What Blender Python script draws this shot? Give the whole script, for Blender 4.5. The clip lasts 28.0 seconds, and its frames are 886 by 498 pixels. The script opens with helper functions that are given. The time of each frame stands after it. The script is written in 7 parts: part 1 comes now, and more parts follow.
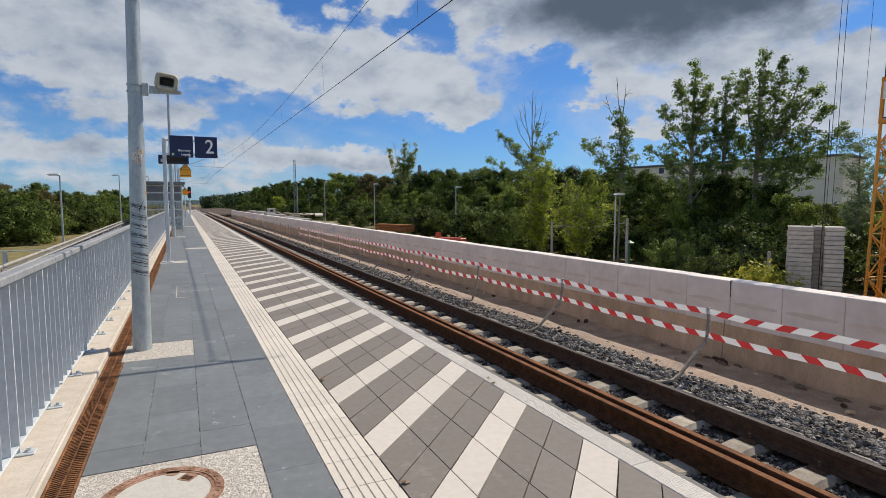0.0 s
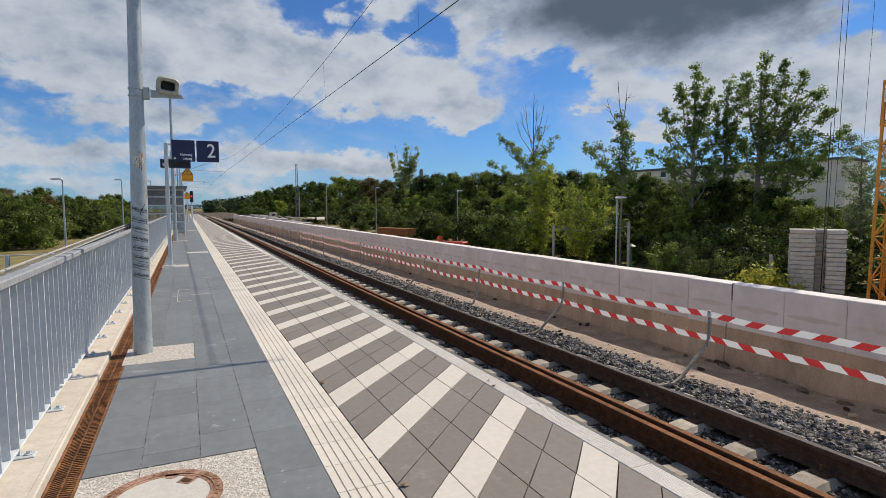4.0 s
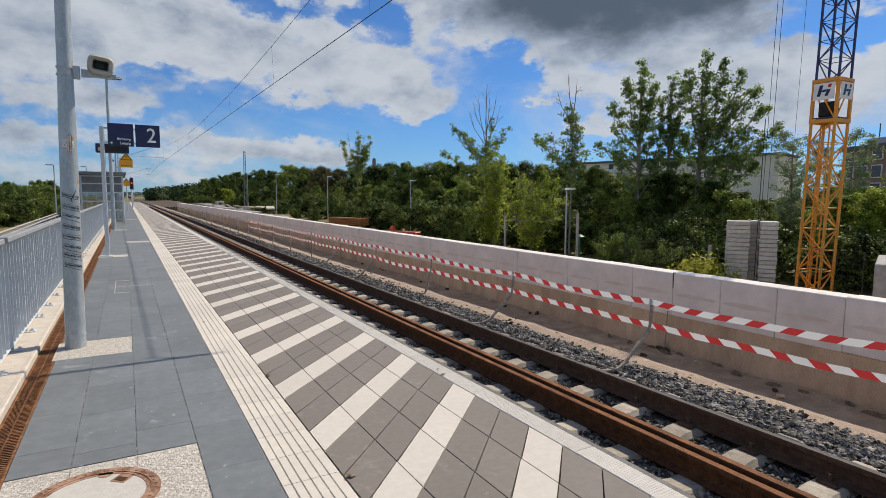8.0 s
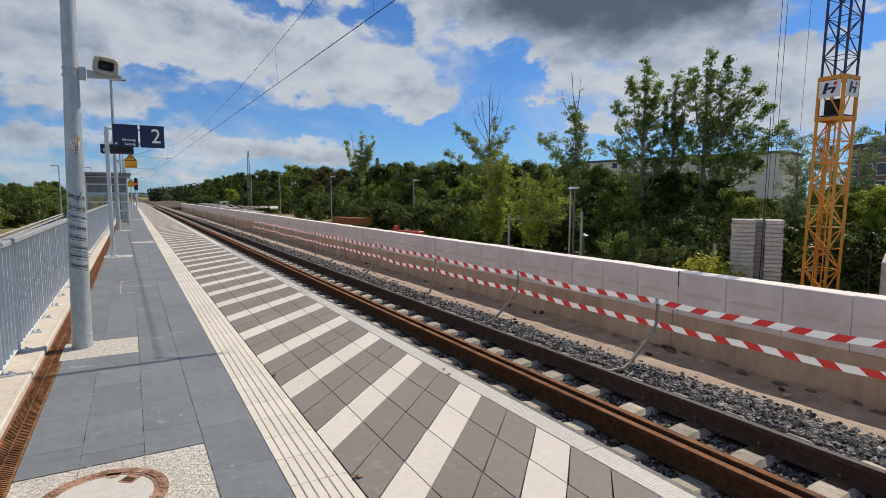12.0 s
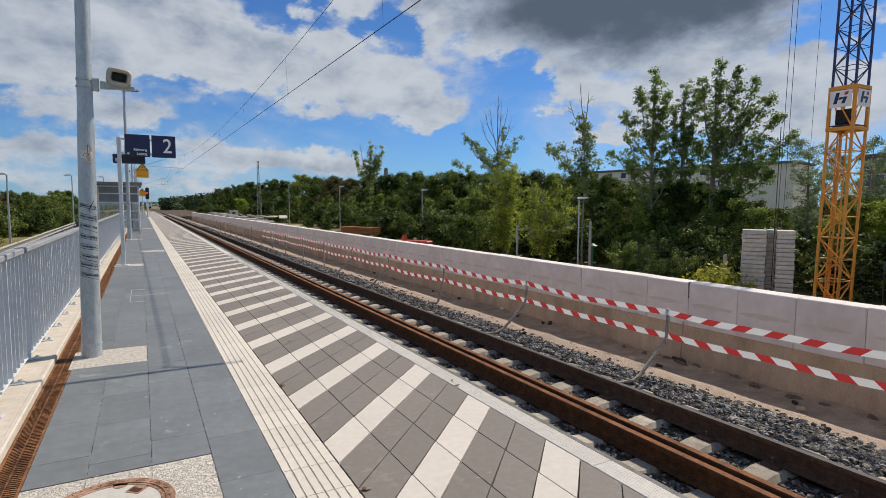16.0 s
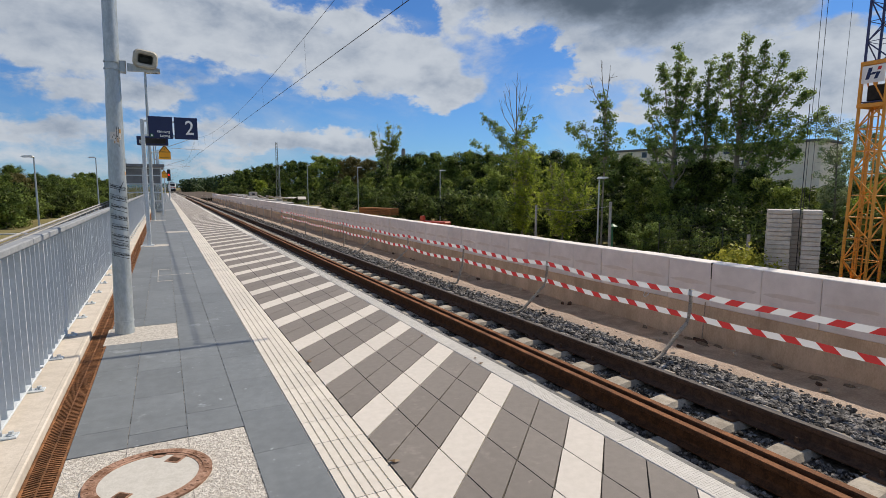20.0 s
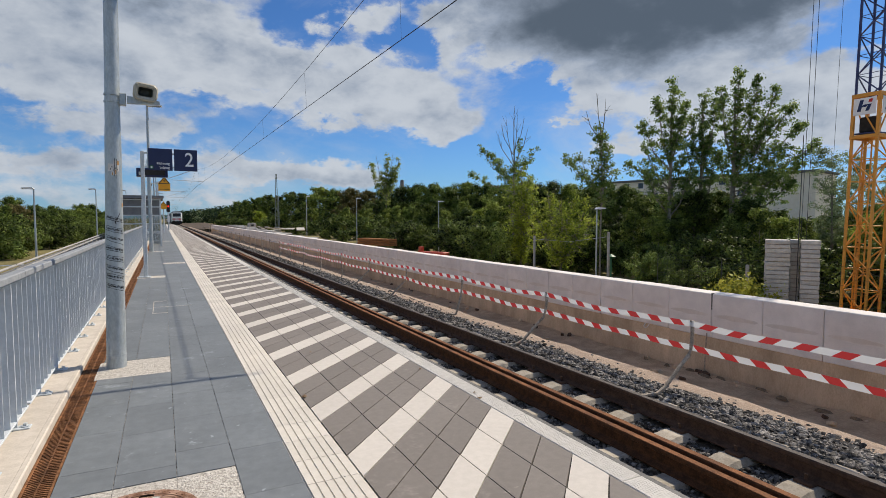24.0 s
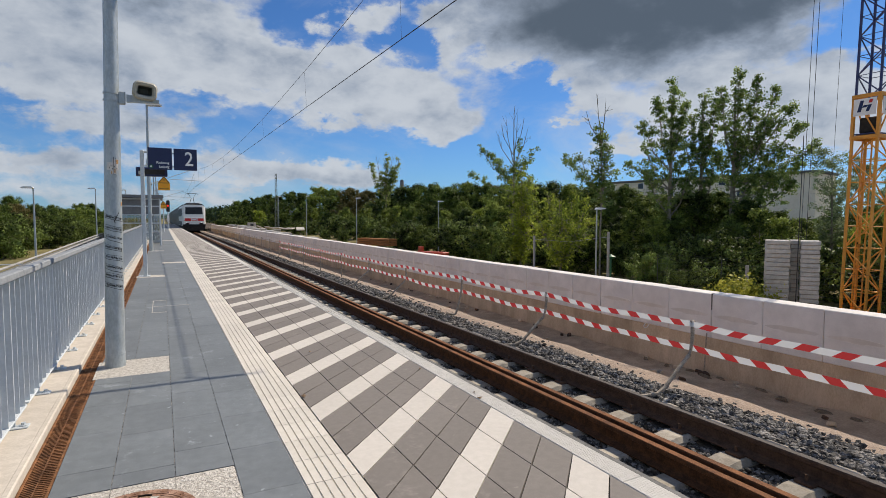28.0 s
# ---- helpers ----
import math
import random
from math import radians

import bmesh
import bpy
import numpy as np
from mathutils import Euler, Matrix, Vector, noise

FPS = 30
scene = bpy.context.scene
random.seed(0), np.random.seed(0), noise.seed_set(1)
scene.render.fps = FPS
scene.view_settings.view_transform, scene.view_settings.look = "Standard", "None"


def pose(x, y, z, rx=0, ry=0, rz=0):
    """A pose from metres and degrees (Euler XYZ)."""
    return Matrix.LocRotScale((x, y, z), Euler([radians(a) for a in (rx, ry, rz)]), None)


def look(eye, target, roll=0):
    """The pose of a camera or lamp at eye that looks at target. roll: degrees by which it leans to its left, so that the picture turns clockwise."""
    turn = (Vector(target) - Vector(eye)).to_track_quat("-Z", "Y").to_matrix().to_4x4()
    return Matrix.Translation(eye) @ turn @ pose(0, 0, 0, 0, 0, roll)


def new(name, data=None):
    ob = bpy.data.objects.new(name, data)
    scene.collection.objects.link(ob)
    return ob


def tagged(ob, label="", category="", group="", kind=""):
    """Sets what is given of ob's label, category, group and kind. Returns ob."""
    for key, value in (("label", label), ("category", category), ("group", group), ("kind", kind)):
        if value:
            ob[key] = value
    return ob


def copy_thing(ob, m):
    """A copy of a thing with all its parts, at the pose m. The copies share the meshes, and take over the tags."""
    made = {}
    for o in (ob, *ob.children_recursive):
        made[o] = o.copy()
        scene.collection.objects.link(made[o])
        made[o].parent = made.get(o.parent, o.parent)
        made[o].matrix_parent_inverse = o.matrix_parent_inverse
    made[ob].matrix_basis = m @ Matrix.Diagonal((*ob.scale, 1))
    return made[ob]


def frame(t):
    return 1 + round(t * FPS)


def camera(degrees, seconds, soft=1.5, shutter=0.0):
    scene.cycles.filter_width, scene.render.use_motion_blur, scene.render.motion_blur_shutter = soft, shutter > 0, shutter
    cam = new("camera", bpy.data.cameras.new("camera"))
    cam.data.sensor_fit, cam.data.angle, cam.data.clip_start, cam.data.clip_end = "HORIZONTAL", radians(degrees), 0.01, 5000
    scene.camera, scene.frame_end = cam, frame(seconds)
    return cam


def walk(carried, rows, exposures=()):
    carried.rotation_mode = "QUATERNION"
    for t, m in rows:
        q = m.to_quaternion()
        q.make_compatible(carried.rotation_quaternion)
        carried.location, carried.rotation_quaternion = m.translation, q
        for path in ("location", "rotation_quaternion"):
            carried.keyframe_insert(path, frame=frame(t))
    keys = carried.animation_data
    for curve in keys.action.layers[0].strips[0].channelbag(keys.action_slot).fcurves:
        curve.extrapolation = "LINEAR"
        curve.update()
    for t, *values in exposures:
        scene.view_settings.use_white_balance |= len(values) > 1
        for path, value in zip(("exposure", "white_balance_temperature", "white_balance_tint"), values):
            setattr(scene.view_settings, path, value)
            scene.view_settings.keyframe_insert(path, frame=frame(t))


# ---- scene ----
cam = camera(78.4, 28.0, soft=0.85)
PATH = [
    (0, (-0.037, -0.06, 1.421), (0.819, 1.74, 1.253), -0.1),
    (0.5, (-0.027, -0.047, 1.42), (0.827, 1.755, 1.263), -0.1),
    (1, (-0.034, -0.04, 1.423), (0.817, 1.764, 1.268), -0.2),
    (1.5, (-0.042, -0.03, 1.41), (0.809, 1.773, 1.255), -0.2),
    (2, (-0.041, -0.034, 1.405), (0.81, 1.77, 1.251), -0.2),
    (2.5, (-0.03, -0.044, 1.407), (0.821, 1.76, 1.254), -0.2),
    (3, (-0.022, -0.061, 1.413), (0.829, 1.742, 1.259), -0.2),
    (3.5, (-0.025, -0.07, 1.414), (0.825, 1.734, 1.26), -0.2),
    (5.5, (-0.018, -0.068, 1.41), (0.862, 1.72, 1.25), -0.1),
    (6, (-0.008, -0.071, 1.411), (0.91, 1.697, 1.234), 0.0),
    (6.5, (0.004, -0.077, 1.413), (0.951, 1.675, 1.229), 0.1),
    (7, (0.009, -0.083, 1.412), (0.979, 1.657, 1.227), 0.2),
    (7.5, (0.004, -0.075, 1.411), (0.99, 1.655, 1.225), 0.2),
    (8, (0.008, -0.074, 1.407), (1.009, 1.647, 1.217), 0.3),
    (8.5, (0.007, -0.078, 1.41), (1.014, 1.639, 1.218), 0.3),
    (9, (0.008, -0.067, 1.408), (1.006, 1.656, 1.216), 0.1),
    (9.5, (0.005, -0.059, 1.408), (0.997, 1.667, 1.216), 0.1),
    (10, (0.005, -0.058, 1.409), (0.994, 1.669, 1.217), 0.1),
    (10.5, (-0.001, -0.052, 1.407), (0.989, 1.675, 1.215), 0.1),
    (11, (-0.003, -0.051, 1.408), (0.987, 1.676, 1.216), 0.1),
    (11.5, (-0.003, -0.051, 1.408), (0.987, 1.676, 1.215), 0.1),
    (12, (-0.003, -0.054, 1.406), (0.987, 1.673, 1.214), 0.1),
    (12.5, (0.007, -0.059, 1.408), (0.998, 1.667, 1.216), 0.1),
    (14.5, (0.001, -0.049, 1.41), (0.992, 1.678, 1.219), 0.0),
    (15, (-0.002, -0.051, 1.411), (0.988, 1.677, 1.232), 0.2),
    (15.5, (0.005, -0.053, 1.409), (0.994, 1.677, 1.24), 0.3),
    (16, (0.0, -0.042, 1.41), (0.966, 1.703, 1.253), 0.2),
    (16.5, (-0.04, -0.016, 1.408), (0.909, 1.738, 1.253), 0.2),
    (17, (-0.109, 0.008, 1.395), (0.829, 1.766, 1.226), 0.1),
    (17.5, (-0.121, 0.002, 1.393), (0.804, 1.764, 1.189), 0.1),
    (18, (-0.095, -0.024, 1.4), (0.815, 1.742, 1.169), -0.1),
    (18.5, (-0.068, -0.032, 1.393), (0.835, 1.735, 1.145), -0.0),
    (19, (-0.06, -0.035, 1.392), (0.842, 1.73, 1.13), -0.0),
    (19.5, (-0.056, -0.044, 1.401), (0.844, 1.722, 1.136), 0.0),
    (20, (-0.054, -0.043, 1.401), (0.852, 1.726, 1.174), -0.0),
    (20.5, (-0.051, -0.058, 1.406), (0.861, 1.711, 1.211), -0.1),
    (21, (-0.055, -0.055, 1.41), (0.859, 1.716, 1.241), -0.1),
    (21.5, (-0.054, -0.055, 1.402), (0.861, 1.718, 1.254), -0.1),
    (23.5, (-0.034, -0.023, 1.402), (0.88, 1.752, 1.286), -0.1),
    (24, (-0.032, -0.001, 1.403), (0.883, 1.773, 1.288), -0.1),
    (24.5, (-0.034, 0.016, 1.408), (0.883, 1.79, 1.292), -0.1),
    (25, (-0.039, 0.017, 1.407), (0.878, 1.791, 1.291), -0.0),
    (25.5, (-0.04, 0.014, 1.402), (0.877, 1.787, 1.286), -0.0),
    (26, (-0.047, 0.012, 1.401), (0.87, 1.786, 1.285), -0.0),
    (26.5, (-0.04, 0.017, 1.399), (0.877, 1.79, 1.284), -0.0),
    (27, (-0.037, 0.014, 1.399), (0.88, 1.788, 1.284), -0.0),
    (27.5, (-0.033, 0.015, 1.398), (0.884, 1.789, 1.283), -0.0),
    (28, (-0.028, 0.01, 1.398), (0.888, 1.784, 1.283), -0.0),
]

walk(cam, [(t, look(eye, target, roll)) for t, eye, target, roll in PATH], exposures=[(0, 0.0, 7000, 10), (28, 0.0, 7000, 10)])

# ---- world and sun ----
SUN_AZ, SUN_EL = radians(74), radians(48.5)


def sky_world():
    """Clear summer sky with drifting cumulus, over the whole dome."""
    w = bpy.data.worlds.new("sky")
    scene.world = w
    w.use_nodes = True
    nt = w.node_tree
    nt.nodes.clear()
    N, L = nt.nodes.new, nt.links.new

    def m(op, a, b=None, c=None, clamp=False):
        n = N("ShaderNodeMath")
        n.operation, n.use_clamp = op, clamp
        for i, v in enumerate((a, b, c)):
            if v is None:
                continue
            if isinstance(v, (int, float)):
                n.inputs[i].default_value = v
            else:
                L(v, n.inputs[i])
        return n.outputs[0]

    def smooth(v, lo, hi):
        n = N("ShaderNodeMapRange")
        n.interpolation_type = "SMOOTHSTEP"
        L(v, n.inputs[0])
        n.inputs[1].default_value, n.inputs[2].default_value = lo, hi
        return n.outputs[0]

    sky = N("ShaderNodeTexSky")
    sky.sky_type, sky.sun_disc = "NISHITA", False
    sky.sun_elevation, sky.sun_rotation = SUN_EL, SUN_AZ
    sky.air_density, sky.dust_density, sky.ozone_density = 0.9, 0.25, 3.0
    co = N("ShaderNodeTexCoord")
    sep = N("ShaderNodeSeparateXYZ")
    L(co.outputs["Generated"], sep.inputs[0])
    x, y, z = sep.outputs
    az = m("MULTIPLY", m("ARCTAN2", x, y), 57.2958)
    el = m("MULTIPLY", m("ARCSINE", z), 57.2958)
    flat = N("ShaderNodeCombineXYZ")
    L(x, flat.inputs[0])
    L(y, flat.inputs[1])
    L(m("MULTIPLY", z, 1.75), flat.inputs[2])

    def fbm(scale, detail, rough, dist, off):
        n = N("ShaderNodeTexNoise")
        mp = N("ShaderNodeMapping")
        mp.inputs["Location"].default_value = off
        L(flat.outputs[0], mp.inputs[0])
        L(mp.outputs[0], n.inputs["Vector"])
        n.inputs["Scale"].default_value, n.inputs["Detail"].default_value = scale, detail
        n.inputs["Roughness"].default_value, n.inputs["Distortion"].default_value = rough, dist
        return n.outputs["Fac"]

    big = fbm(5.2, 12, 0.56, 0.15, (3.1, 1.7, 0.4))
    billow = fbm(11.0, 6, 0.52, 0.2, (1.4, 0.3, 2.2))
    billow_sun = fbm(11.0, 6, 0.52, 0.2, (1.4 + 0.040, 0.3 - 0.004, 2.2 + 0.085))
    thin = fbm(22.0, 9, 0.62, 0.3, (7.3, 0.2, 2.0))
    thin_sun = fbm(22.0, 9, 0.62, 0.3, (7.3 + 0.03, 0.2, 2.0 + 0.06))
    veil = fbm(3.2, 9, 0.62, 0.6, (2.2, 8.1, 4.5))
    shade = fbm(4.0, 5, 0.5, 0.1, (0.6, 5.2, 1.0))
    # ragged outlines: the banks are looked up at places pushed about by noise
    az_w = m("ADD", az, m("ADD", m("MULTIPLY", m("SUBTRACT", billow, 0.5), 13.0), m("MULTIPLY", m("SUBTRACT", thin, 0.5), 4.0)))
    el_w = m("ADD", el, m("ADD", m("MULTIPLY", m("SUBTRACT", fbm(10.0, 6, 0.55, 0.2, (4.1, 2.3, 0.7)), 0.5), 6.0), m("MULTIPLY", m("SUBTRACT", fbm(26.0, 6, 0.6, 0.2, (0.1, 6.3, 3.7)), 0.5), 2.2)))

    def bump_at(a, e, wa, we, flat_top=False, raw=False):
        da = m("DIVIDE", m("SUBTRACT", az if raw else az_w, a), wa)
        de = m("DIVIDE", m("SUBTRACT", el if raw else el_w, e), we)
        q = m("ADD", m("MULTIPLY", da, da), m("MULTIPLY", de, de))
        if flat_top:
            q = m("MULTIPLY", q, q)
        return m("EXPONENT", m("MULTIPLY", q, -1.0))

    # cloud banks and gaps of this day: azimuth, elevation, widths in degrees, weight; the last two are added out of
    # view for fill light
    banks = [
        (-8, 17, 10, 4.2, 0.95), (3, 17, 7.5, 3.6, 0.95), (9.5, 15.2, 4.0, 2.2, 0.75), (6.8, 11.8, 3.0, 1.3, 0.62), (-3, 13, 7, 2.2, 0.6), (-9, 11, 6, 1.5, 0.5),
        (3.0, 11.6, 2.4, 0.7, -0.28), (8.6, 13.2, 1.6, 0.7, -0.35), (-4.5, 8.4, 5.5, 1.3, 0.72), (-9, 5.0, 6, 1.2, 0.66), (-9, 2.2, 7, 1.6, 0.42), (0, 5.0, 4, 1.0, 0.45), (10.5, 5.0, 5.6, 1.6, 0.9), (16.5, 4.3, 4.2, 1.3, 0.75), (4, 2.6, 4, 0.9, 0.45),
        (22, 12, 6.5, 3.0, 0.95), (27, 9.6, 4.2, 1.7, 0.8), (16.5, 12.4, 3.6, 2.2, 0.75), (19, 16.2, 3.4, 1.4, 0.5), (26, 14.3, 3.4, 1.8, 0.5), (19.3, 19.3, 2.6, 1.1, 0.8), (26.5, 20.2, 2.8, 1.5, 0.7), (28, 17.2, 1.8, 1.2, 0.45),
        (13.2, 19.2, 2.4, 1.5, -0.4), (22.8, 17.4, 2.2, 0.8, -0.45), (36.2, 11.2, 2.2, 2.4, -0.6), (41.8, 12.2, 3.8, 1.9, 0.85), (52, 10.6, 8, 3.2, 0.85), (63, 9.4, 6, 3.4, 0.85), (39.6, 9.5, 0.9, 0.45, 0.6), (47, 7.3, 3.6, 0.9, 0.5),
        (66.0, 13.7, 3.8, 0.9, -1.1), (72, 13, 5, 5, 0.6), (67, 17, 2.5, 2.5, -0.3), (21, 6.6, 10, 1.3, -0.42), (35, 7.0, 5, 2.0, -0.45), (14.5, 8.6, 2.5, 1.0, -0.4), (6.5, 9.0, 4.0, 1.0, -0.2), (16, 16.4, 2.4, 1.2, 0.4), (11, 12.8, 2.6, 1.2, 0.35), (0, 8.6, 3.0, 1.0, 0.4), (-9, 9.4, 3, 0.7, -0.3), (36, 14, 2, 1.0, -0.3), (-120, 38, 60, 30, 0.42), (150, 38, 60, 30, 0.42)]
    total = m("MULTIPLY", bump_at(47.5, 19.6, 16.6, 5.2, True), 1.5)
    for a, e, wa, we, k in banks:
        total = m("ADD", total, m("MULTIPLY", bump_at(a, e, wa, we), k))
    dens = m("ADD", m("ADD", m("MULTIPLY", m("SUBTRACT", big, 0.5), 1.15), m("MULTIPLY", m("SUBTRACT", thin, 0.5), 0.75)), m("SUBTRACT", total, 0.13))
    cover = m("MAXIMUM", smooth(dens, -0.10, 0.40), m("MULTIPLY", smooth(m("ADD", veil, m("MULTIPLY", total, 0.10)), 0.46, 0.72), 0.42))
    dark = m("MULTIPLY", bump_at(48.4, 19.9, 17.6, 5.6, True, True), 0.96)
    for a, e, wa, we, k in [
        (-4, 19.5, 13, 2.8, 0.42), (-9, 8.5, 9, 3, 0.26), (0, 13, 10, 4, 0.10), (26.5, 19.8, 3, 1.8, 0.26), (50, 9.4, 5, 1.4, 0.10), (-8, 4.4, 9, 1.6, 0.16), (11, 4.2, 7, 0.9, 0.14), (24, 9.6, 8, 1.0, 0.10)]:
        dark = m("ADD", dark, m("MULTIPLY", bump_at(a, e, wa, we), k))
    relief = m("ADD", m("MULTIPLY", m("SUBTRACT", billow_sun, billow), 0.95), m("MULTIPLY", m("SUBTRACT", thin_sun, thin), 0.55))
    calm = m("SUBTRACT", 1.0, m("MULTIPLY", bump_at(46.5, 19.5, 13.0, 4.2, True), 0.3))
    thick = m("MULTIPLY", smooth(m("ADD", m("ADD", m("MULTIPLY", m("SUBTRACT", shade, 0.5), 0.35), m("ADD", m("MULTIPLY", dens, 0.16), m("MULTIPLY", relief, calm))), dark), -0.17, 1.2), 1.0, clamp=True)
    ramp = N("ShaderNodeValToRGB")
    L(thick, ramp.inputs[0])
    e0, e1 = ramp.color_ramp.elements
    e0.position, e0.color = 0.0, (0.79, 0.885, 1.03, 1)
    e1.position, e1.color = 1.0, (0.130, 0.176, 0.240, 1)
    mid = ramp.color_ramp.elements.new(0.5)
    mid.color = (0.43, 0.53, 0.70, 1)
    bg1, bg2, mix, out = N("ShaderNodeBackground"), N("ShaderNodeBackground"), N("ShaderNodeMixShader"), N("ShaderNodeOutputWorld")
    tint = N("ShaderNodeMix")
    tint.data_type, tint.blend_type = "RGBA", "MULTIPLY"
    tint.inputs[0].default_value = 1.0
    L(sky.outputs[0], tint.inputs[6])
    tint.inputs[7].default_value = (0.42, 0.79, 1.24, 1)
    haze = N("ShaderNodeMix")
    haze.data_type = "RGBA"
    L(m("MULTIPLY", m("EXPONENT", m("MULTIPLY", m("MAXIMUM", el, 0.0), -0.24)), 0.27), haze.inputs[0])
    L(tint.outputs[2], haze.inputs[6])
    haze.inputs[7].default_value = (3.4, 4.8, 8.0, 1)
    L(haze.outputs[2], bg1.inputs[0])
    bg1.inputs[1].default_value = 0.088
    L(ramp.outputs[0], bg2.inputs[0])
    bg2.inputs[1].default_value = 0.685
    L(m("MULTIPLY", cover, 0.97), mix.inputs[0])
    L(bg1.outputs[0], mix.inputs[1])
    L(bg2.outputs[0], mix.inputs[2])
    L(mix.outputs[0], out.inputs[0])


sky_world()
sun = new("sun", bpy.data.lights.new("sun", "SUN"))
sun.data.energy, sun.data.angle, sun.data.color = 4.7, radians(0.5), (1.0, 0.925, 0.82)
_d = Vector((math.sin(SUN_AZ) * math.cos(SUN_EL), math.cos(SUN_AZ) * math.cos(SUN_EL), math.sin(SUN_EL)))
sun.matrix_world = look(_d * 60, (0, 0, 0))

# ---- mesh building ----


class Mesher:
    """Collects vertices and faces of one part."""

    def __init__(self):
        self.v, self.f, self.smooth, self.sheet = [], [], False, False

    def add(self, verts, faces):
        b = len(self.v)
        self.v += [tuple(p) for p in verts]
        self.f += [tuple(i + b for i in f) for f in faces]
        return self

    def box(self, x0, x1, y0, y1, z0, z1, c=0.0, m=None):
        """A box with chamfered edges of width c."""
        if c <= 0:
            vs = [(x, y, z) for x in (x0, x1) for y in (y0, y1) for z in (z0, z1)]
            fs = [(0, 1, 3, 2), (4, 6, 7, 5), (0, 4, 5, 1), (2, 3, 7, 6), (0, 2, 6, 4), (1, 5, 7, 3)]
        else:
            lo, hi = (x0, y0, z0), (x1, y1, z1)
            vs, idx = [], {}
            for sx in (0, 1):
                for sy in (0, 1):
                    for sz in (0, 1):
                        s = (sx, sy, sz)
                        for ax in range(3):
                            p = [(hi if s[k] else lo)[k] + (0 if k == ax else (-c if s[k] else c)) for k in range(3)]
                            idx[(s, ax)] = len(vs)
                            vs.append(p)
            fs = []
            for ax in range(3):
                a, b = [k for k in range(3) if k != ax]
                for side in (0, 1):
                    ring = []
                    for sa, sb in ((0, 0), (1, 0), (1, 1), (0, 1)):
                        s = [0, 0, 0]
                        s[ax], s[a], s[b] = side, sa, sb
                        ring.append(idx[(tuple(s), ax)])
                    fs.append(tuple(ring if (side == 1) == (ax != 1) else ring[::-1]))
                for sa in (0, 1):
                    for sb in (0, 1):
                        s0, s1 = [0, 0, 0], [0, 0, 0]
                        s0[ax], s1[ax] = 0, 1
                        s0[a] = s1[a] = sa
                        s0[b] = s1[b] = sb
                        s0, s1 = tuple(s0), tuple(s1)
                        fs.append((idx[(s0, a)], idx[(s1, a)], idx[(s1, b)], idx[(s0, b)]))
            for sx in (0, 1):
                for sy in (0, 1):
                    for sz in (0, 1):
                        s = (sx, sy, sz)
                        fs.append((idx[(s, 0)], idx[(s, 1)], idx[(s, 2)]))
        if m is not None:
            vs = [m @ Vector(p) for p in vs]
        return self.add(vs, fs)

    def tube(self, pts, radii, n=10, caps=True):
        """A round bar along pts, with a radius at each."""
        if isinstance(radii, (int, float)):
            radii = [radii] * len(pts)
        pts = [Vector(p) for p in pts]
        vs, fs = [], []
        for i, p in enumerate(pts):
            d = (pts[min(i + 1, len(pts) - 1)] - pts[max(i - 1, 0)]).normalized()
            u = d.orthogonal().normalized() if abs(d.z) > 0.9 else d.cross(Vector((0, 0, 1))).normalized()
            if abs(d.z) > 0.9:
                u = d.cross(Vector((0, 1, 0))).normalized()
            w = d.cross(u)
            for k in range(n):
                a = 2 * math.pi * k / n
                vs.append(p + (u * math.cos(a) + w * math.sin(a)) * radii[i])
        for i in range(len(pts) - 1):
            for k in range(n):
                a, b = i * n + k, i * n + (k + 1) % n
                fs.append((a, b, b + n, a + n))
        if caps:
            fs.append(tuple(range(n))[::-1])
            fs.append(tuple(range((len(pts) - 1) * n, len(pts) * n)))
        return self.add(vs, fs)

    def prism(self, outline, axis, lo, hi):
        """A closed outline of 2D points pushed along an axis."""
        n = len(outline)

        def put(p, t):
            return {"x": (t, p[0], p[1]), "y": (p[0], t, p[1]), "z": (p[0], p[1], t)}[axis]

        vs = [put(p, lo) for p in outline] + [put(p, hi) for p in outline]
        fs = [(i, (i + 1) % n, (i + 1) % n + n, i + n) for i in range(n)]
        fs += [tuple(range(n))[::-1], tuple(range(n, 2 * n))]
        return self.add(vs, fs)

    def ring(self, cx, cy, r0, r1, z0, z1, n=40):
        vs, fs = [], []
        for k in range(n):
            a = 2 * math.pi * k / n
            for r, z in ((r0, z0), (r1, z0), (r1, z1), (r0, z1)):
                vs.append((cx + r * math.cos(a), cy + r * math.sin(a), z))
        for k in range(n):
            a, b = 4 * k, 4 * ((k + 1) % n)
            for j in range(4):
                fs.append((a + j, b + j, b + (j + 1) % 4, a + (j + 1) % 4))
        return self.add(vs, fs)

    def disc(self, cx, cy, r, z0, z1, n=36):
        return self.prism([(cx + r * math.cos(2 * math.pi * k / n), cy + r * math.sin(2 * math.pi * k / n)) for k in range(n)], "z", z0, z1)

    def mesh(self, name):
        me = bpy.data.meshes.new(name)
        me.from_pydata(self.v, [], self.f)
        if not self.sheet:
            bm = bmesh.new()
            bm.from_mesh(me)
            bmesh.ops.recalc_face_normals(bm, faces=bm.faces)
            bm.to_mesh(me)
            bm.free()
        if self.smooth:
            me.shade_smooth()
            me.set_sharp_from_angle(angle=radians(42))
        me.update()
        return me


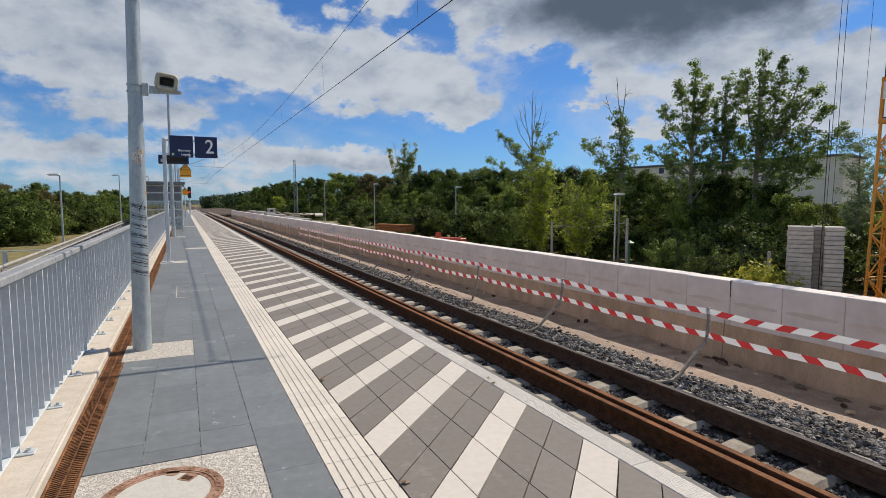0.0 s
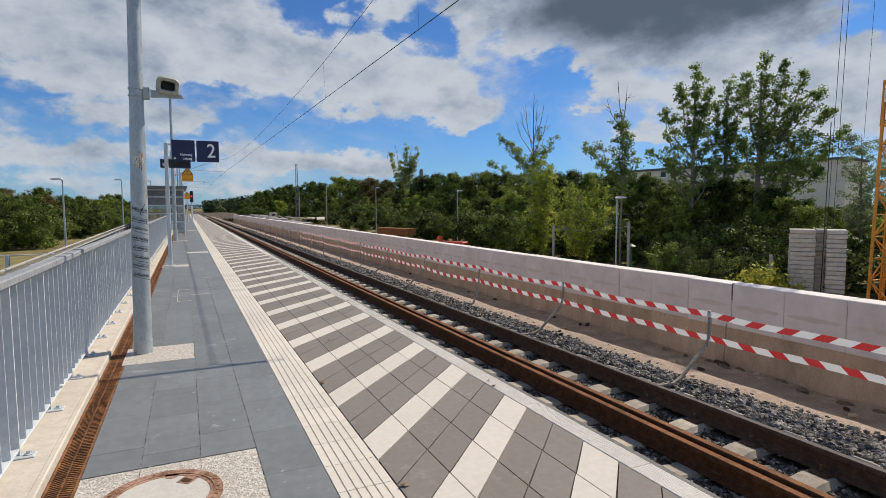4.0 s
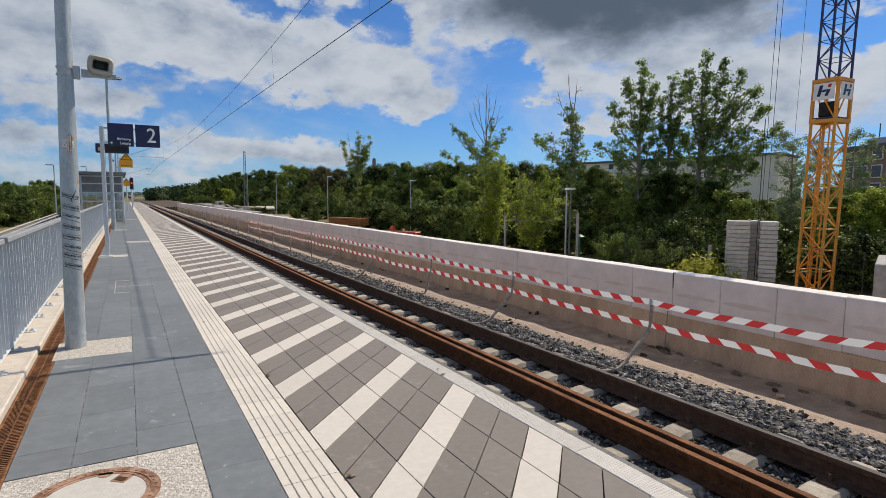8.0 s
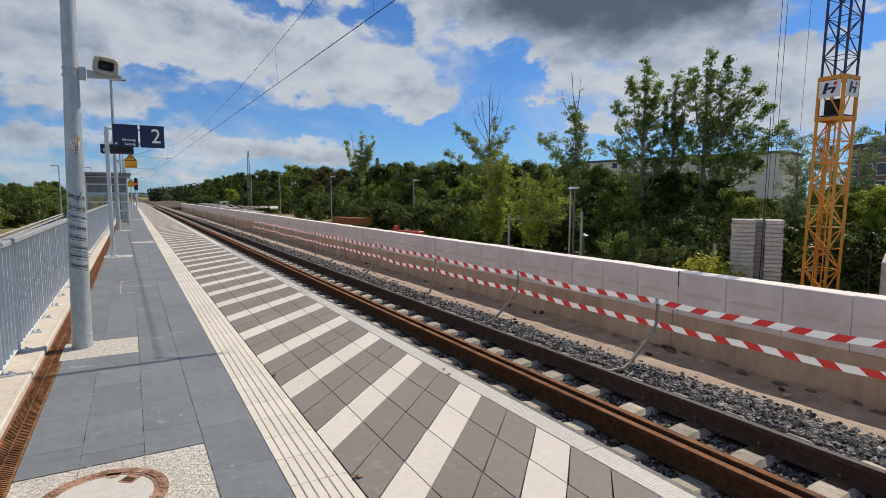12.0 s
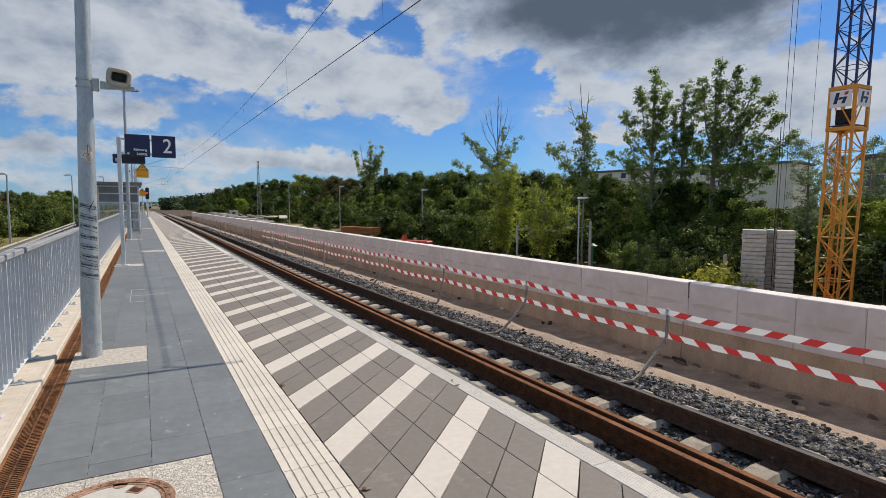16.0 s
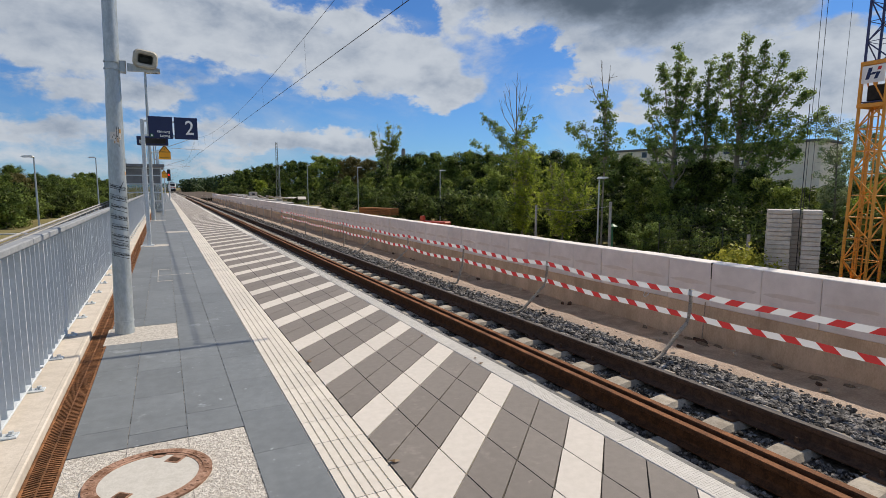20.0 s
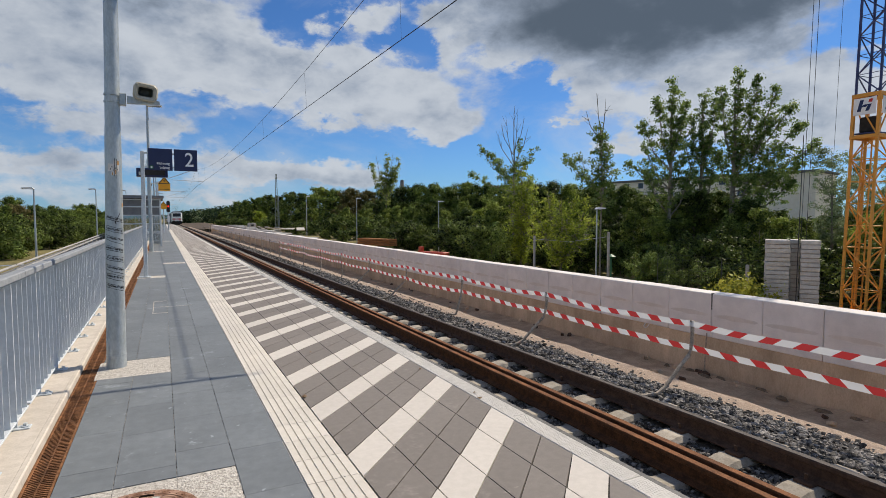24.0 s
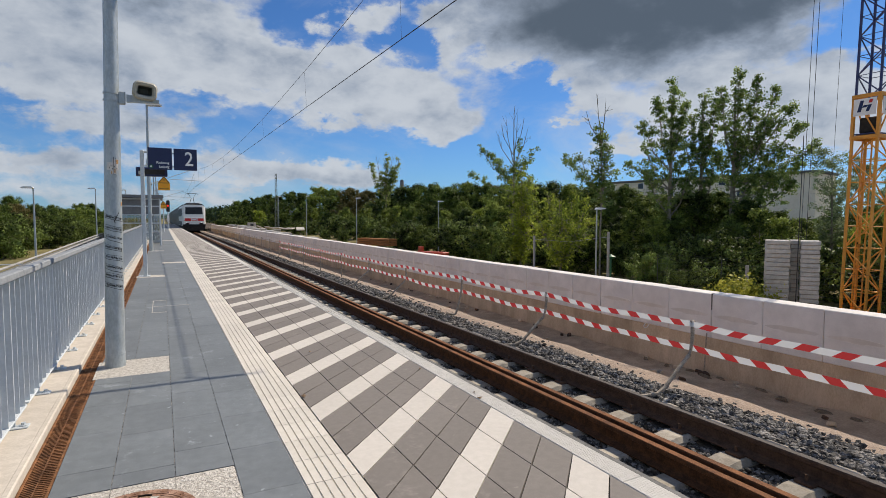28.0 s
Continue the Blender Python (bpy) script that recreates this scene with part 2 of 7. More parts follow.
def quads(name, V):
    """A mesh of loose four-cornered leaves or stones' faces; V is (n, 4, 3)."""
    me = bpy.data.meshes.new(name)
    n = len(V)
    me.vertices.add(n * 4)
    me.vertices.foreach_set("co", V.reshape(-1).astype(np.float32))
    me.loops.add(n * 4)
    me.loops.foreach_set("vertex_index", np.arange(n * 4, dtype=np.int32))
    me.polygons.add(n)
    me.polygons.foreach_set("loop_start", np.arange(0, n * 4, 4, dtype=np.int32))
    me.update(calc_edges=True)
    return me


def part(name, mb, material, parent=None, label="", smooth=False, at=None):
    """Links a mesh (or a Mesher) as one object, under a thing where a parent is given."""
    if isinstance(mb, Mesher):
        mb.smooth = smooth or mb.smooth
        mb = mb.mesh(name)
    if not mb.materials:
        mb.materials.append(material)
    ob = new(name, mb)
    if parent is not None:
        ob.parent = parent
    if at is not None:
        ob.matrix_basis = at
    if label:
        ob["label"] = label
    return ob


def thing(name, label, category, m=None, group="", kind=""):
    ob = new(name)
    ob.empty_display_size = 0.2
    if m is not None:
        ob.matrix_basis = m
    return tagged(ob, label, category, group, kind)


# ---- materials ----
def mat(name, c1, c2, scale=8.0, rough=0.7, bump=0.15, metal=0.0, fine=60.0, rand=0.0, stain=0.25, stain_scale=0.9, island=0.0, spec=0.5, coords="world", scuff=0.0, streak=False):
    """Two colours mixed by grain and by larger stains, with fine relief."""
    if rough >= 0.7 and metal == 0.0:
        spec = 0.18
    mt = bpy.data.materials.new(name)
    mt.use_nodes = True
    nt = mt.node_tree
    N, L = nt.nodes.new, nt.links.new
    bs = nt.nodes["Principled BSDF"]
    if coords == "world":
        vec = N("ShaderNodeNewGeometry").outputs["Position"]
        if streak:
            mp = N("ShaderNodeMapping")
            mp.inputs["Scale"].default_value = (1, 1, 0.4)
            L(vec, mp.inputs[0])
            vec = mp.outputs[0]
    else:
        vec = N("ShaderNodeTexCoord").outputs["Object"]

    def tex(s, d, r=0.6):
        n = N("ShaderNodeTexNoise")
        L(vec, n.inputs["Vector"])
        n.inputs["Scale"].default_value, n.inputs["Detail"].default_value, n.inputs["Roughness"].default_value = s, d, r
        return n.outputs["Fac"]

    g, st, fi = tex(scale, 6), tex(stain_scale, 5), tex(fine, 3)

    def m(op, a, b):
        n = N("ShaderNodeMath")
        n.operation = op
        for i, v in enumerate((a, b)):
            if isinstance(v, (int, float)):
                n.inputs[i].default_value = v
            else:
                L(v, n.inputs[i])
        return n.outputs[0]

    mr = N("ShaderNodeMapRange")
    mr.interpolation_type = "SMOOTHSTEP"
    L(m("ADD", m("MULTIPLY", g, 0.6), m("MULTIPLY", fi, 0.4)), mr.inputs[0])
    mr.inputs[1].default_value, mr.inputs[2].default_value = 0.36, 0.64
    mx = N("ShaderNodeMix")
    mx.data_type = "RGBA"
    L(mr.outputs[0], mx.inputs[0])
    mx.inputs[6].default_value, mx.inputs[7].default_value = (*c1, 1), (*c2, 1)
    val = m("ADD", 1.0, m("MULTIPLY", m("SUBTRACT", st, 0.5), 2 * stain))
    if rand:
        val = m("MULTIPLY", val, m("ADD", 1.0, m("MULTIPLY", m("SUBTRACT", N("ShaderNodeObjectInfo").outputs["Random"], 0.5), rand)))
    if island:
        val = m("MULTIPLY", val, m("ADD", 1.0, m("MULTIPLY", m("SUBTRACT", N("ShaderNodeNewGeometry").outputs["Random Per Island"], 0.5), island)))
    if scuff:
        wear = N("ShaderNodeMapRange")
        L(m("ADD", m("MULTIPLY", tex(5.5, 12, 0.75), 0.7), m("MULTIPLY", tex(1.3, 2), 0.3)), wear.inputs[0])
        wear.inputs[1].default_value, wear.inputs[2].default_value, wear.inputs[4].default_value = 0.565, 0.66, scuff
        val = m("ADD", val, wear.outputs[0])
        dabs = N("ShaderNodeMapRange")
        L(m("ADD", m("MULTIPLY", tex(17.0, 3, 0.5), 0.75), m("MULTIPLY", tex(2.1, 2), 0.25)), dabs.inputs[0])
        dabs.inputs[1].default_value, dabs.inputs[2].default_value, dabs.inputs[4].default_value = 0.645, 0.70, scuff * 1.2
        val = m("ADD", val, dabs.outputs[0])
    sc = N("ShaderNodeVectorMath")
    sc.operation = "SCALE"
    L(mx.outputs[2], sc.inputs[0])
    L(val, sc.inputs[3])
    L(sc.outputs[0], bs.inputs["Base Color"])
    L(m("ADD", rough - 0.12, m("MULTIPLY", g, 0.24)), bs.inputs["Roughness"])
    bs.inputs["Metallic"].default_value = metal
    bs.inputs["Specular IOR Level"].default_value = spec
    if bump:
        b = N("ShaderNodeBump")
        b.inputs["Strength"].default_value, b.inputs["Distance"].default_value = bump, 0.02
        L(m("ADD", fi, m("MULTIPLY", g, 0.7)), b.inputs["Height"])
        L(b.outputs[0], bs.inputs["Normal"])
    return mt


def leaf_mat(name, c1, c2, trans=0.30):
    mt = bpy.data.materials.new(name)
    mt.use_nodes = True
    nt = mt.node_tree
    N, L = nt.nodes.new, nt.links.new
    bs, out = nt.nodes["Principled BSDF"], nt.nodes["Material Output"]
    geo, oi = N("ShaderNodeNewGeometry"), N("ShaderNodeObjectInfo")
    def op(kind, a, b, c=None):
        n = N("ShaderNodeMath")
        n.operation = kind
        for k, v in enumerate((a, b, c)):
            if isinstance(v, (int, float)):
                n.inputs[k].default_value = v
            elif v is not None:
                L(v, n.inputs[k])
        return n.outputs[0]
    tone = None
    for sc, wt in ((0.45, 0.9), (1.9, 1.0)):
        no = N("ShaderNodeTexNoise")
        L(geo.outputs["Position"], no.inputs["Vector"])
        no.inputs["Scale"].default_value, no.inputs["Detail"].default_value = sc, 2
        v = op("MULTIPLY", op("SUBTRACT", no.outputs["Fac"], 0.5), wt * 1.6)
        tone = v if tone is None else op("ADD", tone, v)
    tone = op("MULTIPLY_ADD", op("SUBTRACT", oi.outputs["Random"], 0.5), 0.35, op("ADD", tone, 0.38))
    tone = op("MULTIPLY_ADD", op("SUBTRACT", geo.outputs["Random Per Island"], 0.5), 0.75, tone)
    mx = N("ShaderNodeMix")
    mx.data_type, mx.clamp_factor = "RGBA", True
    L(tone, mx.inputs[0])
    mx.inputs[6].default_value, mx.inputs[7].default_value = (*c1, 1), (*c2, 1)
    L(mx.outputs[2], bs.inputs["Base Color"])
    bs.inputs["Roughness"].default_value = 0.5
    bs.inputs["Specular IOR Level"].default_value = 0.1
    tr, ms = N("ShaderNodeBsdfTranslucent"), N("ShaderNodeMixShader")
    L(mx.outputs[2], tr.inputs[0])
    ms.inputs[0].default_value = trans
    L(bs.outputs[0], ms.inputs[1])
    L(tr.outputs[0], ms.inputs[2])
    L(ms.outputs[0], out.inputs[0])
    return mt


def plastic_mat(name, c, trans=0.4):
    """Thin tape that lets some light through."""
    mt = bpy.data.materials.new(name)
    mt.use_nodes = True
    nt = mt.node_tree
    bs, out = nt.nodes["Principled BSDF"], nt.nodes["Material Output"]
    no, mx = nt.nodes.new("ShaderNodeTexNoise"), nt.nodes.new("ShaderNodeMix")
    mx.data_type = "RGBA"
    no.inputs["Scale"].default_value = 3.0
    nt.links.new(nt.nodes.new("ShaderNodeNewGeometry").outputs["Position"], no.inputs["Vector"])
    nt.links.new(no.outputs["Fac"], mx.inputs[0])
    mx.inputs[6].default_value, mx.inputs[7].default_value = (*[k * 0.9 for k in c], 1), (*c, 1)
    nt.links.new(mx.outputs[2], bs.inputs["Base Color"])
    bs.inputs["Roughness"].default_value = 0.4
    tr, ms = nt.nodes.new("ShaderNodeBsdfTranslucent"), nt.nodes.new("ShaderNodeMixShader")
    nt.links.new(mx.outputs[2], tr.inputs[0])
    ms.inputs[0].default_value = trans
    nt.links.new(bs.outputs[0], ms.inputs[1])
    nt.links.new(tr.outputs[0], ms.inputs[2])
    nt.links.new(ms.outputs[0], out.inputs[0])
    return mt


def glow_mat(name, color, strength):
    mt = bpy.data.materials.new(name)
    mt.use_nodes = True
    b = mt.node_tree.nodes["Principled BSDF"]
    b.inputs["Base Color"].default_value = (*color, 1)
    b.inputs["Emission Color"].default_value = (*color, 1)
    b.inputs["Emission Strength"].default_value = strength
    return mt


def glass_mat(name, tint=(0.9, 0.95, 0.95), alpha=0.25):
    mt = bpy.data.materials.new(name)
    mt.use_nodes = True
    nt = mt.node_tree
    out = nt.nodes["Material Output"]
    g, t, ms = nt.nodes.new("ShaderNodeBsdfGlossy"), nt.nodes.new("ShaderNodeBsdfTransparent"), nt.nodes.new("ShaderNodeMixShader")
    g.inputs["Roughness"].default_value = 0.03
    g.inputs[0].default_value = (0.8, 0.85, 0.9, 1)
    t.inputs[0].default_value = (*tint, 1)
    ms.inputs[0].default_value = alpha
    nt.links.new(t.outputs[0], ms.inputs[1])
    nt.links.new(g.outputs[0], ms.inputs[2])
    nt.links.new(ms.outputs[0], out.inputs[0])
    return mt


M = {
    "tile_dark": mat("warm_grey_slab", (0.186, 0.166, 0.148), (0.216, 0.194, 0.175), 22, 0.75, 0.06, fine=240, rand=0.12, stain=0.14, scuff=0.25),
    "tile_white": mat("cream_slab", (0.54, 0.50, 0.445), (0.60, 0.555, 0.50), 22, 0.72, 0.06, fine=240, rand=0.08, stain=0.12),
    "tactile": mat("cream_ribbed_slab", (0.60, 0.555, 0.485), (0.66, 0.615, 0.545), 18, 0.72, 0.08, fine=220, rand=0.10, stain=0.16),
    "edge": mat("white_dotted_edge", (0.52, 0.495, 0.45), (0.60, 0.575, 0.53), 20, 0.75, 0.1, fine=220, rand=0.06, stain=0.15),
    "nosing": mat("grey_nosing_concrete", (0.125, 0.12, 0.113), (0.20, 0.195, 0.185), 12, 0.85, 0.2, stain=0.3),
    "slab": mat("blue_grey_slab", (0.138, 0.152, 0.159), (0.178, 0.195, 0.203), 14, 0.62, 0.07, fine=200, rand=0.18, stain=0.30, stain_scale=1.6, scuff=0.75),
    "joint": mat("dark_joint_mortar", (0.045, 0.042, 0.038), (0.13, 0.12, 0.105), 5, 0.95, 0.1, fine=40),
    "joint_pale": mat("sanded_joint", (0.05, 0.048, 0.045), (0.52, 0.49, 0.44), 7, 0.95, 0.1, fine=30, stain=0.4),
    "pad": mat("light_crushed_stone_concrete", (0.39, 0.355, 0.305), (0.67, 0.63, 0.57), 34, 0.9, 0.8, fine=75, stain=0.15),
    "kerb": mat("cream_concrete", (0.50, 0.445, 0.375), (0.60, 0.54, 0.465), 10, 0.85, 0.1, stain=0.15, stain_scale=1.5),
    "concrete": mat("grey_concrete", (0.30, 0.29, 0.275), (0.42, 0.41, 0.39), 6, 0.88, 0.15, stain=0.25),
    "sleeper": mat("sleeper_concrete", (0.30, 0.262, 0.21), (0.43, 0.385, 0.32), 12, 0.9, 0.2, rand=0.25, stain=0.3, stain_scale=2.5),
    # one rust in two tones: sunlit orange for head tops, shade-dark brown for sides
    "rust": mat("sunlit_rail_rust", (0.105, 0.043, 0.019), (0.255, 0.108, 0.046), 5, 0.8, 0.2, stain=0.45, stain_scale=2.2),
    "rust_shaded": mat("shaded_rail_rust", (0.050, 0.024, 0.012), (0.12, 0.055, 0.025), 12, 0.75, 0.15, stain=0.3),
    "rust_dark": mat("brown_rail_side", (0.066, 0.038, 0.025), (0.122, 0.071, 0.045), 14, 0.8, 0.2, stain=0.3),
    "steel_bright": mat("polished_rail_head", (0.075, 0.063, 0.055), (0.125, 0.108, 0.096), 20, 0.75, 0.03, stain=0.15),
    "grate": mat("rusty_cast_iron", (0.125, 0.058, 0.028), (0.275, 0.125, 0.056), 12, 0.85, 0.3, stain=0.45, stain_scale=3.0),
    "pit": mat("drain_pit", (0.05, 0.027, 0.016), (0.085, 0.046, 0.027), 10, 0.95, 0),
    "ring": mat("worn_rusty_ring", (0.17, 0.085, 0.05), (0.40, 0.25, 0.18), 14, 0.85, 0.3, stain=0.4, stain_scale=4.0),
    "pole": mat("weathered_galvanised_pole", (0.345, 0.385, 0.40), (0.47, 0.515, 0.53), 16, 0.42, 0.06, metal=0.40, stain=0.14, stain_scale=3.0, fine=70, streak=True),
    "lid": mat("manhole_concrete", (0.47, 0.45, 0.405), (0.54, 0.52, 0.475), 20, 0.85, 0.1, stain=0.1),
    "galv": mat("galvanised_steel", (0.46, 0.50, 0.52), (0.64, 0.675, 0.69), 26, 0.5, 0.08, metal=0.15, stain=0.15, stain_scale=3.0, fine=90),
    "galv_dull": mat("dull_galvanised_steel", (0.52, 0.555, 0.575), (0.60, 0.635, 0.655), 20, 0.72, 0.03, metal=0.0, stain=0.12, stain_scale=2.0),
    "tape_white": plastic_mat("white_barrier_tape", (0.81, 0.81, 0.79), 0.42),
    "tape_red": plastic_mat("red_barrier_tape", (0.66, 0.05, 0.042), 0.30),
    "mud": mat("wet_brown_mud", (0.14, 0.10, 0.066), (0.27, 0.20, 0.135), 14, 0.9, 0.5, fine=60, stain=0.3),
    "sticker_print": mat("rusty_orange_print", (0.40, 0.20, 0.07), (0.62, 0.36, 0.14), 40, 0.6, 0.0),
    "sticker_paper": mat("yellowed_sticker_paper", (0.56, 0.52, 0.47), (0.72, 0.69, 0.65), 40, 0.6, 0.0, stain=0.3, stain_scale=12),
    "dry_leaf": plastic_mat("dry_brown_leaf", (0.20, 0.12, 0.05), 0.2),
    "bar": mat("rusty_reinforcing_bar", (0.24, 0.195, 0.145), (0.44, 0.375, 0.30), 18, 0.75, 0.3),
    "wall": mat("new_platform_edge_concrete", (0.66, 0.615, 0.575), (0.75, 0.70, 0.655), 5, 0.85, 0.12, rand=0.06, stain=0.20, stain_scale=1.2),
    # brown stain plus the soft shade of each panel's shallow hollow, as colour
    "wall_soft": mat("faintly_stained_shaded_concrete", (0.635, 0.58, 0.53), (0.715, 0.66, 0.60), 4, 0.86, 0.1, rand=0.06, stain=0.18, stain_scale=1.5),
    "wall_stain_shade": mat("stained_shaded_concrete", (0.60, 0.535, 0.47), (0.68, 0.615, 0.55), 2.5, 0.88, 0.05, stain=0.15, stain_scale=2.0),
    "wall_low": mat("muddy_concrete", (0.455, 0.34, 0.23), (0.585, 0.45, 0.32), 4, 0.9, 0.2, rand=0.05, stain=0.45, stain_scale=1.1, streak=True),
    "sand": mat("pink_sand", (0.27, 0.20, 0.15), (0.42, 0.33, 0.26), 30, 0.95, 0.8, fine=70, stain=0.2),
    "dirt": mat("damp_dirt", (0.37, 0.255, 0.16), (0.54, 0.39, 0.255), 3, 0.95, 0.6, fine=30, stain=0.55, stain_scale=1.1),
    "ballast": mat("ballast_bed", (0.050, 0.041, 0.032), (0.14, 0.118, 0.093), 22, 0.9, 0.9, fine=45),
    "stone": mat("ballast_stone", (0.034, 0.031, 0.029), (0.27, 0.25, 0.225), 9, 0.85, 0.25, island=1.6, stain=0.2),
    "grass": mat("dry_meadow", (0.115, 0.105, 0.038), (0.27, 0.225, 0.105), 0.9, 0.95, 0.6, fine=9, stain=0.45, stain_scale=0.06),
    "site": mat("levelled_site_gravel", (0.062, 0.048, 0.037), (0.135, 0.108, 0.083), 1.2, 0.95, 0.4, fine=9, stain=0.4, stain_scale=0.12),
    "bark": mat("grey_bark", (0.17, 0.15, 0.115), (0.33, 0.30, 0.24), 9, 0.9, 0.5, stain=0.3),
    "navy": mat("dark_blue_sign", (0.010, 0.019, 0.075), (0.013, 0.024, 0.09), 4, 0.45, 0.0, stain=0.05),
    "white": mat("white_enamel", (0.76, 0.76, 0.75), (0.82, 0.82, 0.81), 6, 0.45, 0.0, stain=0.05),
    "yellow": mat("amber_sign", (0.92, 0.38, 0.015), (0.96, 0.43, 0.025), 6, 0.5, 0.0, stain=0.06),
    "letter": mat("white_lettering", (0.92, 0.92, 0.91), (0.96, 0.96, 0.95), 6, 0.45, 0.0, stain=0.02),
    "old_steel": mat("old_green_grey_steel", (0.15, 0.175, 0.15), (0.22, 0.25, 0.22), 9, 0.8, 0.05),
    "rail_grey": mat("dull_grey_rail", (0.235, 0.25, 0.265), (0.31, 0.325, 0.34), 24, 0.7, 0.1, stain=0.2, stain_scale=3.0, fine=90),
    "panel": mat("dark_grey_mesh_panel", (0.16, 0.16, 0.165), (0.24, 0.24, 0.245), 30, 0.7, 0.1, stain=0.2, stain_scale=2.0, fine=120),
    # grey train sides, darkened in colour for the shaded side towards the platform
    "coach": mat("shade_darkened_coach_side", (0.075, 0.083, 0.08), (0.115, 0.125, 0.12), 3, 0.6, 0.0, stain=0.12, coords="object"),
    "black": mat("black_paint", (0.012, 0.012, 0.013), (0.022, 0.022, 0.023), 10, 0.5, 0.02),
    "beige": mat("beige_plastic", (0.36, 0.345, 0.285), (0.43, 0.415, 0.355), 8, 0.5, 0.02, stain=0.1),
    "crane_y": mat("orange_yellow_crane_paint", (0.64, 0.265, 0.03), (0.74, 0.33, 0.05), 8, 0.5, 0.03, stain=0.15),
    "crane_b": mat("dark_blue_crane_paint", (0.026, 0.034, 0.115), (0.042, 0.052, 0.15), 8, 0.5, 0.03),
    "block": mat("pale_concrete_block", (0.43, 0.405, 0.365), (0.57, 0.54, 0.49), 7, 0.9, 0.2, rand=0.18, stain=0.2),
    "plaster": mat("cream_plaster", (0.72, 0.66, 0.54), (0.80, 0.745, 0.63), 1.5, 0.9, 0.05, stain=0.12, stain_scale=0.15),
    "plaster_grey": mat("grey_slab_facade", (0.40, 0.40, 0.39), (0.48, 0.48, 0.47), 1.5, 0.9, 0.05, stain=0.15, stain_scale=0.15),
    "plaster_red": mat("red_brown_facade", (0.25, 0.155, 0.115), (0.31, 0.20, 0.15), 1.5, 0.9, 0.05, stain=0.12),
    "roof": mat("grey_roofing", (0.10, 0.10, 0.10), (0.15, 0.15, 0.15), 2, 0.9, 0.1),
    "train_white": mat("light_grey_train_paint", (0.72, 0.72, 0.67), (0.79, 0.79, 0.74), 3, 0.4, 0.0, stain=0.1, coords="object"),
    "train_grey": mat("grey_train_roof", (0.14, 0.145, 0.15), (0.20, 0.205, 0.21), 3, 0.6, 0.02, coords="object"),
    "train_red": mat("red_train_band", (0.62, 0.022, 0.018), (0.68, 0.03, 0.024), 3, 0.4, 0.0, coords="object"),
    "train_dark": mat("grimy_underframe", (0.018, 0.017, 0.016), (0.04, 0.037, 0.034), 6, 0.8, 0.1, coords="object"),
    "train_glass": mat("dark_train_glass", (0.012, 0.015, 0.018), (0.018, 0.022, 0.026), 3, 0.35, 0.0, spec=0.3, coords="object"),
    "horn": mat("dark_green_grey_horn", (0.035, 0.042, 0.036), (0.05, 0.06, 0.05), 10, 0.6, 0.0),
    "pane": mat("window_pane", (0.03, 0.035, 0.042), (0.055, 0.06, 0.07), 0.4, 0.15, 0.0),
    "wire": mat("dark_copper_wire", (0.02, 0.019, 0.018), (0.035, 0.03, 0.028), 10, 0.6, 0.0),
    "insul": mat("brown_insulator", (0.10, 0.04, 0.02), (0.14, 0.06, 0.03), 10, 0.3, 0.0),
    "wood_b": mat("brown_timber", (0.20, 0.085, 0.035), (0.32, 0.15, 0.06), 6, 0.8, 0.2),
    "machine": mat("red_machine_paint", (0.42, 0.06, 0.03), (0.52, 0.09, 0.05), 6, 0.5, 0.05),
    "green_paint": mat("green_paint", (0.015, 0.10, 0.05), (0.025, 0.14, 0.07), 8, 0.5, 0.02),
    "leaf_a": leaf_mat("poplar_leaf", (0.095, 0.160, 0.045), (0.39, 0.49, 0.15), 0.5),
    "leaf_f": leaf_mat("mid_green_leaf", (0.024, 0.045, 0.010), (0.39, 0.475, 0.097), 0.32),
    # leaf_b and leaf_g: near-black first colour holds the deep shade inside the foliage
    "leaf_b": leaf_mat("shade_darkened_wood_leaf", (0.008, 0.018, 0.005), (0.25, 0.335, 0.068), 0.24),
    "leaf_h": leaf_mat("far_wood_leaf", (0.022, 0.042, 0.020), (0.085, 0.125, 0.045), 0.15),
    "leaf_g": leaf_mat("shade_darkened_bush_leaf", (0.008, 0.017, 0.005), (0.27, 0.355, 0.085), 0.24),
    "leaf_e": leaf_mat("birch_leaf", (0.16, 0.21, 0.10), (0.44, 0.52, 0.27), 0.45),
    "leaf_s": leaf_mat("pale_sapling_leaf", (0.18, 0.23, 0.06), (0.54, 0.60, 0.18), 0.58),
    "leaf_c": leaf_mat("yellow_green_leaf", (0.10, 0.16, 0.026), (0.56, 0.63, 0.10), 0.54),
    "leaf_y": leaf_mat("bright_yellow_leaf", (0.16, 0.19, 0.03), (0.52, 0.50, 0.08)),
    "leaf_d": leaf_mat("reddish_leaf", (0.09, 0.09, 0.028), (0.24, 0.185, 0.07)),
    "lamp_red": glow_mat("red_signal_lens", (0.8, 0.02, 0.01), 1.5),
    "head_lamp": glow_mat("head_lamp", (1.0, 0.95, 0.82), 1.6),
    "glass": glass_mat("shelter_glass", (0.62, 0.66, 0.67), 0.30),
}


# ---- the lie of the land ----
def smooth01(v):
    v = max(0.0, min(1.0, v))
    return v * v * (3 - 2 * v)


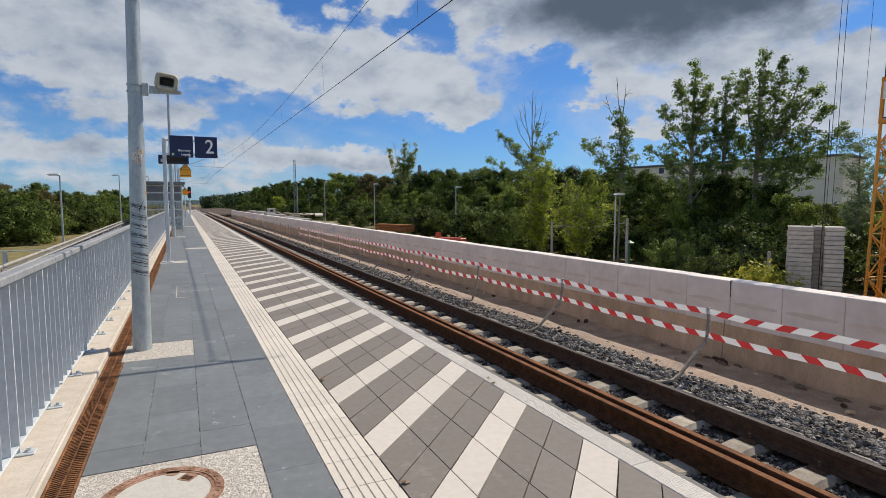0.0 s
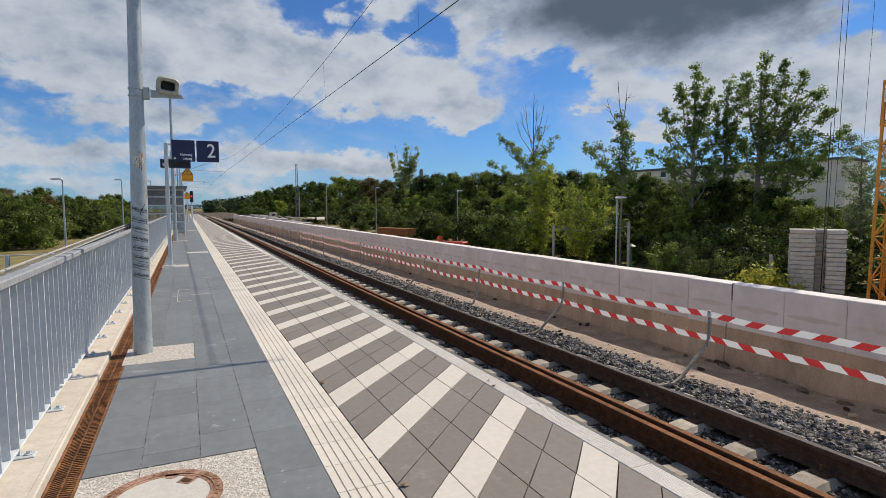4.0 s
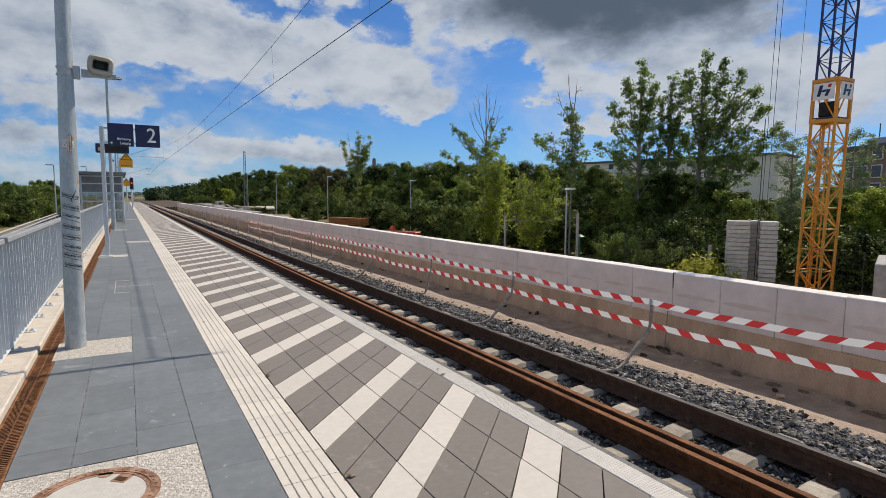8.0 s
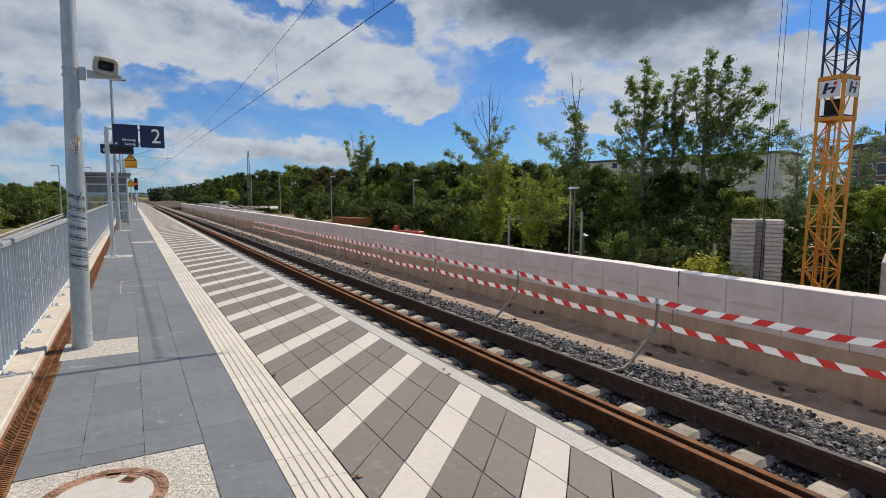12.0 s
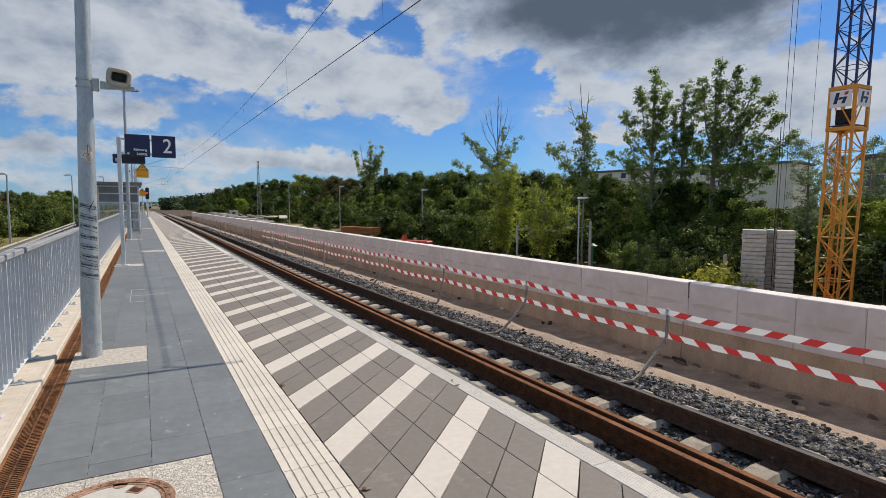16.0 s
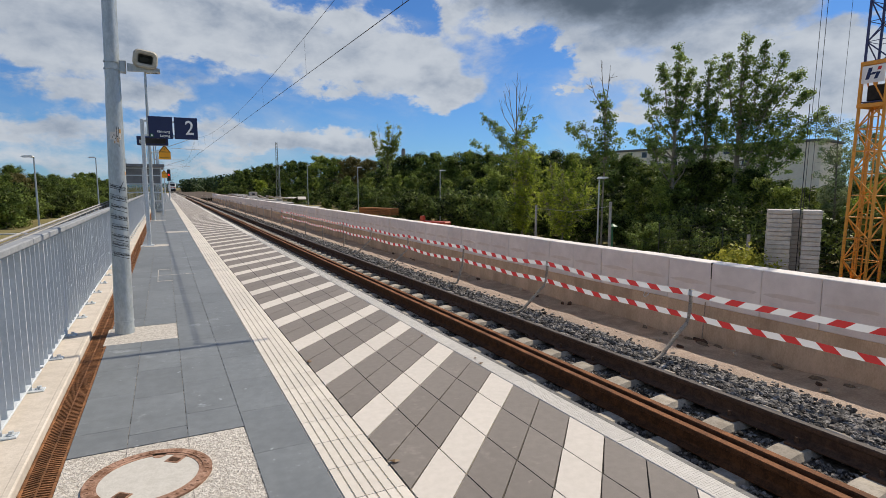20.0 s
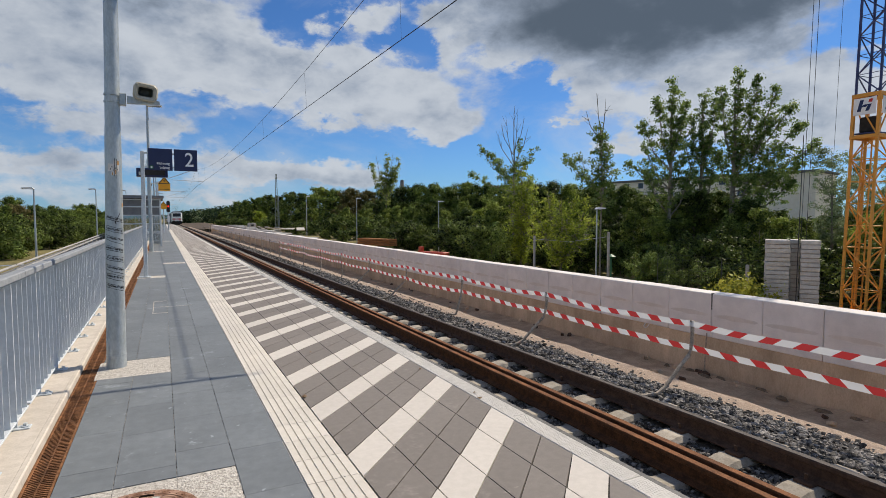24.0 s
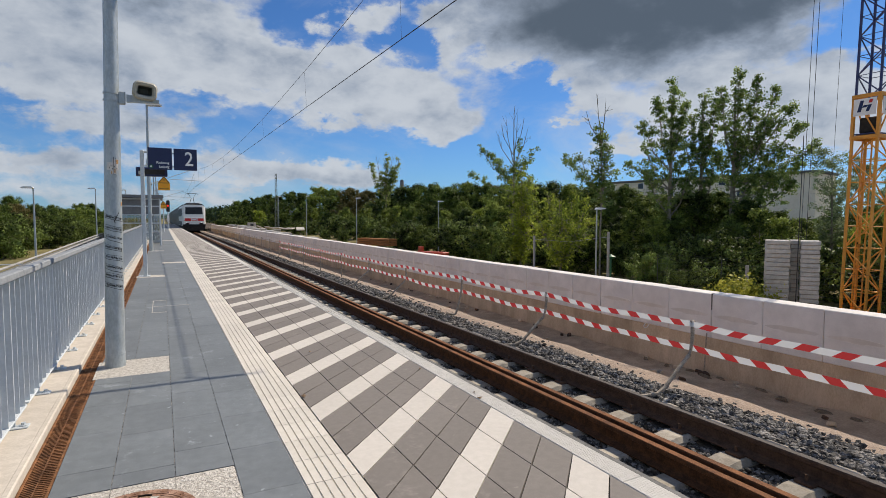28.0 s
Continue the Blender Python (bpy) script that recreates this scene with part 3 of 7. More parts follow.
def ground_z(x, y):
    if x < -1.3:
        d = -1.3 - x
        return -1.1 - 0.9 * smooth01(d / 7) + 1.2 * smooth01((d - 22) / 90) + 0.15 * math.sin(x * 0.21 + y * 0.05)
    if x < 6.2:
        return -1.02
    if x < 9.6:
        return -1.75 + 0.75 * smooth01((y - 125) / 25)
    far = smooth01((y - 14) / 62)
    return -2.15 + 0.55 * far + 0.12 * math.sin(x * 0.3) * math.sin(y * 0.11) + 0.6 * smooth01((x - 60) / 100)


def ground():
    xs = [-3000, -1500, -700, -350, -200, -130, -90, -65, -50, -40, -32, -26, -21, -17, -14, -11, -9, -7, -5.5, -4.2, -3, -2, -1.31, -1.3, 0, 2.4, 4, 6.19, 6.21, 8, 9.58, 9.62,
          11, 13, 15, 17, 19, 21, 23, 26, 29, 33, 38, 44, 52, 62, 75, 95, 120, 160, 220, 350, 700, 1500, 3000]
    ys = [-3000, -800, -250, -100, -50, -25, -12] + list(range(-6, 60, 3)) + list(range(60, 200, 8)) + [220, 260, 320, 400, 520, 700, 1000, 1600, 3000]
    mb = Mesher()
    mb.v = [(x, y, ground_z(x, y)) for y in ys for x in xs]
    n = len(xs)
    mb.sheet = True
    mb.f = [(j * n + i, j * n + i + 1, (j + 1) * n + i + 1, (j + 1) * n + i) for j in range(len(ys) - 1) for i in range(n - 1)]
    tagged(part("ground", mb, M["grass"], smooth=True), "dry summer meadow ground reaching to the horizon", "ground", kind="structure")


ground()
P_END = 140.0          # far end of the platform
NEAR = -5.0


def strip(name, material, xs_z, y0, y1, dy, label, category, rough=0.0, kind="structure"):
    """A sheet that follows a cross-section (x, z) along the line, with unevenness."""
    mb = Mesher()
    ys = np.arange(y0, y1 + dy * 0.5, dy)
    r = np.random.default_rng(3)
    for y in ys:
        for x, z in xs_z:
            mb.v.append((x, float(y), z + (r.random() - 0.5) * rough))
    n = len(xs_z)
    mb.sheet = True
    mb.f = [(j * n + i, j * n + i + 1, (j + 1) * n + i + 1, (j + 1) * n + i) for j in range(len(ys) - 1) for i in range(n - 1)]
    return tagged(part(name, mb, material, smooth=True), label, category, kind=kind)


RAIL_TOP = -0.55
TRACK_X = 3.84

strip("ballast_bed", M["ballast"], [(2.3, -0.80), (2.8, -0.785), (3.2, -0.79), (3.6, -0.80), (4.2, -0.80), (4.6, -0.775), (5.0, -0.75), (5.4, -0.745), (5.62, -0.79), (5.8, -0.86)], NEAR, 1000, 1.2, "dark crushed stone ballast bed of the track", "ballast", 0.03)
strip("sand_strip", M["sand"], [(5.52, -0.80), (5.66, -0.765), (5.9, -0.77), (6.15, -0.815), (6.4, -0.95), (6.6, -1.215)], NEAR, 150, 0.35, "narrow strip of pinkish sand beside the ballast", "sand", 0.035)
strip("trench_floor", M["dirt"], [(6.05, -0.93), (6.3, -0.98), (6.6, -1.2), (7.0, -1.45), (7.5, -1.58), (8.0, -1.6), (8.6, -1.63), (9.3, -1.62)], NEAR, 150, 0.5, "muddy brown floor of the excavated track bed", "dirt", 0.07)


strip("site_gravel", M["site"], [(5.7, -0.93), (7.0, -0.96), (9.6, -0.94), (14, -0.9), (19, -1.05), (23, -1.75)], 128, 420, 4.0, "grey-brown levelled gravel of the building site", "gravel", 0.08)


# ---- platform body ----
def platform():
    top = tagged(part("platform", Mesher().box(-1.12, 2.2, NEAR, P_END, -1.2, -0.014), M["joint"]), "long station platform body with dark joints", "platform", kind="structure")
    part("edge_wall", Mesher().box(2.2, 2.235, NEAR, P_END, -1.0, -0.05), M["concrete"], top, "grey concrete platform edge face")
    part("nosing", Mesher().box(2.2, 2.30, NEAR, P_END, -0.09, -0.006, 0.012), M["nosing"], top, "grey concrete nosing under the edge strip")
    part("kerb", Mesher().box(-1.12, -0.735, NEAR, P_END, -0.3, 0.045, 0.012), M["kerb"], top, "cream concrete kerb under the railing")
    part("kerb_lip", Mesher().box(-0.765, -0.725, NEAR, P_END, -0.2, 0.048, 0.008), M["kerb"], top, "raised cream lip beside the drain")
    return top


PLATFORM = platform()
POLE_PADS = [(5.50, 6.13), (14.45, 14.95), (25.65, 26.1)]
MAN_PAD = (2.36, 3.22)


def shifted(mesh, material, name, parent, places):
    if not mesh.materials:
        mesh.materials.append(material)
    for x, y, z in places:
        ob = new(name, mesh)
        ob.parent = parent
        ob.location = (x, y, z)


def paving():
    j = 0.002
    # hatched band of slanted slabs
    def slant(mb, ox, oy):
        g = 0.0036
        o = [(ox + g, oy + 2 * g), (ox + 0.3 - g, oy + 0.3), (ox + 0.3 - g, oy + 0.6 - 2 * g), (ox + g, oy + 0.3 - 2 * g)]
        return mb.prism(o, "z", -0.03, 0.0)
    one = {}
    for w in (True, False):
        one[w] = slant(Mesher(), 0, 0).mesh("hatch_slab")
    rest = {True: Mesher(), False: Mesher()}
    near = {True: [], False: []}
    for lane in range(4):
        xa = 0.9 + 0.3 * lane
        for k in range(-26, 460):
            y0 = 2.755 + 0.3 * lane + 0.3 * k
            if y0 > P_END - 1:
                break
            w = k % 3 == 0
            if 0.6 < y0 < 22.2:
                near[w].append((xa, y0, 0))
            else:
                slant(rest[w], xa, y0)
    shifted(one[True], M["tile_white"], "white_slab", PLATFORM, near[True])
    shifted(one[False], M["tile_dark"], "grey_slab", PLATFORM, near[False])
    for w, nm, mt in ((True, "white_slabs_beyond", "tile_white"), (False, "grey_slabs_beyond", "tile_dark")):
        tagged(part(nm, rest[w], M[mt], PLATFORM), kind="stuff")
    # ribbed guiding strip
    def rib_slab(mb, oy):
        mb.box(0.6 + j, 0.9 - j, oy + j, oy + 0.3 - j, -0.03, -0.007)
        for i in range(6):
            x = 0.612 + i * 0.0475
            mb.prism([(x - 0.0045, -0.0075), (x - 0.003, 0.0), (x + 0.0365, 0.0), (x + 0.038, -0.0075)], "y", oy + j, oy + 0.3 - j)
        return mb
    base = rib_slab(Mesher(), 0).mesh("guide_slab")
    shifted(base, M["tactile"], "guide_slab", PLATFORM, [(0, -5.0 + 0.3 * k, 0) for k in range(136)])
    mb = Mesher()
    for k in range(int((P_END - 35.8) / 0.6)):
        rib_slab(mb, 35.8 + 0.6 * k)
        rib_slab(mb, 36.1 + 0.6 * k)
    tagged(part("guide_slabs_beyond", mb, M["tactile"], PLATFORM), kind="stuff")
    # dotted edge strip, one metre pieces
    def edge(mb, oy, studs):
        mb.box(2.1 + j, 2.245, oy + j, oy + 1.045 - j, -0.04, 0.001, 0.004)
        if studs:
            for a in range(8):
                for b in range(57):
                    x, y = 2.112 + a * 0.0168 + (0.0 if b % 2 else 0.005), oy + 0.018 + b * 0.018
                    mb.prism([(x - 0.0058, y - 0.0058), (x + 0.0058, y - 0.0058), (x + 0.0058, y + 0.0058), (x - 0.0058, y + 0.0058)], "z", 0.0, 0.0022)
        return mb
    me, mf = edge(Mesher(), 0, True).mesh("edge_slab"), edge(Mesher(), 0, False).mesh("edge_slab")
    shifted(me, M["edge"], "edge_slab", PLATFORM, [(0, 2.065 + 1.045 * k, 0) for k in range(-6, 14)])
    shifted(mf, M["edge"], "edge_slab", PLATFORM, [(0, 2.065 + 1.045 * k, 0) for k in range(14, 130)])
    # blue-grey walking slabs
    lanes = [(-0.575, -0.3, 4.11), (-0.3, 0.0, 3.985), (0.0, 0.3, 4.165), (0.3, 0.6, 4.04)]
    rest = Mesher()
    for li, (xa, xb, off) in enumerate(lanes):
        me = Mesher().box(xa + j, xb - j, 0.0008, 0.5992, -0.03, 0.0).mesh("paving_slab")
        me.materials.append(M["slab"])
        k0 = int((NEAR - off) / 0.6)
        for k in range(k0, 240):
            y = off + 0.6 * k
            if y + 0.6 > P_END:
                break
            spans = [(y, y + 0.6)]
            blocks = []
            if li < 3:
                blocks.append(MAN_PAD)
            if li < 2:
                blocks += POLE_PADS
            for a, b in blocks:
                nx = []
                for s, e in spans:
                    if b <= s or a >= e:
                        nx.append((s, e))
                    else:
                        if a > s:
                            nx.append((s, a))
                        if b < e:
                            nx.append((b, e))
                spans = nx
            for s, e in spans:
                if e - s < 0.02:
                    continue
                if e - s > 0.599 and y < 38:
                    ob = new("paving_slab", me)
                    ob.parent, ob.location = PLATFORM, (0, y, 0)
                elif y < 38:
                    part("cut_slab", Mesher().box(xa + j, xb - j, s + j, e - j, -0.03, 0.0), M["slab"], PLATFORM)
                else:
                    rest.box(xa + j, xb - j, s + j, e - j, -0.03, 0.0)
    tagged(part("paving_slabs_beyond", rest, M["slab"], PLATFORM), kind="stuff")
    for a, b in POLE_PADS:
        part("foundation_pad", Mesher().box(-0.6, -0.003, a + j, b - j, -0.05, -0.001), M["pad"], PLATFORM, "light crushed-stone concrete pad round a pole foot")
    part("foundation_pad", Mesher().box(-0.575, 0.297, MAN_PAD[0], MAN_PAD[1] - 0.001, -0.05, -0.004), M["pad"], PLATFORM, "light crushed-stone concrete pad round the manhole")
    for x in (-0.3, 0.0, 0.3):
        part("joint_filling", Mesher().box(x - 0.0022, x + 0.0022, -3, 40, -0.03, -0.0035), M["joint_pale"], PLATFORM, "pale sand filling of a long joint")
    # white studded marking fields
    for y in (18.6, 36.9):
        mb = Mesher().box(-0.06, 0.57, y, y + 0.55, -0.01, 0.004)
        for a in range(12):
            for b in range(10):
                mb.box(-0.04 + a * 0.05, -0.015 + a * 0.05, y + 0.03 + b * 0.05, y + 0.055 + b * 0.05, 0.003, 0.009)
        part("marking_field", mb, M["tile_white"], PLATFORM, "white studded marking field")


def drain():
    d = thing("drain_channel", "rusty slotted cast-iron drain channel along the kerb", "drain", kind="structure")
    part("pit", Mesher().box(-0.722, -0.578, NEAR, P_END, -0.07, -0.022), M["pit"], d)
    one = Mesher()
    one.box(-0.722, -0.708, 0, 0.496, -0.022, -0.003, 0.002)
    one.box(-0.592, -0.578, 0, 0.496, -0.022, -0.003, 0.002)
    one.box(-0.654, -0.646, 0, 0.496, -0.022, -0.005)
    for k in range(21):
        y = 0.004 + k * 0.0236
        one.prism([(-0.708, y), (-0.654, y + 0.012), (-0.654, y + 0.023), (-0.708, y + 0.011)], "z", -0.02, -0.005)
        one.prism([(-0.646, y + 0.012), (-0.592, y), (-0.592, y + 0.011), (-0.646, y + 0.023)], "z", -0.02, -0.005)
    me = one.mesh("grate")
    shifted(me, M["grate"], "grate", d, [(0, -5.0 + 0.5 * k, 0) for k in range(71)])
    part("grate_beyond", Mesher().box(-0.722, -0.578, 30.5, P_END, -0.022, -0.005), M["grate"], d)


def manhole():
    t = thing("manhole_cover", "round concrete manhole cover in a rusty iron ring", "manhole", pose(-0.185, 2.83, 0))
    t.scale = (0.84, 0.84, 1.0)
    part("frame_ring", Mesher().ring(0, 0, 0.2845, 0.335, -0.03, 0.006, 56), M["ring"], t, "rusty cast-iron ring")
    inner = Mesher().ring(0, 0, 0.262, 0.284, -0.03, 0.003, 56)
    part("cover_ring", inner, M["ring"], t)
    part("cover_fill", Mesher().disc(0, 0, 0.262, -0.03, 0.001, 56), M["lid"], t, "pale concrete filling")
    stud = Mesher().box(-0.010, 0.010, -0.006, 0.006, 0.0, 0.009, 0.001).mesh("stud")
    stud.materials.append(M["ring"])
    for k in range(40):
        ob = new("stud", stud)
        ob.parent = t
        ob.matrix_basis = Matrix.Rotation(2 * math.pi * k / 40, 4, "Z") @ Matrix.Translation((0.308, 0, 0))
    for a in (50, 230):
        r = Matrix.Rotation(radians(a), 4, "Z")
        part("lifting_lug", Mesher().box(0.17, 0.268, -0.045, 0.045, -0.01, 0.003, 0.001, r), M["ring"], t)
        part("lifting_slot", Mesher().box(0.185, 0.225, -0.03, 0.03, -0.01, 0.005, 0, r), M["pit"], t)
        part("lock_plate", Mesher().add([r @ Vector((0.235 + 0.04 * math.cos(q), 0.13 + 0.04 * math.sin(q), z)) for z in (-0.01, 0.003) for q in [2 * math.pi * i / 16 for i in range(16)]],
             [tuple(range(16, 32))] + [(i, (i + 1) % 16, (i + 1) % 16 + 16, i + 16) for i in range(16)]), M["ring"], t)


# ---- track ----
RAIL = [(-0.075, 0), (0.075, 0), (0.075, 0.012), (0.02, 0.032), (0.009, 0.045), (0.009, 0.118), (0.036, 0.134), (0.036, 0.162), (0.028, 0.172), (-0.028, 0.172), (-0.036, 0.162), (-0.036, 0.134), (-0.009, 0.118), (-0.009, 0.045), (-0.02, 0.032), (-0.075, 0.012)]


def rail_part(name, x, z, y0, y1, material, parent, label=""):
    return part(name, Mesher().prism([(x + a, z + b) for a, b in RAIL], "y", y0, y1), material, parent, label)


def track():
    t = thing("railway_track", "single railway track of steel rails on concrete sleepers in dark ballast", "railway track", kind="structure")
    for x in (TRACK_X - 0.75, TRACK_X + 0.75):
        rail_part("rail", x, RAIL_TOP - 0.172, NEAR, 1000, M["rust_dark"], t, "brown running rail")
        part("running_surface", Mesher().box(x - 0.027, x + 0.030, NEAR, 1000, RAIL_TOP - 0.004, RAIL_TOP + 0.0015), M["steel_bright"], t, "worn bright rail head")
    # sleeper: high at the rail seats, lower in the middle
    prof = [(-1.3, -0.86), (-1.3, -0.745), (-1.22, -0.728), (-0.5, -0.722), (-0.28, -0.757), (0.28, -0.757), (0.5, -0.722), (1.22, -0.728), (1.3, -0.745), (1.3, -0.86)]
    mb = Mesher()
    lo, hi = [(TRACK_X + a, b) for a, b in prof], None
    n = len(prof)
    for dy in (-0.135, -0.098, 0.098, 0.135):
        for x, z in lo:
            mb.v.append((x, dy, z - (0.045 if abs(dy) > 0.12 and z > -0.85 else 0)))
    for r in range(3):
        for i in range(n - 1):
            mb.f.append((r * n + i, r * n + i + 1, (r + 1) * n + i + 1, (r + 1) * n + i))
    mb.f += [tuple(range(n)), tuple(range(3 * n, 4 * n))]
    me = mb.mesh("sleeper")
    shifted(me, M["sleeper"], "sleeper", t, [(0, 0.03 + 0.6 * k + (0.02 if k % 5 == 2 else 0), 0) for k in range(-8, 240)])
    far = Mesher()
    for k in range(240, 700):
        far.box(TRACK_X - 1.3, TRACK_X + 1.3, 0.03 + 0.6 * k - 0.13, 0.03 + 0.6 * k + 0.13, -0.86, -0.725)
    tagged(part("sleepers_beyond", far, M["sleeper"], t), kind="stuff")
    # rail fastenings
    clip = Mesher()
    for x in (TRACK_X - 0.75, TRACK_X + 0.75):
        for s in (-1, 1):
            clip.box(x + s * 0.115 - 0.045, x + s * 0.115 + 0.045, -0.075, 0.075, -0.73, -0.695, 0.01)
            clip.tube([(x + s * 0.10, 0, -0.72), (x + s * 0.10, 0, -0.645)], 0.017, 6)
    cm = clip.mesh("rail_fastening")
    shifted(cm, M["rust_dark"], "rail_fastening", t, [(0, 0.03 + 0.6 * k + (0.02 if k % 5 == 2 else 0), 0) for k in range(-8, 60)])
    for x, lab in ((TRACK_X - 0.085, "a"), (TRACK_X + 0.062, "b")):
        r = thing("spare_rail", "long rusty new rail laid down in the middle of the track", "rail", group="rails stored between the running rails")
        # body colour holds the shade of the sides, the head strip the sunlight
        rail_part("rail_body", x, -0.757, NEAR + 1, 118, M["rust_shaded"], r)
        part("head_top", Mesher().box(x - 0.031, x + 0.033, NEAR + 1, 118, -0.757 + 0.166, -0.757 + 0.1745, 0.002), M["rust"], r, "rusty head surface in a sunlit orange tone")


def stones():
    """Loose crushed stones of the ballast."""
    r = np.random.default_rng(11)
    ico = np.array([(0, 0, 1), (0.89, 0, 0.45), (0.28, 0.85, 0.45), (-0.72, 0.53, 0.45), (-0.72, -0.53, 0.45), (0.28, -0.85, 0.45), (0.72, 0.53, -0.45), (-0.28, 0.85, -0.45), (-0.89, 0, -0.45), (-0.28, -0.85, -0.45), (0.72, -0.53, -0.45), (0, 0, -1)])
    tri = [(0, 1, 2), (0, 2, 3), (0, 3, 4), (0, 4, 5), (0, 5, 1), (1, 6, 2), (2, 7, 3), (3, 8, 4), (4, 9, 5), (5, 10, 1), (2, 6, 7), (3, 7, 8), (4, 8, 9), (5, 9, 10), (1, 10, 6)]
    def z_of(x):
        return np.interp(x, [2.3, 2.8, 3.2, 3.6, 4.2, 4.6, 5.0, 5.4, 5.6, 5.85, 6.05, 6.25], [-0.80, -0.785, -0.79, -0.80, -0.80, -0.775, -0.75, -0.745, -0.768, -0.778, -0.835, -0.955])
    P = []
    for n, x0, x1, y0, y1 in ((2600, 5.50, 5.70, -4.5, 4.6), (500, 5.66, 5.84, -4.5, 3.6), (5000, 4.62, 5.52, -4.5, 0.8), (3000, 2.5, 4.5, -4.5, 0.8), (19000, 4.62, 5.52, 0.8, 9), (11000, 4.62, 5.52, 9, 24), (5000, 4.62, 5.52, 24, 60), (19000, 2.5, 4.5, 0.8, 10), (4500, 2.6, 4.5, 10, 26), (260, 5.55, 6.0, -2, 16)):
        x = r.uniform(x0, x1, n)
        x = np.where((x > 5.42) & (x < 5.53), x + r.random(n) ** 2 * 0.16, x)
        P.append(np.stack([x, r.uniform(y0, y1, n), np.zeros(n)], 1))
    P = np.concatenate(P)
    near = P[:, 1] < 12
    ph = (P[:, 1] - 0.03) % 0.6
    on = (P[:, 0] < 5.15) & ((ph < 0.115) | (ph > 0.485))
    P = P[~on]
    n = len(P)
    s = r.uniform(0.013, 0.033, n) * np.where(P[:, 1] > 14, 1.35, 1.0) * np.where(P[:, 0] < 4.5, 0.75, 0.95)
    P[:, 2] = z_of(P[:, 0]) + s * r.uniform(0.0, 0.9, n)
    V = ico[None] * (1 + r.uniform(-0.45, 0.40, (n, 12, 1))) * s[:, None, None]
    V[:, :, 0] *= r.uniform(0.7, 1.5, (n, 1))
    V[:, :, 2] *= r.uniform(0.55, 0.95, (n, 1))
    a = r.uniform(0, 6.283, n)
    ca, sa = np.cos(a)[:, None], np.sin(a)[:, None]
    X, Y = V[:, :, 0] * ca - V[:, :, 1] * sa, V[:, :, 0] * sa + V[:, :, 1] * ca
    tl = r.uniform(-0.6, 0.6, (n, 1))
    V = np.stack([X, Y, V[:, :, 2] + X * tl], 2) + P[:, None, :]
    T = (np.array(tri)[None] + (np.arange(n) * 12)[:, None, None]).reshape(-1)
    me = bpy.data.meshes.new("ballast_stones")
    me.vertices.add(n * 12)
    me.vertices.foreach_set("co", V.reshape(-1).astype(np.float32))
    me.loops.add(len(T))
    me.loops.foreach_set("vertex_index", T.astype(np.int32))
    me.polygons.add(len(T) // 3)
    me.polygons.foreach_set("loop_start", np.arange(0, len(T), 3, dtype=np.int32))
    me.update(calc_edges=True)
    me.shade_flat()
    tagged(part("ballast_stones", me, M["stone"]), "loose dark grey crushed stones of the ballast", "gravel", kind="stuff")


# ---- unfinished platform edge across the tracks ----
WALL_X = 9.25
OPEN_JOINT, LOOP_Y, LOOP_Z = 6.795, 8.356, -0.93


def edge_wall():
    w = thing("wall_platform_edge", "row of pale precast concrete elements of an unfinished platform edge", "wall", kind="structure")
    up = Mesher()
    up.box(WALL_X, WALL_X + 0.42, 0.004, 0.986, -0.9, -0.055, 0.012)
    um = up.mesh("upper_block")
    lo = Mesher().box(WALL_X + 0.025, WALL_X + 0.42, 0.0005, 0.9895, -1.75, -0.9).mesh("lower_block")
    # flat coloured shape for the stained, shaded hollow of a panel; no real recess
    def smudge(grow, lift):
        rr = random.Random(9)
        ring = [(0.5 + 0.44 * grow * math.cos(a) * rr.uniform(0.94, 1.04), -0.45 + grow * math.sin(a) * (0.032 if math.sin(a) > 0 else 0.062) * rr.uniform(0.8, 1.2) - 0.018 * math.cos(a) ** 2) for a in [6.2832 * k / 22 for k in range(22)]]
        return Mesher().prism(ring, "x", WALL_X - lift, WALL_X + 0.05).mesh("smudge")
    soft, core = smudge(1.0, 0.002), smudge(0.80, 0.004)
    ys = [3.83 + 0.99 * k for k in range(-9, 124)]
    shifted(um, M["wall"], "upper_block", w, [(0.0 if k % 7 else 0.012, y, 0.008 if k % 5 == 3 else 0) for k, y in enumerate(ys)])
    shifted(lo, M["wall_low"], "lower_block", w, [(0, y, 0) for y in ys])
    part("open_joint", Mesher().prism([(OPEN_JOINT - 0.013, -0.046), (OPEN_JOINT + 0.014, -0.046), (OPEN_JOINT + 0.010, -0.36), (OPEN_JOINT - 0.006, -0.36)], "x", WALL_X - 0.0035, WALL_X + 0.05), M["joint"], w, "dark open joint between two elements")
    shifted(soft, M["wall_soft"], "smudge", w, [(0, y, 0) for y in ys[:70]])
    shifted(core, M["wall_stain_shade"], "smudge", w, [(0, y, 0) for y in ys[:70]])


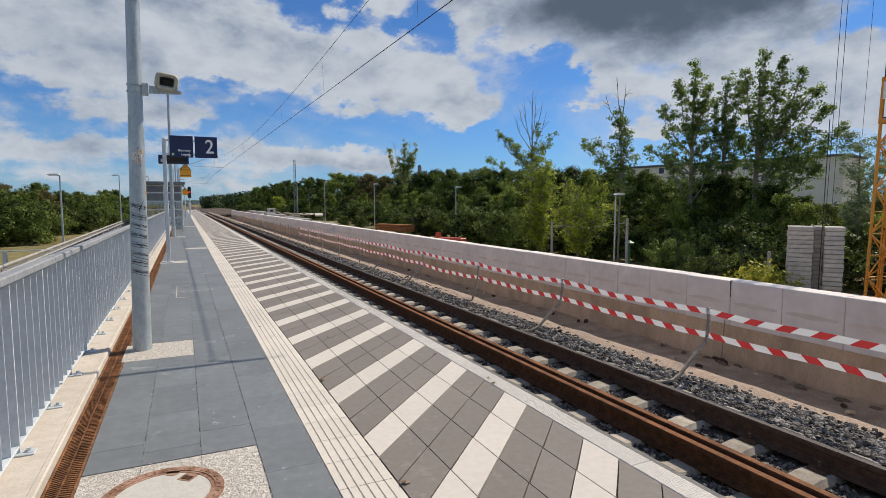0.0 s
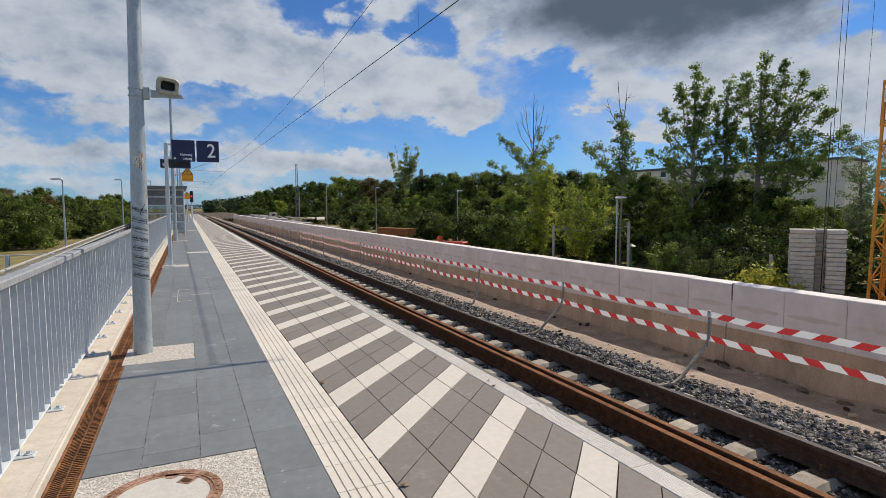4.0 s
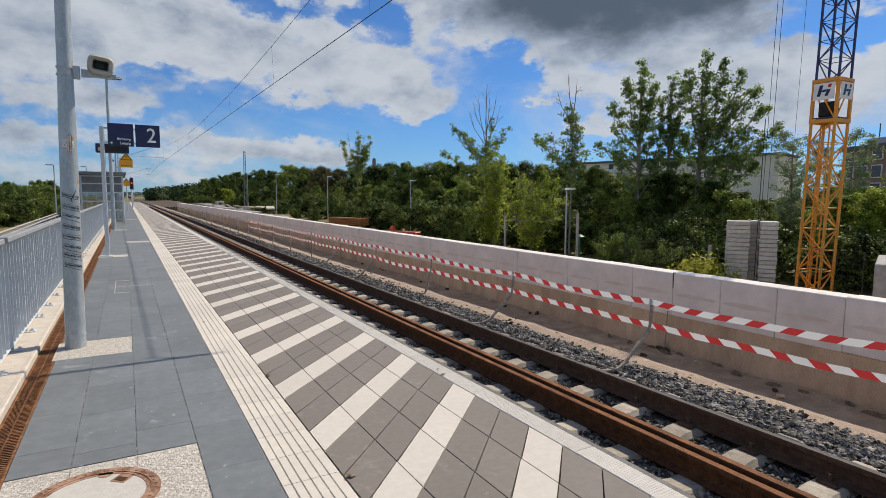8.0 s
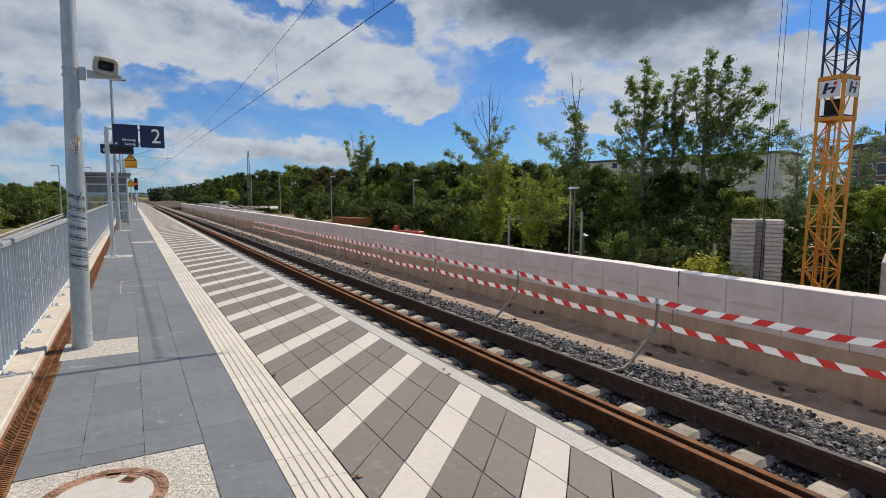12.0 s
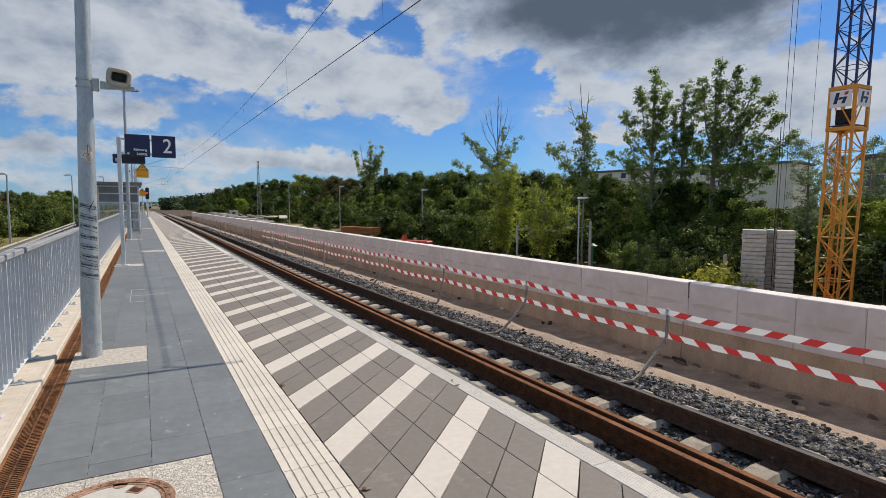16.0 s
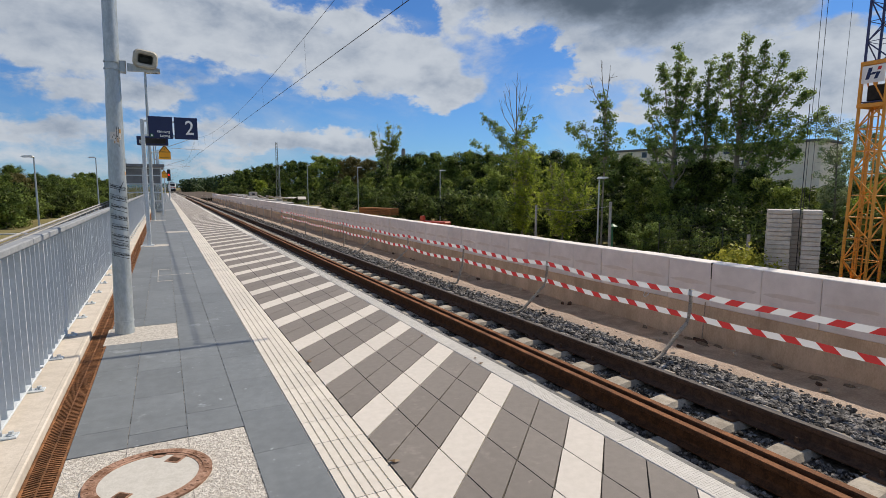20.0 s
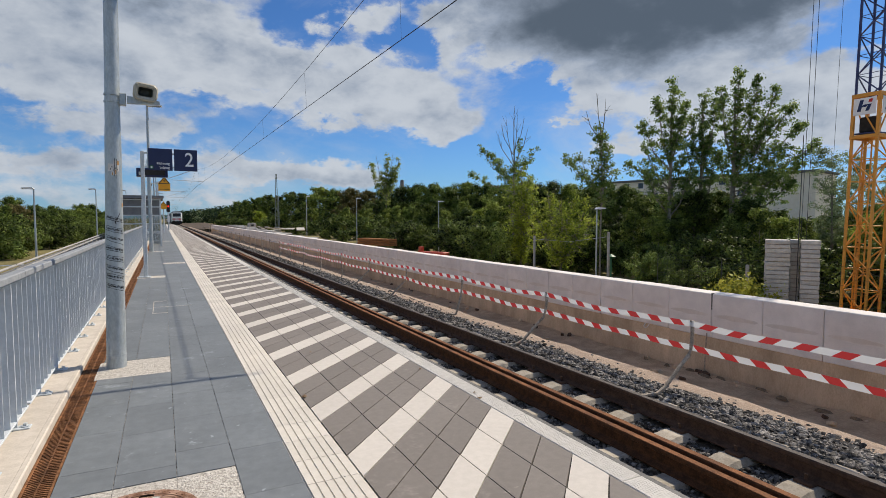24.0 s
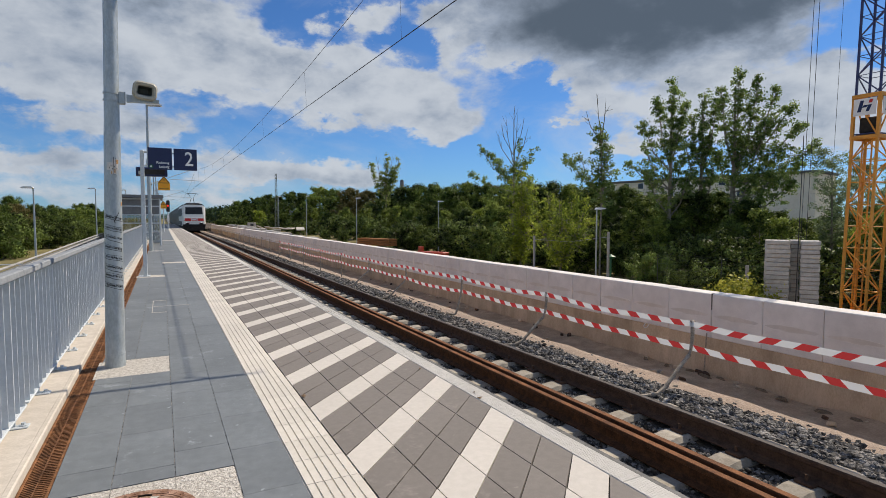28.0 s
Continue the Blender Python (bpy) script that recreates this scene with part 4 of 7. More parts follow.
def tape_barrier():
    ys = [1.55, 4.5, 7.39, 10.33, 13.35, 16.3, 19.25, 22.2, 25.3, 28.2, 31.2, 34.1, 37.1, 40, 43, 46, 49, 52, 55, 58, 61, 64, 67, 70, 73, 76, 79, 82, 85, 88, 91, 94, 97, 100]
    ys = [-1.4] + ys
    r = random.Random(5)
    tops = []
    for y in ys:
        p = thing("barrier_post", "bent rusty steel bar post in the ballast holding tape", "post", pose(5.75, y, -0.76), "posts of the tape barrier")
        lean = r.uniform(-0.04, 0.04)
        bend = r.uniform(0.0, 0.16) if y > 5 else 0.15
        far = y > 17
        k = 1.45 if bend > 0.11 else 0.35 + bend * 4
        pts = [(-0.66 * k, 0.10, 0.06), (-0.50 * k, 0.03, 0.05), (-0.40 * k, 0, 0.06), (-0.32 * k, 0, 0.11), (-0.22 * k, 0, 0.23), (-0.12 * k, 0, 0.36), (-0.03 * k, 0, 0.46), (0, 0, 0.56), (lean * 0.5, 0, 0.70), (lean, 0.01, 0.885)]
        if far:
            pts = [(-0.04, 0, -0.1), (0, 0, 0.1), (lean * 0.5, 0, 0.5), (lean, 0.01, 0.885)]
        part("bar", Mesher().tube(pts, 0.023, 8), M["bar"], p, smooth=True)
        part("cap", Mesher().box(lean - 0.022, lean + 0.022, -0.018, 0.032, 0.84, 0.89, 0.006), M["bar"], p)
        tops.append((5.75 + lean - 0.02, y, 0.058 if y < 2 else 0.0))
    for row, (zt, zb) in enumerate(((0.126, 0.056), (-0.170, -0.240))):
        t = thing("barrier_tape", "red and white striped barrier tape strung from post to post", "barrier tape", group="barrier tapes")
        for (xa, ya, za), (xb, yb, zb_) in zip(tops[:-1], tops[1:]):
            if ya > 30:
                continue
            L = yb - ya
            sag = r.uniform(0.015, 0.05)
            tw = r.uniform(-0.012, 0.012)
            whites = []

            def pt(u, z):
                return (xa + (xb - xa) * u + tw * math.sin(u * 9) - (0.012 if z == zb else 0), ya + L * u, z + za + (zb_ - za) * u - sag * 4 * u * (1 - u) + 0.008 * math.sin(u * 11 + ya) * 4 * u * (1 - u))
            stripes = int(round(L / 0.365))
            sk = (-0.09 if row == 0 and ya < 4 else 0.09) / L
            def piece(mb, u0, u1, s0, s1):
                n = 2
                for k in range(n):
                    a0, a1 = u0 + (u1 - u0) * k / n, u0 + (u1 - u0) * (k + 1) / n
                    b0, b1 = u0 + s0 + (u1 + s1 - u0 - s0) * k / n, u0 + s0 + (u1 + s1 - u0 - s0) * (k + 1) / n
                    mb.add([pt(a0, zb), pt(a1, zb), pt(b1, zt), pt(b0, zt)], [(0, 1, 2, 3)])
                return mb
            last, ls = 0.0, 0.0
            reds = []
            for i in range(stripes):
                u0, u1 = (i + 0.27) / stripes, (i + 0.72) / stripes
                whites.append((last, u0, ls, sk))
                reds.append((u0, u1))
                last, ls = u1, sk
            whites.append((last, 1.0, ls, 0.0))
            for q in whites:
                part("white_field", piece(Mesher(), *q), M["tape_white"], t)
            for u0, u1 in reds:
                part("red_field", piece(Mesher(), u0, u1, sk, sk), M["tape_red"], t)
    rope = thing("barrier_rope", "thin brown rope joining the farther barrier posts", "rope")
    for (xa, ya, _), (xb, yb, _) in zip(tops[:-1], tops[1:]):
        if ya > 30:
            part("span", Mesher().tube([(xa, ya, 0.07), ((xa + xb) / 2, (ya + yb) / 2, 0.03), (xb, yb, 0.07)], 0.012, 5), M["bar"], rope)


def small_bits():
    """Dry leaves on the slabs, mortar lines of a relaid slab, a rod at the wall."""
    q = random.Random(8)
    for k, (x, y) in enumerate(((2.12, 3.55), (2.15, 3.68), (2.05, 4.5), (0.92, 4.22), (0.93, 2.42), (2.13, 7.9), (0.7, 6.4), (1.3, 5.6))):
        s = q.uniform(0.012, 0.024)
        d = thing("dry_leaf", "small curled dry brown leaf lying on the slabs", "leaf", pose(x, y, 0.006, 0, 0, q.uniform(0, 360)), "dry leaves on the platform")
        part("blade", Mesher().add([(-s * 1.6, 0, 0.004), (0, -s, 0.0), (s * 1.6, 0, 0.008), (0, s, 0.003), (0, 0, 0.010)], [(0, 1, 4), (1, 2, 4), (2, 3, 4), (3, 0, 4)]), M["dry_leaf"], d)
    for x0, x1, y0, y1 in ((-0.20, -0.19, 9.0, 10.3), (-0.19, 0.0, 10.28, 10.31), (-0.19, 0.0, 9.0, 9.03), (-0.19, 0.35, 9.62, 9.64)):
        part("mortar_line", Mesher().box(x0, x1, y0, y1, -0.004, 0.0015), M["pad"], PLATFORM)
    r = thing("marker_rod", "thin rusty rod leaning against the muddy wall foot", "rod", pose(9.16, 6.86, -1.62))
    part("rod", Mesher().tube([(0, 0, 0), (0.05, 0, 0.80)], 0.012, 6), M["bar"], r)
    w = thing("wire_loop", "pale wire loop sticking out of the muddy wall", "wire", pose(9.235, LOOP_Y, LOOP_Z))
    part("loop", Mesher().tube([(0.04, -0.055, 0.03), (-0.02, -0.05, -0.03), (-0.03, 0.0, -0.055), (-0.02, 0.05, -0.03), (0.04, 0.055, 0.03)], 0.008, 6), M["galv"], w)
    c = thing("mud_clump", "dark clump of mud and weeds at the foot of the rod", "mud", pose(9.12, 6.80, -1.60))
    lump = Mesher()
    for k in range(16):
        a, d, h = q.uniform(0, 6.28), q.uniform(0.0, 0.13), q.uniform(0.02, 0.05)
        lump.box(-h, h, -h, h, -0.04, h, h * 0.3, pose(0.4 * d * math.cos(a), d * math.sin(a), 0.01, q.uniform(-30, 30), q.uniform(-30, 30), q.uniform(0, 90)))
    part("clump", lump, M["rust_dark"], c)
    for k in range(46):
        y = q.uniform(-1, 26)
        x = q.choice((q.uniform(8.3, 9.15), q.uniform(8.9, 9.2)))
        s = q.uniform(0.015, 0.07)
        c = thing("rubble_lump", "dark lump of broken rubble on the muddy floor", "rubble", pose(x, y, -1.60, q.uniform(-20, 20), q.uniform(-20, 20), q.uniform(0, 360)), "rubble on the muddy floor")
        part("lump", Mesher().box(-s, s, -s * 0.7, s * 0.7, -0.03, s * 0.6, s * 0.2), M["wall_low" if k % 3 else "rust_dark"], c)


    for k in range(20):
        y = -1.2 + 0.5 * k + q.uniform(-0.2, 0.2)
        n, L, W = 11, q.uniform(0.05, 0.20), q.uniform(0.02, 0.05)
        c = thing("mud_patch", "flat dark patch of wet mud at the wall foot", "mud", pose(q.uniform(8.95, 9.16), y, -1.60, 0, 0, q.uniform(-14, 14)), "mud patches along the wall")
        ring = [(W * q.uniform(0.6, 1.2) * math.cos(6.283 * i / n), L * q.uniform(0.6, 1.2) * math.sin(6.283 * i / n)) for i in range(n)]
        vs = [(x, v, -0.03) for x, v in ring] + [(x * 0.55, v * 0.6, q.uniform(0.018, 0.034)) for x, v in ring] + [(0, 0, 0.036)]
        part("crust", Mesher().add(vs, [(i, (i + 1) % n, n + (i + 1) % n, n + i) for i in range(n)] + [(n + i, n + (i + 1) % n, 2 * n) for i in range(n)]), M["mud"], c)


paving()
drain()
small_bits()
manhole()
track()
stones()
edge_wall()
tape_barrier()


# ---- railing of the platform ----
def railing():
    L, gap = 3.06, 0.153
    p = thing("railing_panel", "grey galvanised steel railing panel with upright bars", "railing", pose(-0.93, -4.4825, 0.045), "railing panels along the platform")
    part("top_rail", Mesher().box(-0.038, 0.038, 0.0, L - 0.004, 0.945, 0.995, 0.008), M["rail_grey"], p, "dull grey top rail")
    part("bottom_rail", Mesher().box(-0.028, 0.028, 0.03, L - 0.03, 0.035, 0.050, 0.003), M["galv_dull"], p)
    pm = Mesher().box(-0.030, 0.030, -0.005, 0.005, 0.0, 0.947, 0.001).mesh("post")
    pm.materials.append(M["galv_dull"])
    bm_ = Mesher().box(-0.05, 0.10, -0.04, 0.04, 0.0, 0.010, 0.003)
    bm_.tube([(0.07, 0, 0.01), (0.07, 0, 0.032)], 0.013, 6)
    bm_.tube([(0.07, 0, 0.009), (0.07, 0, 0.016)], 0.024, 8)
    bm_ = bm_.mesh("base_plate")
    bm_.materials.append(M["galv"])
    bar = Mesher().box(-0.026, 0.026, -0.0028, 0.0028, 0.050, 0.947).mesh("bar")
    bar.materials.append(M["galv_dull"])
    for k in range(20):
        post = k % 5 == 2
        ob = new("post" if post else "bar", pm if post else bar)
        ob.parent, ob.location = p, (0, gap * (k + 0.5), 0)
        if post:
            b = new("base_plate", bm_)
            b.parent = ob
    for k in range(1, 17):
        copy_thing(p, pose(-0.93, -4.4825 + L * k, 0.045))


def far_handrail():
    """The ramp with its double handrail outside the platform."""
    r = thing("access_ramp", "sloping concrete access ramp with steel handrails behind the platform", "ramp", kind="structure")
    part("ramp_slab", Mesher().box(-4.6, -2.7, -5, 62, -1.4, -0.82, 0.02), M["concrete"], r)
    for k in range(20):
        y = 2.0 + 3.0 * k
        h = thing("handrail_section", "galvanised double tube handrail section beside the ramp", "handrail", pose(-2.75, y, -0.80 + 0.0096 * (y - 10.4), 0.55, 0, 0), "handrail sections of the ramp")
        part("upper_tube", Mesher().tube([(0, 0, 1.2), (0, 2.96, 1.2)], 0.026, 8), M["concrete"], h)
        part("lower_tube", Mesher().tube([(0.05, 0, 1.11), (0.05, 2.96, 1.11)], 0.022, 8), M["concrete"], h)
        part("side_panel", Mesher().box(-0.03, -0.01, 0.02, 2.98, 0.12, 1.14, 0.003), M["panel"], h, "dark grey mesh panel")
        for dy in (0.2, 1.7):
            part("post", Mesher().box(-0.03, 0.03, dy - 0.02, dy + 0.02, 0, 1.12, 0.004), M["galv"], h)
    # landing rail crossing behind
    c = thing("landing_rail", "galvanised cross rail with a stout post at the ramp landing", "handrail", pose(-5.9, 24.2, -1.75))
    part("post", Mesher().box(-0.06, 0.06, -0.06, 0.06, 0, 1.5, 0.01), M["galv"], c)
    part("tube", Mesher().tube([(-0.6, 0, 1.48), (2.3, 0.0, 1.48)], 0.022, 8), M["galv"], c)


# ---- poles, signs and lamps on the platform ----
def text(body, size, x, y, z, material, parent, name="lettering", turn=0, bold=0.012, wide=1.0):
    cu = bpy.data.curves.new(name, "FONT")
    cu.body, cu.size, cu.extrude, cu.offset = body, size, 0.002, size * bold
    cu.materials.append(material)
    ob = new(name, cu)
    ob.parent = parent
    ob.matrix_basis = pose(x, y, z, 90, 0, turn) @ Matrix.Diagonal((wide, 1, 1, 1))
    return ob


def speaker_pole():
    p = thing("loudspeaker_pole", "stout galvanised steel pole with stickers, carrying a loudspeaker arm", "pole", pose(-0.455, 5.93, 0, 0, 0.95, 0))
    sh = Mesher().tube([(0, 0, -0.02), (0, 0, 0.12), (0, 0, 2.16)], [0.0845, 0.0820, 0.0675], 28, False)
    part("lower_shaft", sh, M["pole"], p, smooth=True)
    part("collar", Mesher().tube([(0, 0, 0.115), (0, 0, 0.125)], [0.0865, 0.0865], 28), M["pole"], p)
    part("sleeve_cone", Mesher().tube([(0, 0, 2.16), (0, 0, 2.26)], [0.0675, 0.0645], 28, False), M["pole"], p, smooth=True)
    part("upper_shaft", Mesher().tube([(0, 0, 2.26), (0, 0, 5.6)], [0.0635, 0.052], 28, False), M["pole"], p, smooth=True)
    for z in (2.47, 2.535):
        part("clamp_band", Mesher().ring(0, 0, 0.064, 0.0705, z, z + 0.014, 24), M["pole"], p)
    part("bracket", Mesher().box(0.055, 0.112, -0.035, 0.035, 2.452, 2.565, 0.008), M["pole"], p)
    part("arm", Mesher().prism([(0.12, 2.475), (0.39, 2.49), (0.39, 2.52), (0.12, 2.545)], "y", -0.022, 0.022), M["pole"], p)
    # handwriting-like marks and stickers on the shaft
    st = Mesher()
    def rad(z):
        return 0.0820 + (0.0675 - 0.0820) * (z - 0.12) / 2.04
    def patch(mb, a0, a1, z0, z1, lift=0.001):
        r = rad((z0 + z1) / 2) + lift
        n = max(2, int((a1 - a0) / 12))
        vs = []
        for k in range(n + 1):
            a = radians(a0 + (a1 - a0) * k / n)
            vs += [(r * math.sin(a), -r * math.cos(a), z0), (r * math.sin(a), -r * math.cos(a), z1)]
        mb.add(vs, [(2 * k, 2 * k + 2, 2 * k + 3, 2 * k + 1) for k in range(n)])
    patch(st, -34, 44, 1.835, 1.905, 0.0012)
    patch(st, -10, 30, 1.80, 1.836, 0.0012)
    patch(st, 2, 46, 1.904, 1.935, 0.0012)
    patch(st, -30, -20, 1.86, 1.89, 0.0012)
    part("sticker", st, M["sticker_paper"], p, "torn white sticker remains")
    st = Mesher()
    patch(st, 10, 13, 1.79, 1.955, 0.002)
    patch(st, 24, 27, 1.77, 1.95, 0.002)
    for a0, z0 in ((-18, 1.85), (-8, 1.87), (0, 1.84), (14, 1.86), (30, 1.845)):
        patch(st, a0, a0 + 5, z0, z0 + 0.012, 0.002)
    part("sticker_print", st, M["black"], p)
    st = Mesher()
    patch(st, 28, 44, 1.895, 1.932, 0.0022)
    patch(st, 15, 22, 1.81, 1.85, 0.0022)
    patch(st, -6, 2, 1.80, 1.825, 0.0022)
    patch(st, 60, 78, 1.51, 1.545, 0.0014)
    part("sticker_corner", st, M["sticker_print"], p, "orange sticker scraps")
    q = random.Random(4)
    def stroke(mk, a0, z0, a1, z1, w=0.0045):
        """A pen stroke between two places on the shaft."""
        n = max(1, int(abs(a1 - a0) / 8))
        vs = []
        for k in range(n + 1):
            u = k / n
            a, z = radians(a0 + (a1 - a0) * u), z0 + (z1 - z0) * u
            r = rad(z) + 0.0012
            side = w * 0.5 / r if abs(z1 - z0) > abs(radians(a1 - a0)) * r else 0.0
            up = 0.0 if side else w * 0.5
            for s in (-1, 1):
                vs.append((r * math.sin(a + s * side), -r * math.cos(a + s * side), z + s * up))
        mk.add(vs, [(2 * k, 2 * k + 2, 2 * k + 3, 2 * k + 1) for k in range(n)])
    for z in (1.40, 1.30, 1.215, 1.12, 1.03, 0.94, 0.86, 0.77):
        mk = Mesher()
        for up, w in ((-0.020, 0.0045), (0.019, 0.0032)):
            a, zz = -62.0, z + up + 0.020
            while a < 64:
                b = a + q.uniform(14, 26)
                z1 = zz - q.uniform(0.003, 0.011)
                stroke(mk, a, zz, min(b, 66), z1, w)
                a, zz = b, z1
        a, up = -58.0 + q.uniform(0, 8), 1
        while a < 60:
            b = a + q.uniform(2.0, 5.0)
            zz = z + 0.018 - 0.036 * (a + 60) / 120
            stroke(mk, a, zz - q.uniform(0.003, 0.013) * up, b, zz + q.uniform(0.003, 0.014) * up, 0.0034)
            if q.random() < 0.6:
                stroke(mk, a, zz + q.uniform(-0.008, 0.008), b + 4, zz + q.uniform(-0.008, 0.008), 0.0035)
            a, up = b + (q.uniform(2, 6) if q.random() < 0.15 else 0), -up
        if z == 1.40:
            stroke(mk, 10, 1.37, 42, 1.45, 0.007)
            stroke(mk, 8, 1.38, 14, 1.35, 0.007)
        part("scribble", mk, M["black"], p, "line of unreadable black marker scribble")

    sp = thing("loudspeaker", "beige horn loudspeaker with dark mouth on the pole arm", "loudspeaker", pose(-0.147, 5.93, 2.59, 8, 6, 8))
    sp.scale = (0.77, 0.77, 0.79)
    def rr(w, h, y, r=0.052, n=6):
        o = []
        for cx, cz, a0 in ((w - r, h - r, 0), (-w + r, h - r, 90), (-w + r, -h + r, 180), (w - r, -h + r, 270)):
            for k in range(n):
                a = radians(a0 + 90 * k / (n - 1))
                o.append((cx + r * math.cos(a), y, cz + r * math.sin(a)))
        return o
    def loft(rings):
        mb = Mesher()
        n = len(rings[0])
        for rg in rings:
            mb.v += rg
        for i in range(len(rings) - 1):
            for k in range(n):
                mb.f.append((i * n + k, i * n + (k + 1) % n, (i + 1) * n + (k + 1) % n, (i + 1) * n + k))
        mb.f.append(tuple(range(len(mb.v) - n, len(mb.v))))
        return mb
    part("housing", loft([rr(0.078, 0.050, -0.085, 0.024), rr(0.092, 0.062, -0.108, 0.034), rr(0.118, 0.088, -0.114, 0.058), rr(0.134, 0.104, -0.088, 0.066), rr(0.128, 0.100, 0.0, 0.062), rr(0.115, 0.09, 0.07), rr(0.08, 0.07, 0.15)]), M["beige"], sp, smooth=True)
    part("mouth", loft([rr(0.078, 0.050, -0.0855, 0.024), rr(0.070, 0.043, -0.05, 0.02), rr(0.045, 0.026, 0.0, 0.015)]), M["horn"], sp, "dark hollow horn mouth")
    part("foot", Mesher().box(-0.035, 0.055, -0.03, 0.03, -0.105, -0.075, 0.006), M["galv"], sp)


def sign_post():
    p = thing("platform_sign", "galvanised post with two dark blue platform signs, one numbered", "sign", pose(-0.44, 14.7, 0))
    dx = 0.028
    part("post", Mesher().box(dx - 0.043, dx + 0.043, -0.04, 0.04, 0, 2.98, 0.008), M["galv"], p)
    part("foot_plate", Mesher().box(-0.13, 0.13, -0.12, 0.12, 0.0, 0.02, 0.004), M["galv"], p)
    a = part("direction_panel", Mesher().box(0.150, 0.662, -0.055, -0.03, 2.54, 3.055, 0.006), M["navy"], p, "dark blue panel with white direction lettering")
    text("Richtung", 0.078, 0.325, -0.0575, 2.68, M["letter"], p)
    text("Leipzig", 0.078, 0.385, -0.0575, 2.585, M["letter"], p)
    part("roundel", Mesher().tube([(0.215, -0.0562, 2.61), (0.215, -0.0582, 2.61)], 0.045, 16), M["green_paint"], p, "small green and white roundel")
    part("roundel_core", Mesher().tube([(0.215, -0.0583, 2.61), (0.215, -0.0592, 2.61)], 0.022, 12), M["white"], p)
    part("number_panel", Mesher().box(0.698, 1.206, -0.055, -0.03, 2.54, 3.055, 0.006), M["navy"], p, "dark blue panel with a white platform number")
    text("2", 0.47, 0.925, -0.0575, 2.655, M["letter"], p, bold=0.007, wide=0.88)
    for z in (2.62, 2.94):
        part("carrier_rail", Mesher().box(0.0, 1.15, -0.028, 0.0, z - 0.02, z + 0.02, 0.003), M["galv"], p)
    d = thing("train_indicator", "dark blue electronic train indicator box on a bracket", "display", pose(-0.44, 15.2, 0))
    part("case", Mesher().box(-0.12, 0.56, -0.12, 0.12, 2.41, 2.62, 0.012), M["navy"], d)
    part("screen", Mesher().box(-0.05, 0.50, -0.124, -0.119, 2.45, 2.58), M["black"], d)
    part("bracket", Mesher().box(-0.06, 0.06, -0.45, -0.1, 2.44, 2.50, 0.004), M["galv"], d)


def lamp_mast(x, y, h, name, label, reach=0.5, r0=0.06, r1=0.035, z0=0.0, group="", arm_dir=1, tilt=0):
    p = thing(name, label, "lamp", pose(x, y, z0, 0, tilt, 0), group)
    part("mast", Mesher().tube([(0, 0, -0.05), (0, 0, h * 0.25), (0, 0, h)], [r0, r0 * 0.85, r1], 12), M["pole"], p, smooth=True)
    part("collar", Mesher().tube([(0, 0, h * 0.25 - 0.03), (0, 0, h * 0.25 + 0.03)], r0 * 1.05, 12), M["pole"], p)
    s = arm_dir
    hd = part("luminaire", Mesher().prism([(-0.04 * s, h), (0.06 * s, h + 0.09), (reach * 0.75 * s, h + 0.08), (reach * s, h + 0.045), (reach * s, h + 0.015), (0.1 * s, h - 0.02)], "y", -0.15, 0.15), M["white"], p, "pale flat luminaire head")
    part("lens", Mesher().box(min(0.12 * s, reach * 0.9 * s), max(0.12 * s, reach * 0.9 * s), -0.09, 0.09, h - 0.012, h + 0.004), M["pane"], hd)
    return p


def warning_sign(y, x, z, s, name="warning_sign"):
    w = thing(name, "amber house-shaped high-voltage warning sign on a mast", "sign", pose(x, y, z))
    part("board", Mesher().prism([(-s, 0), (s, 0), (s, s * 1.35), (0, s * 2.7), (-s, s * 1.35)], "y", -0.012, 0.012), M["yellow"], w)
    part("outline", Mesher().prism([(-s * 0.95, s * 1.30), (s * 0.95, s * 1.30), (0, s * 2.62), (-s * 0.0, s * 2.40), (s * 0.76, s * 1.40), (-s * 0.76, s * 1.40), (0, s * 2.40), (0, s * 2.62)], "y", -0.016, -0.0125), M["black"], w, "black triangle outline")
    part("panel_frame", Mesher().box(-s * 0.85, s * 0.85, -0.016, -0.0125, s * 0.25, s * 0.32), M["black"], w)
    part("flash", Mesher().prism([(-0.02, s * 1.6), (0.05, s * 1.95), (-0.01, s * 1.9), (0.03, s * 2.2), (-0.05, s * 1.82), (0.01, s * 1.86)], "y", -0.016, -0.0125), M["black"], w, "black flash mark")
    part("clamp", Mesher().box(-0.05, 0.05, 0.012, 0.08, s * 0.7, s * 0.9, 0.004), M["galv"], w)


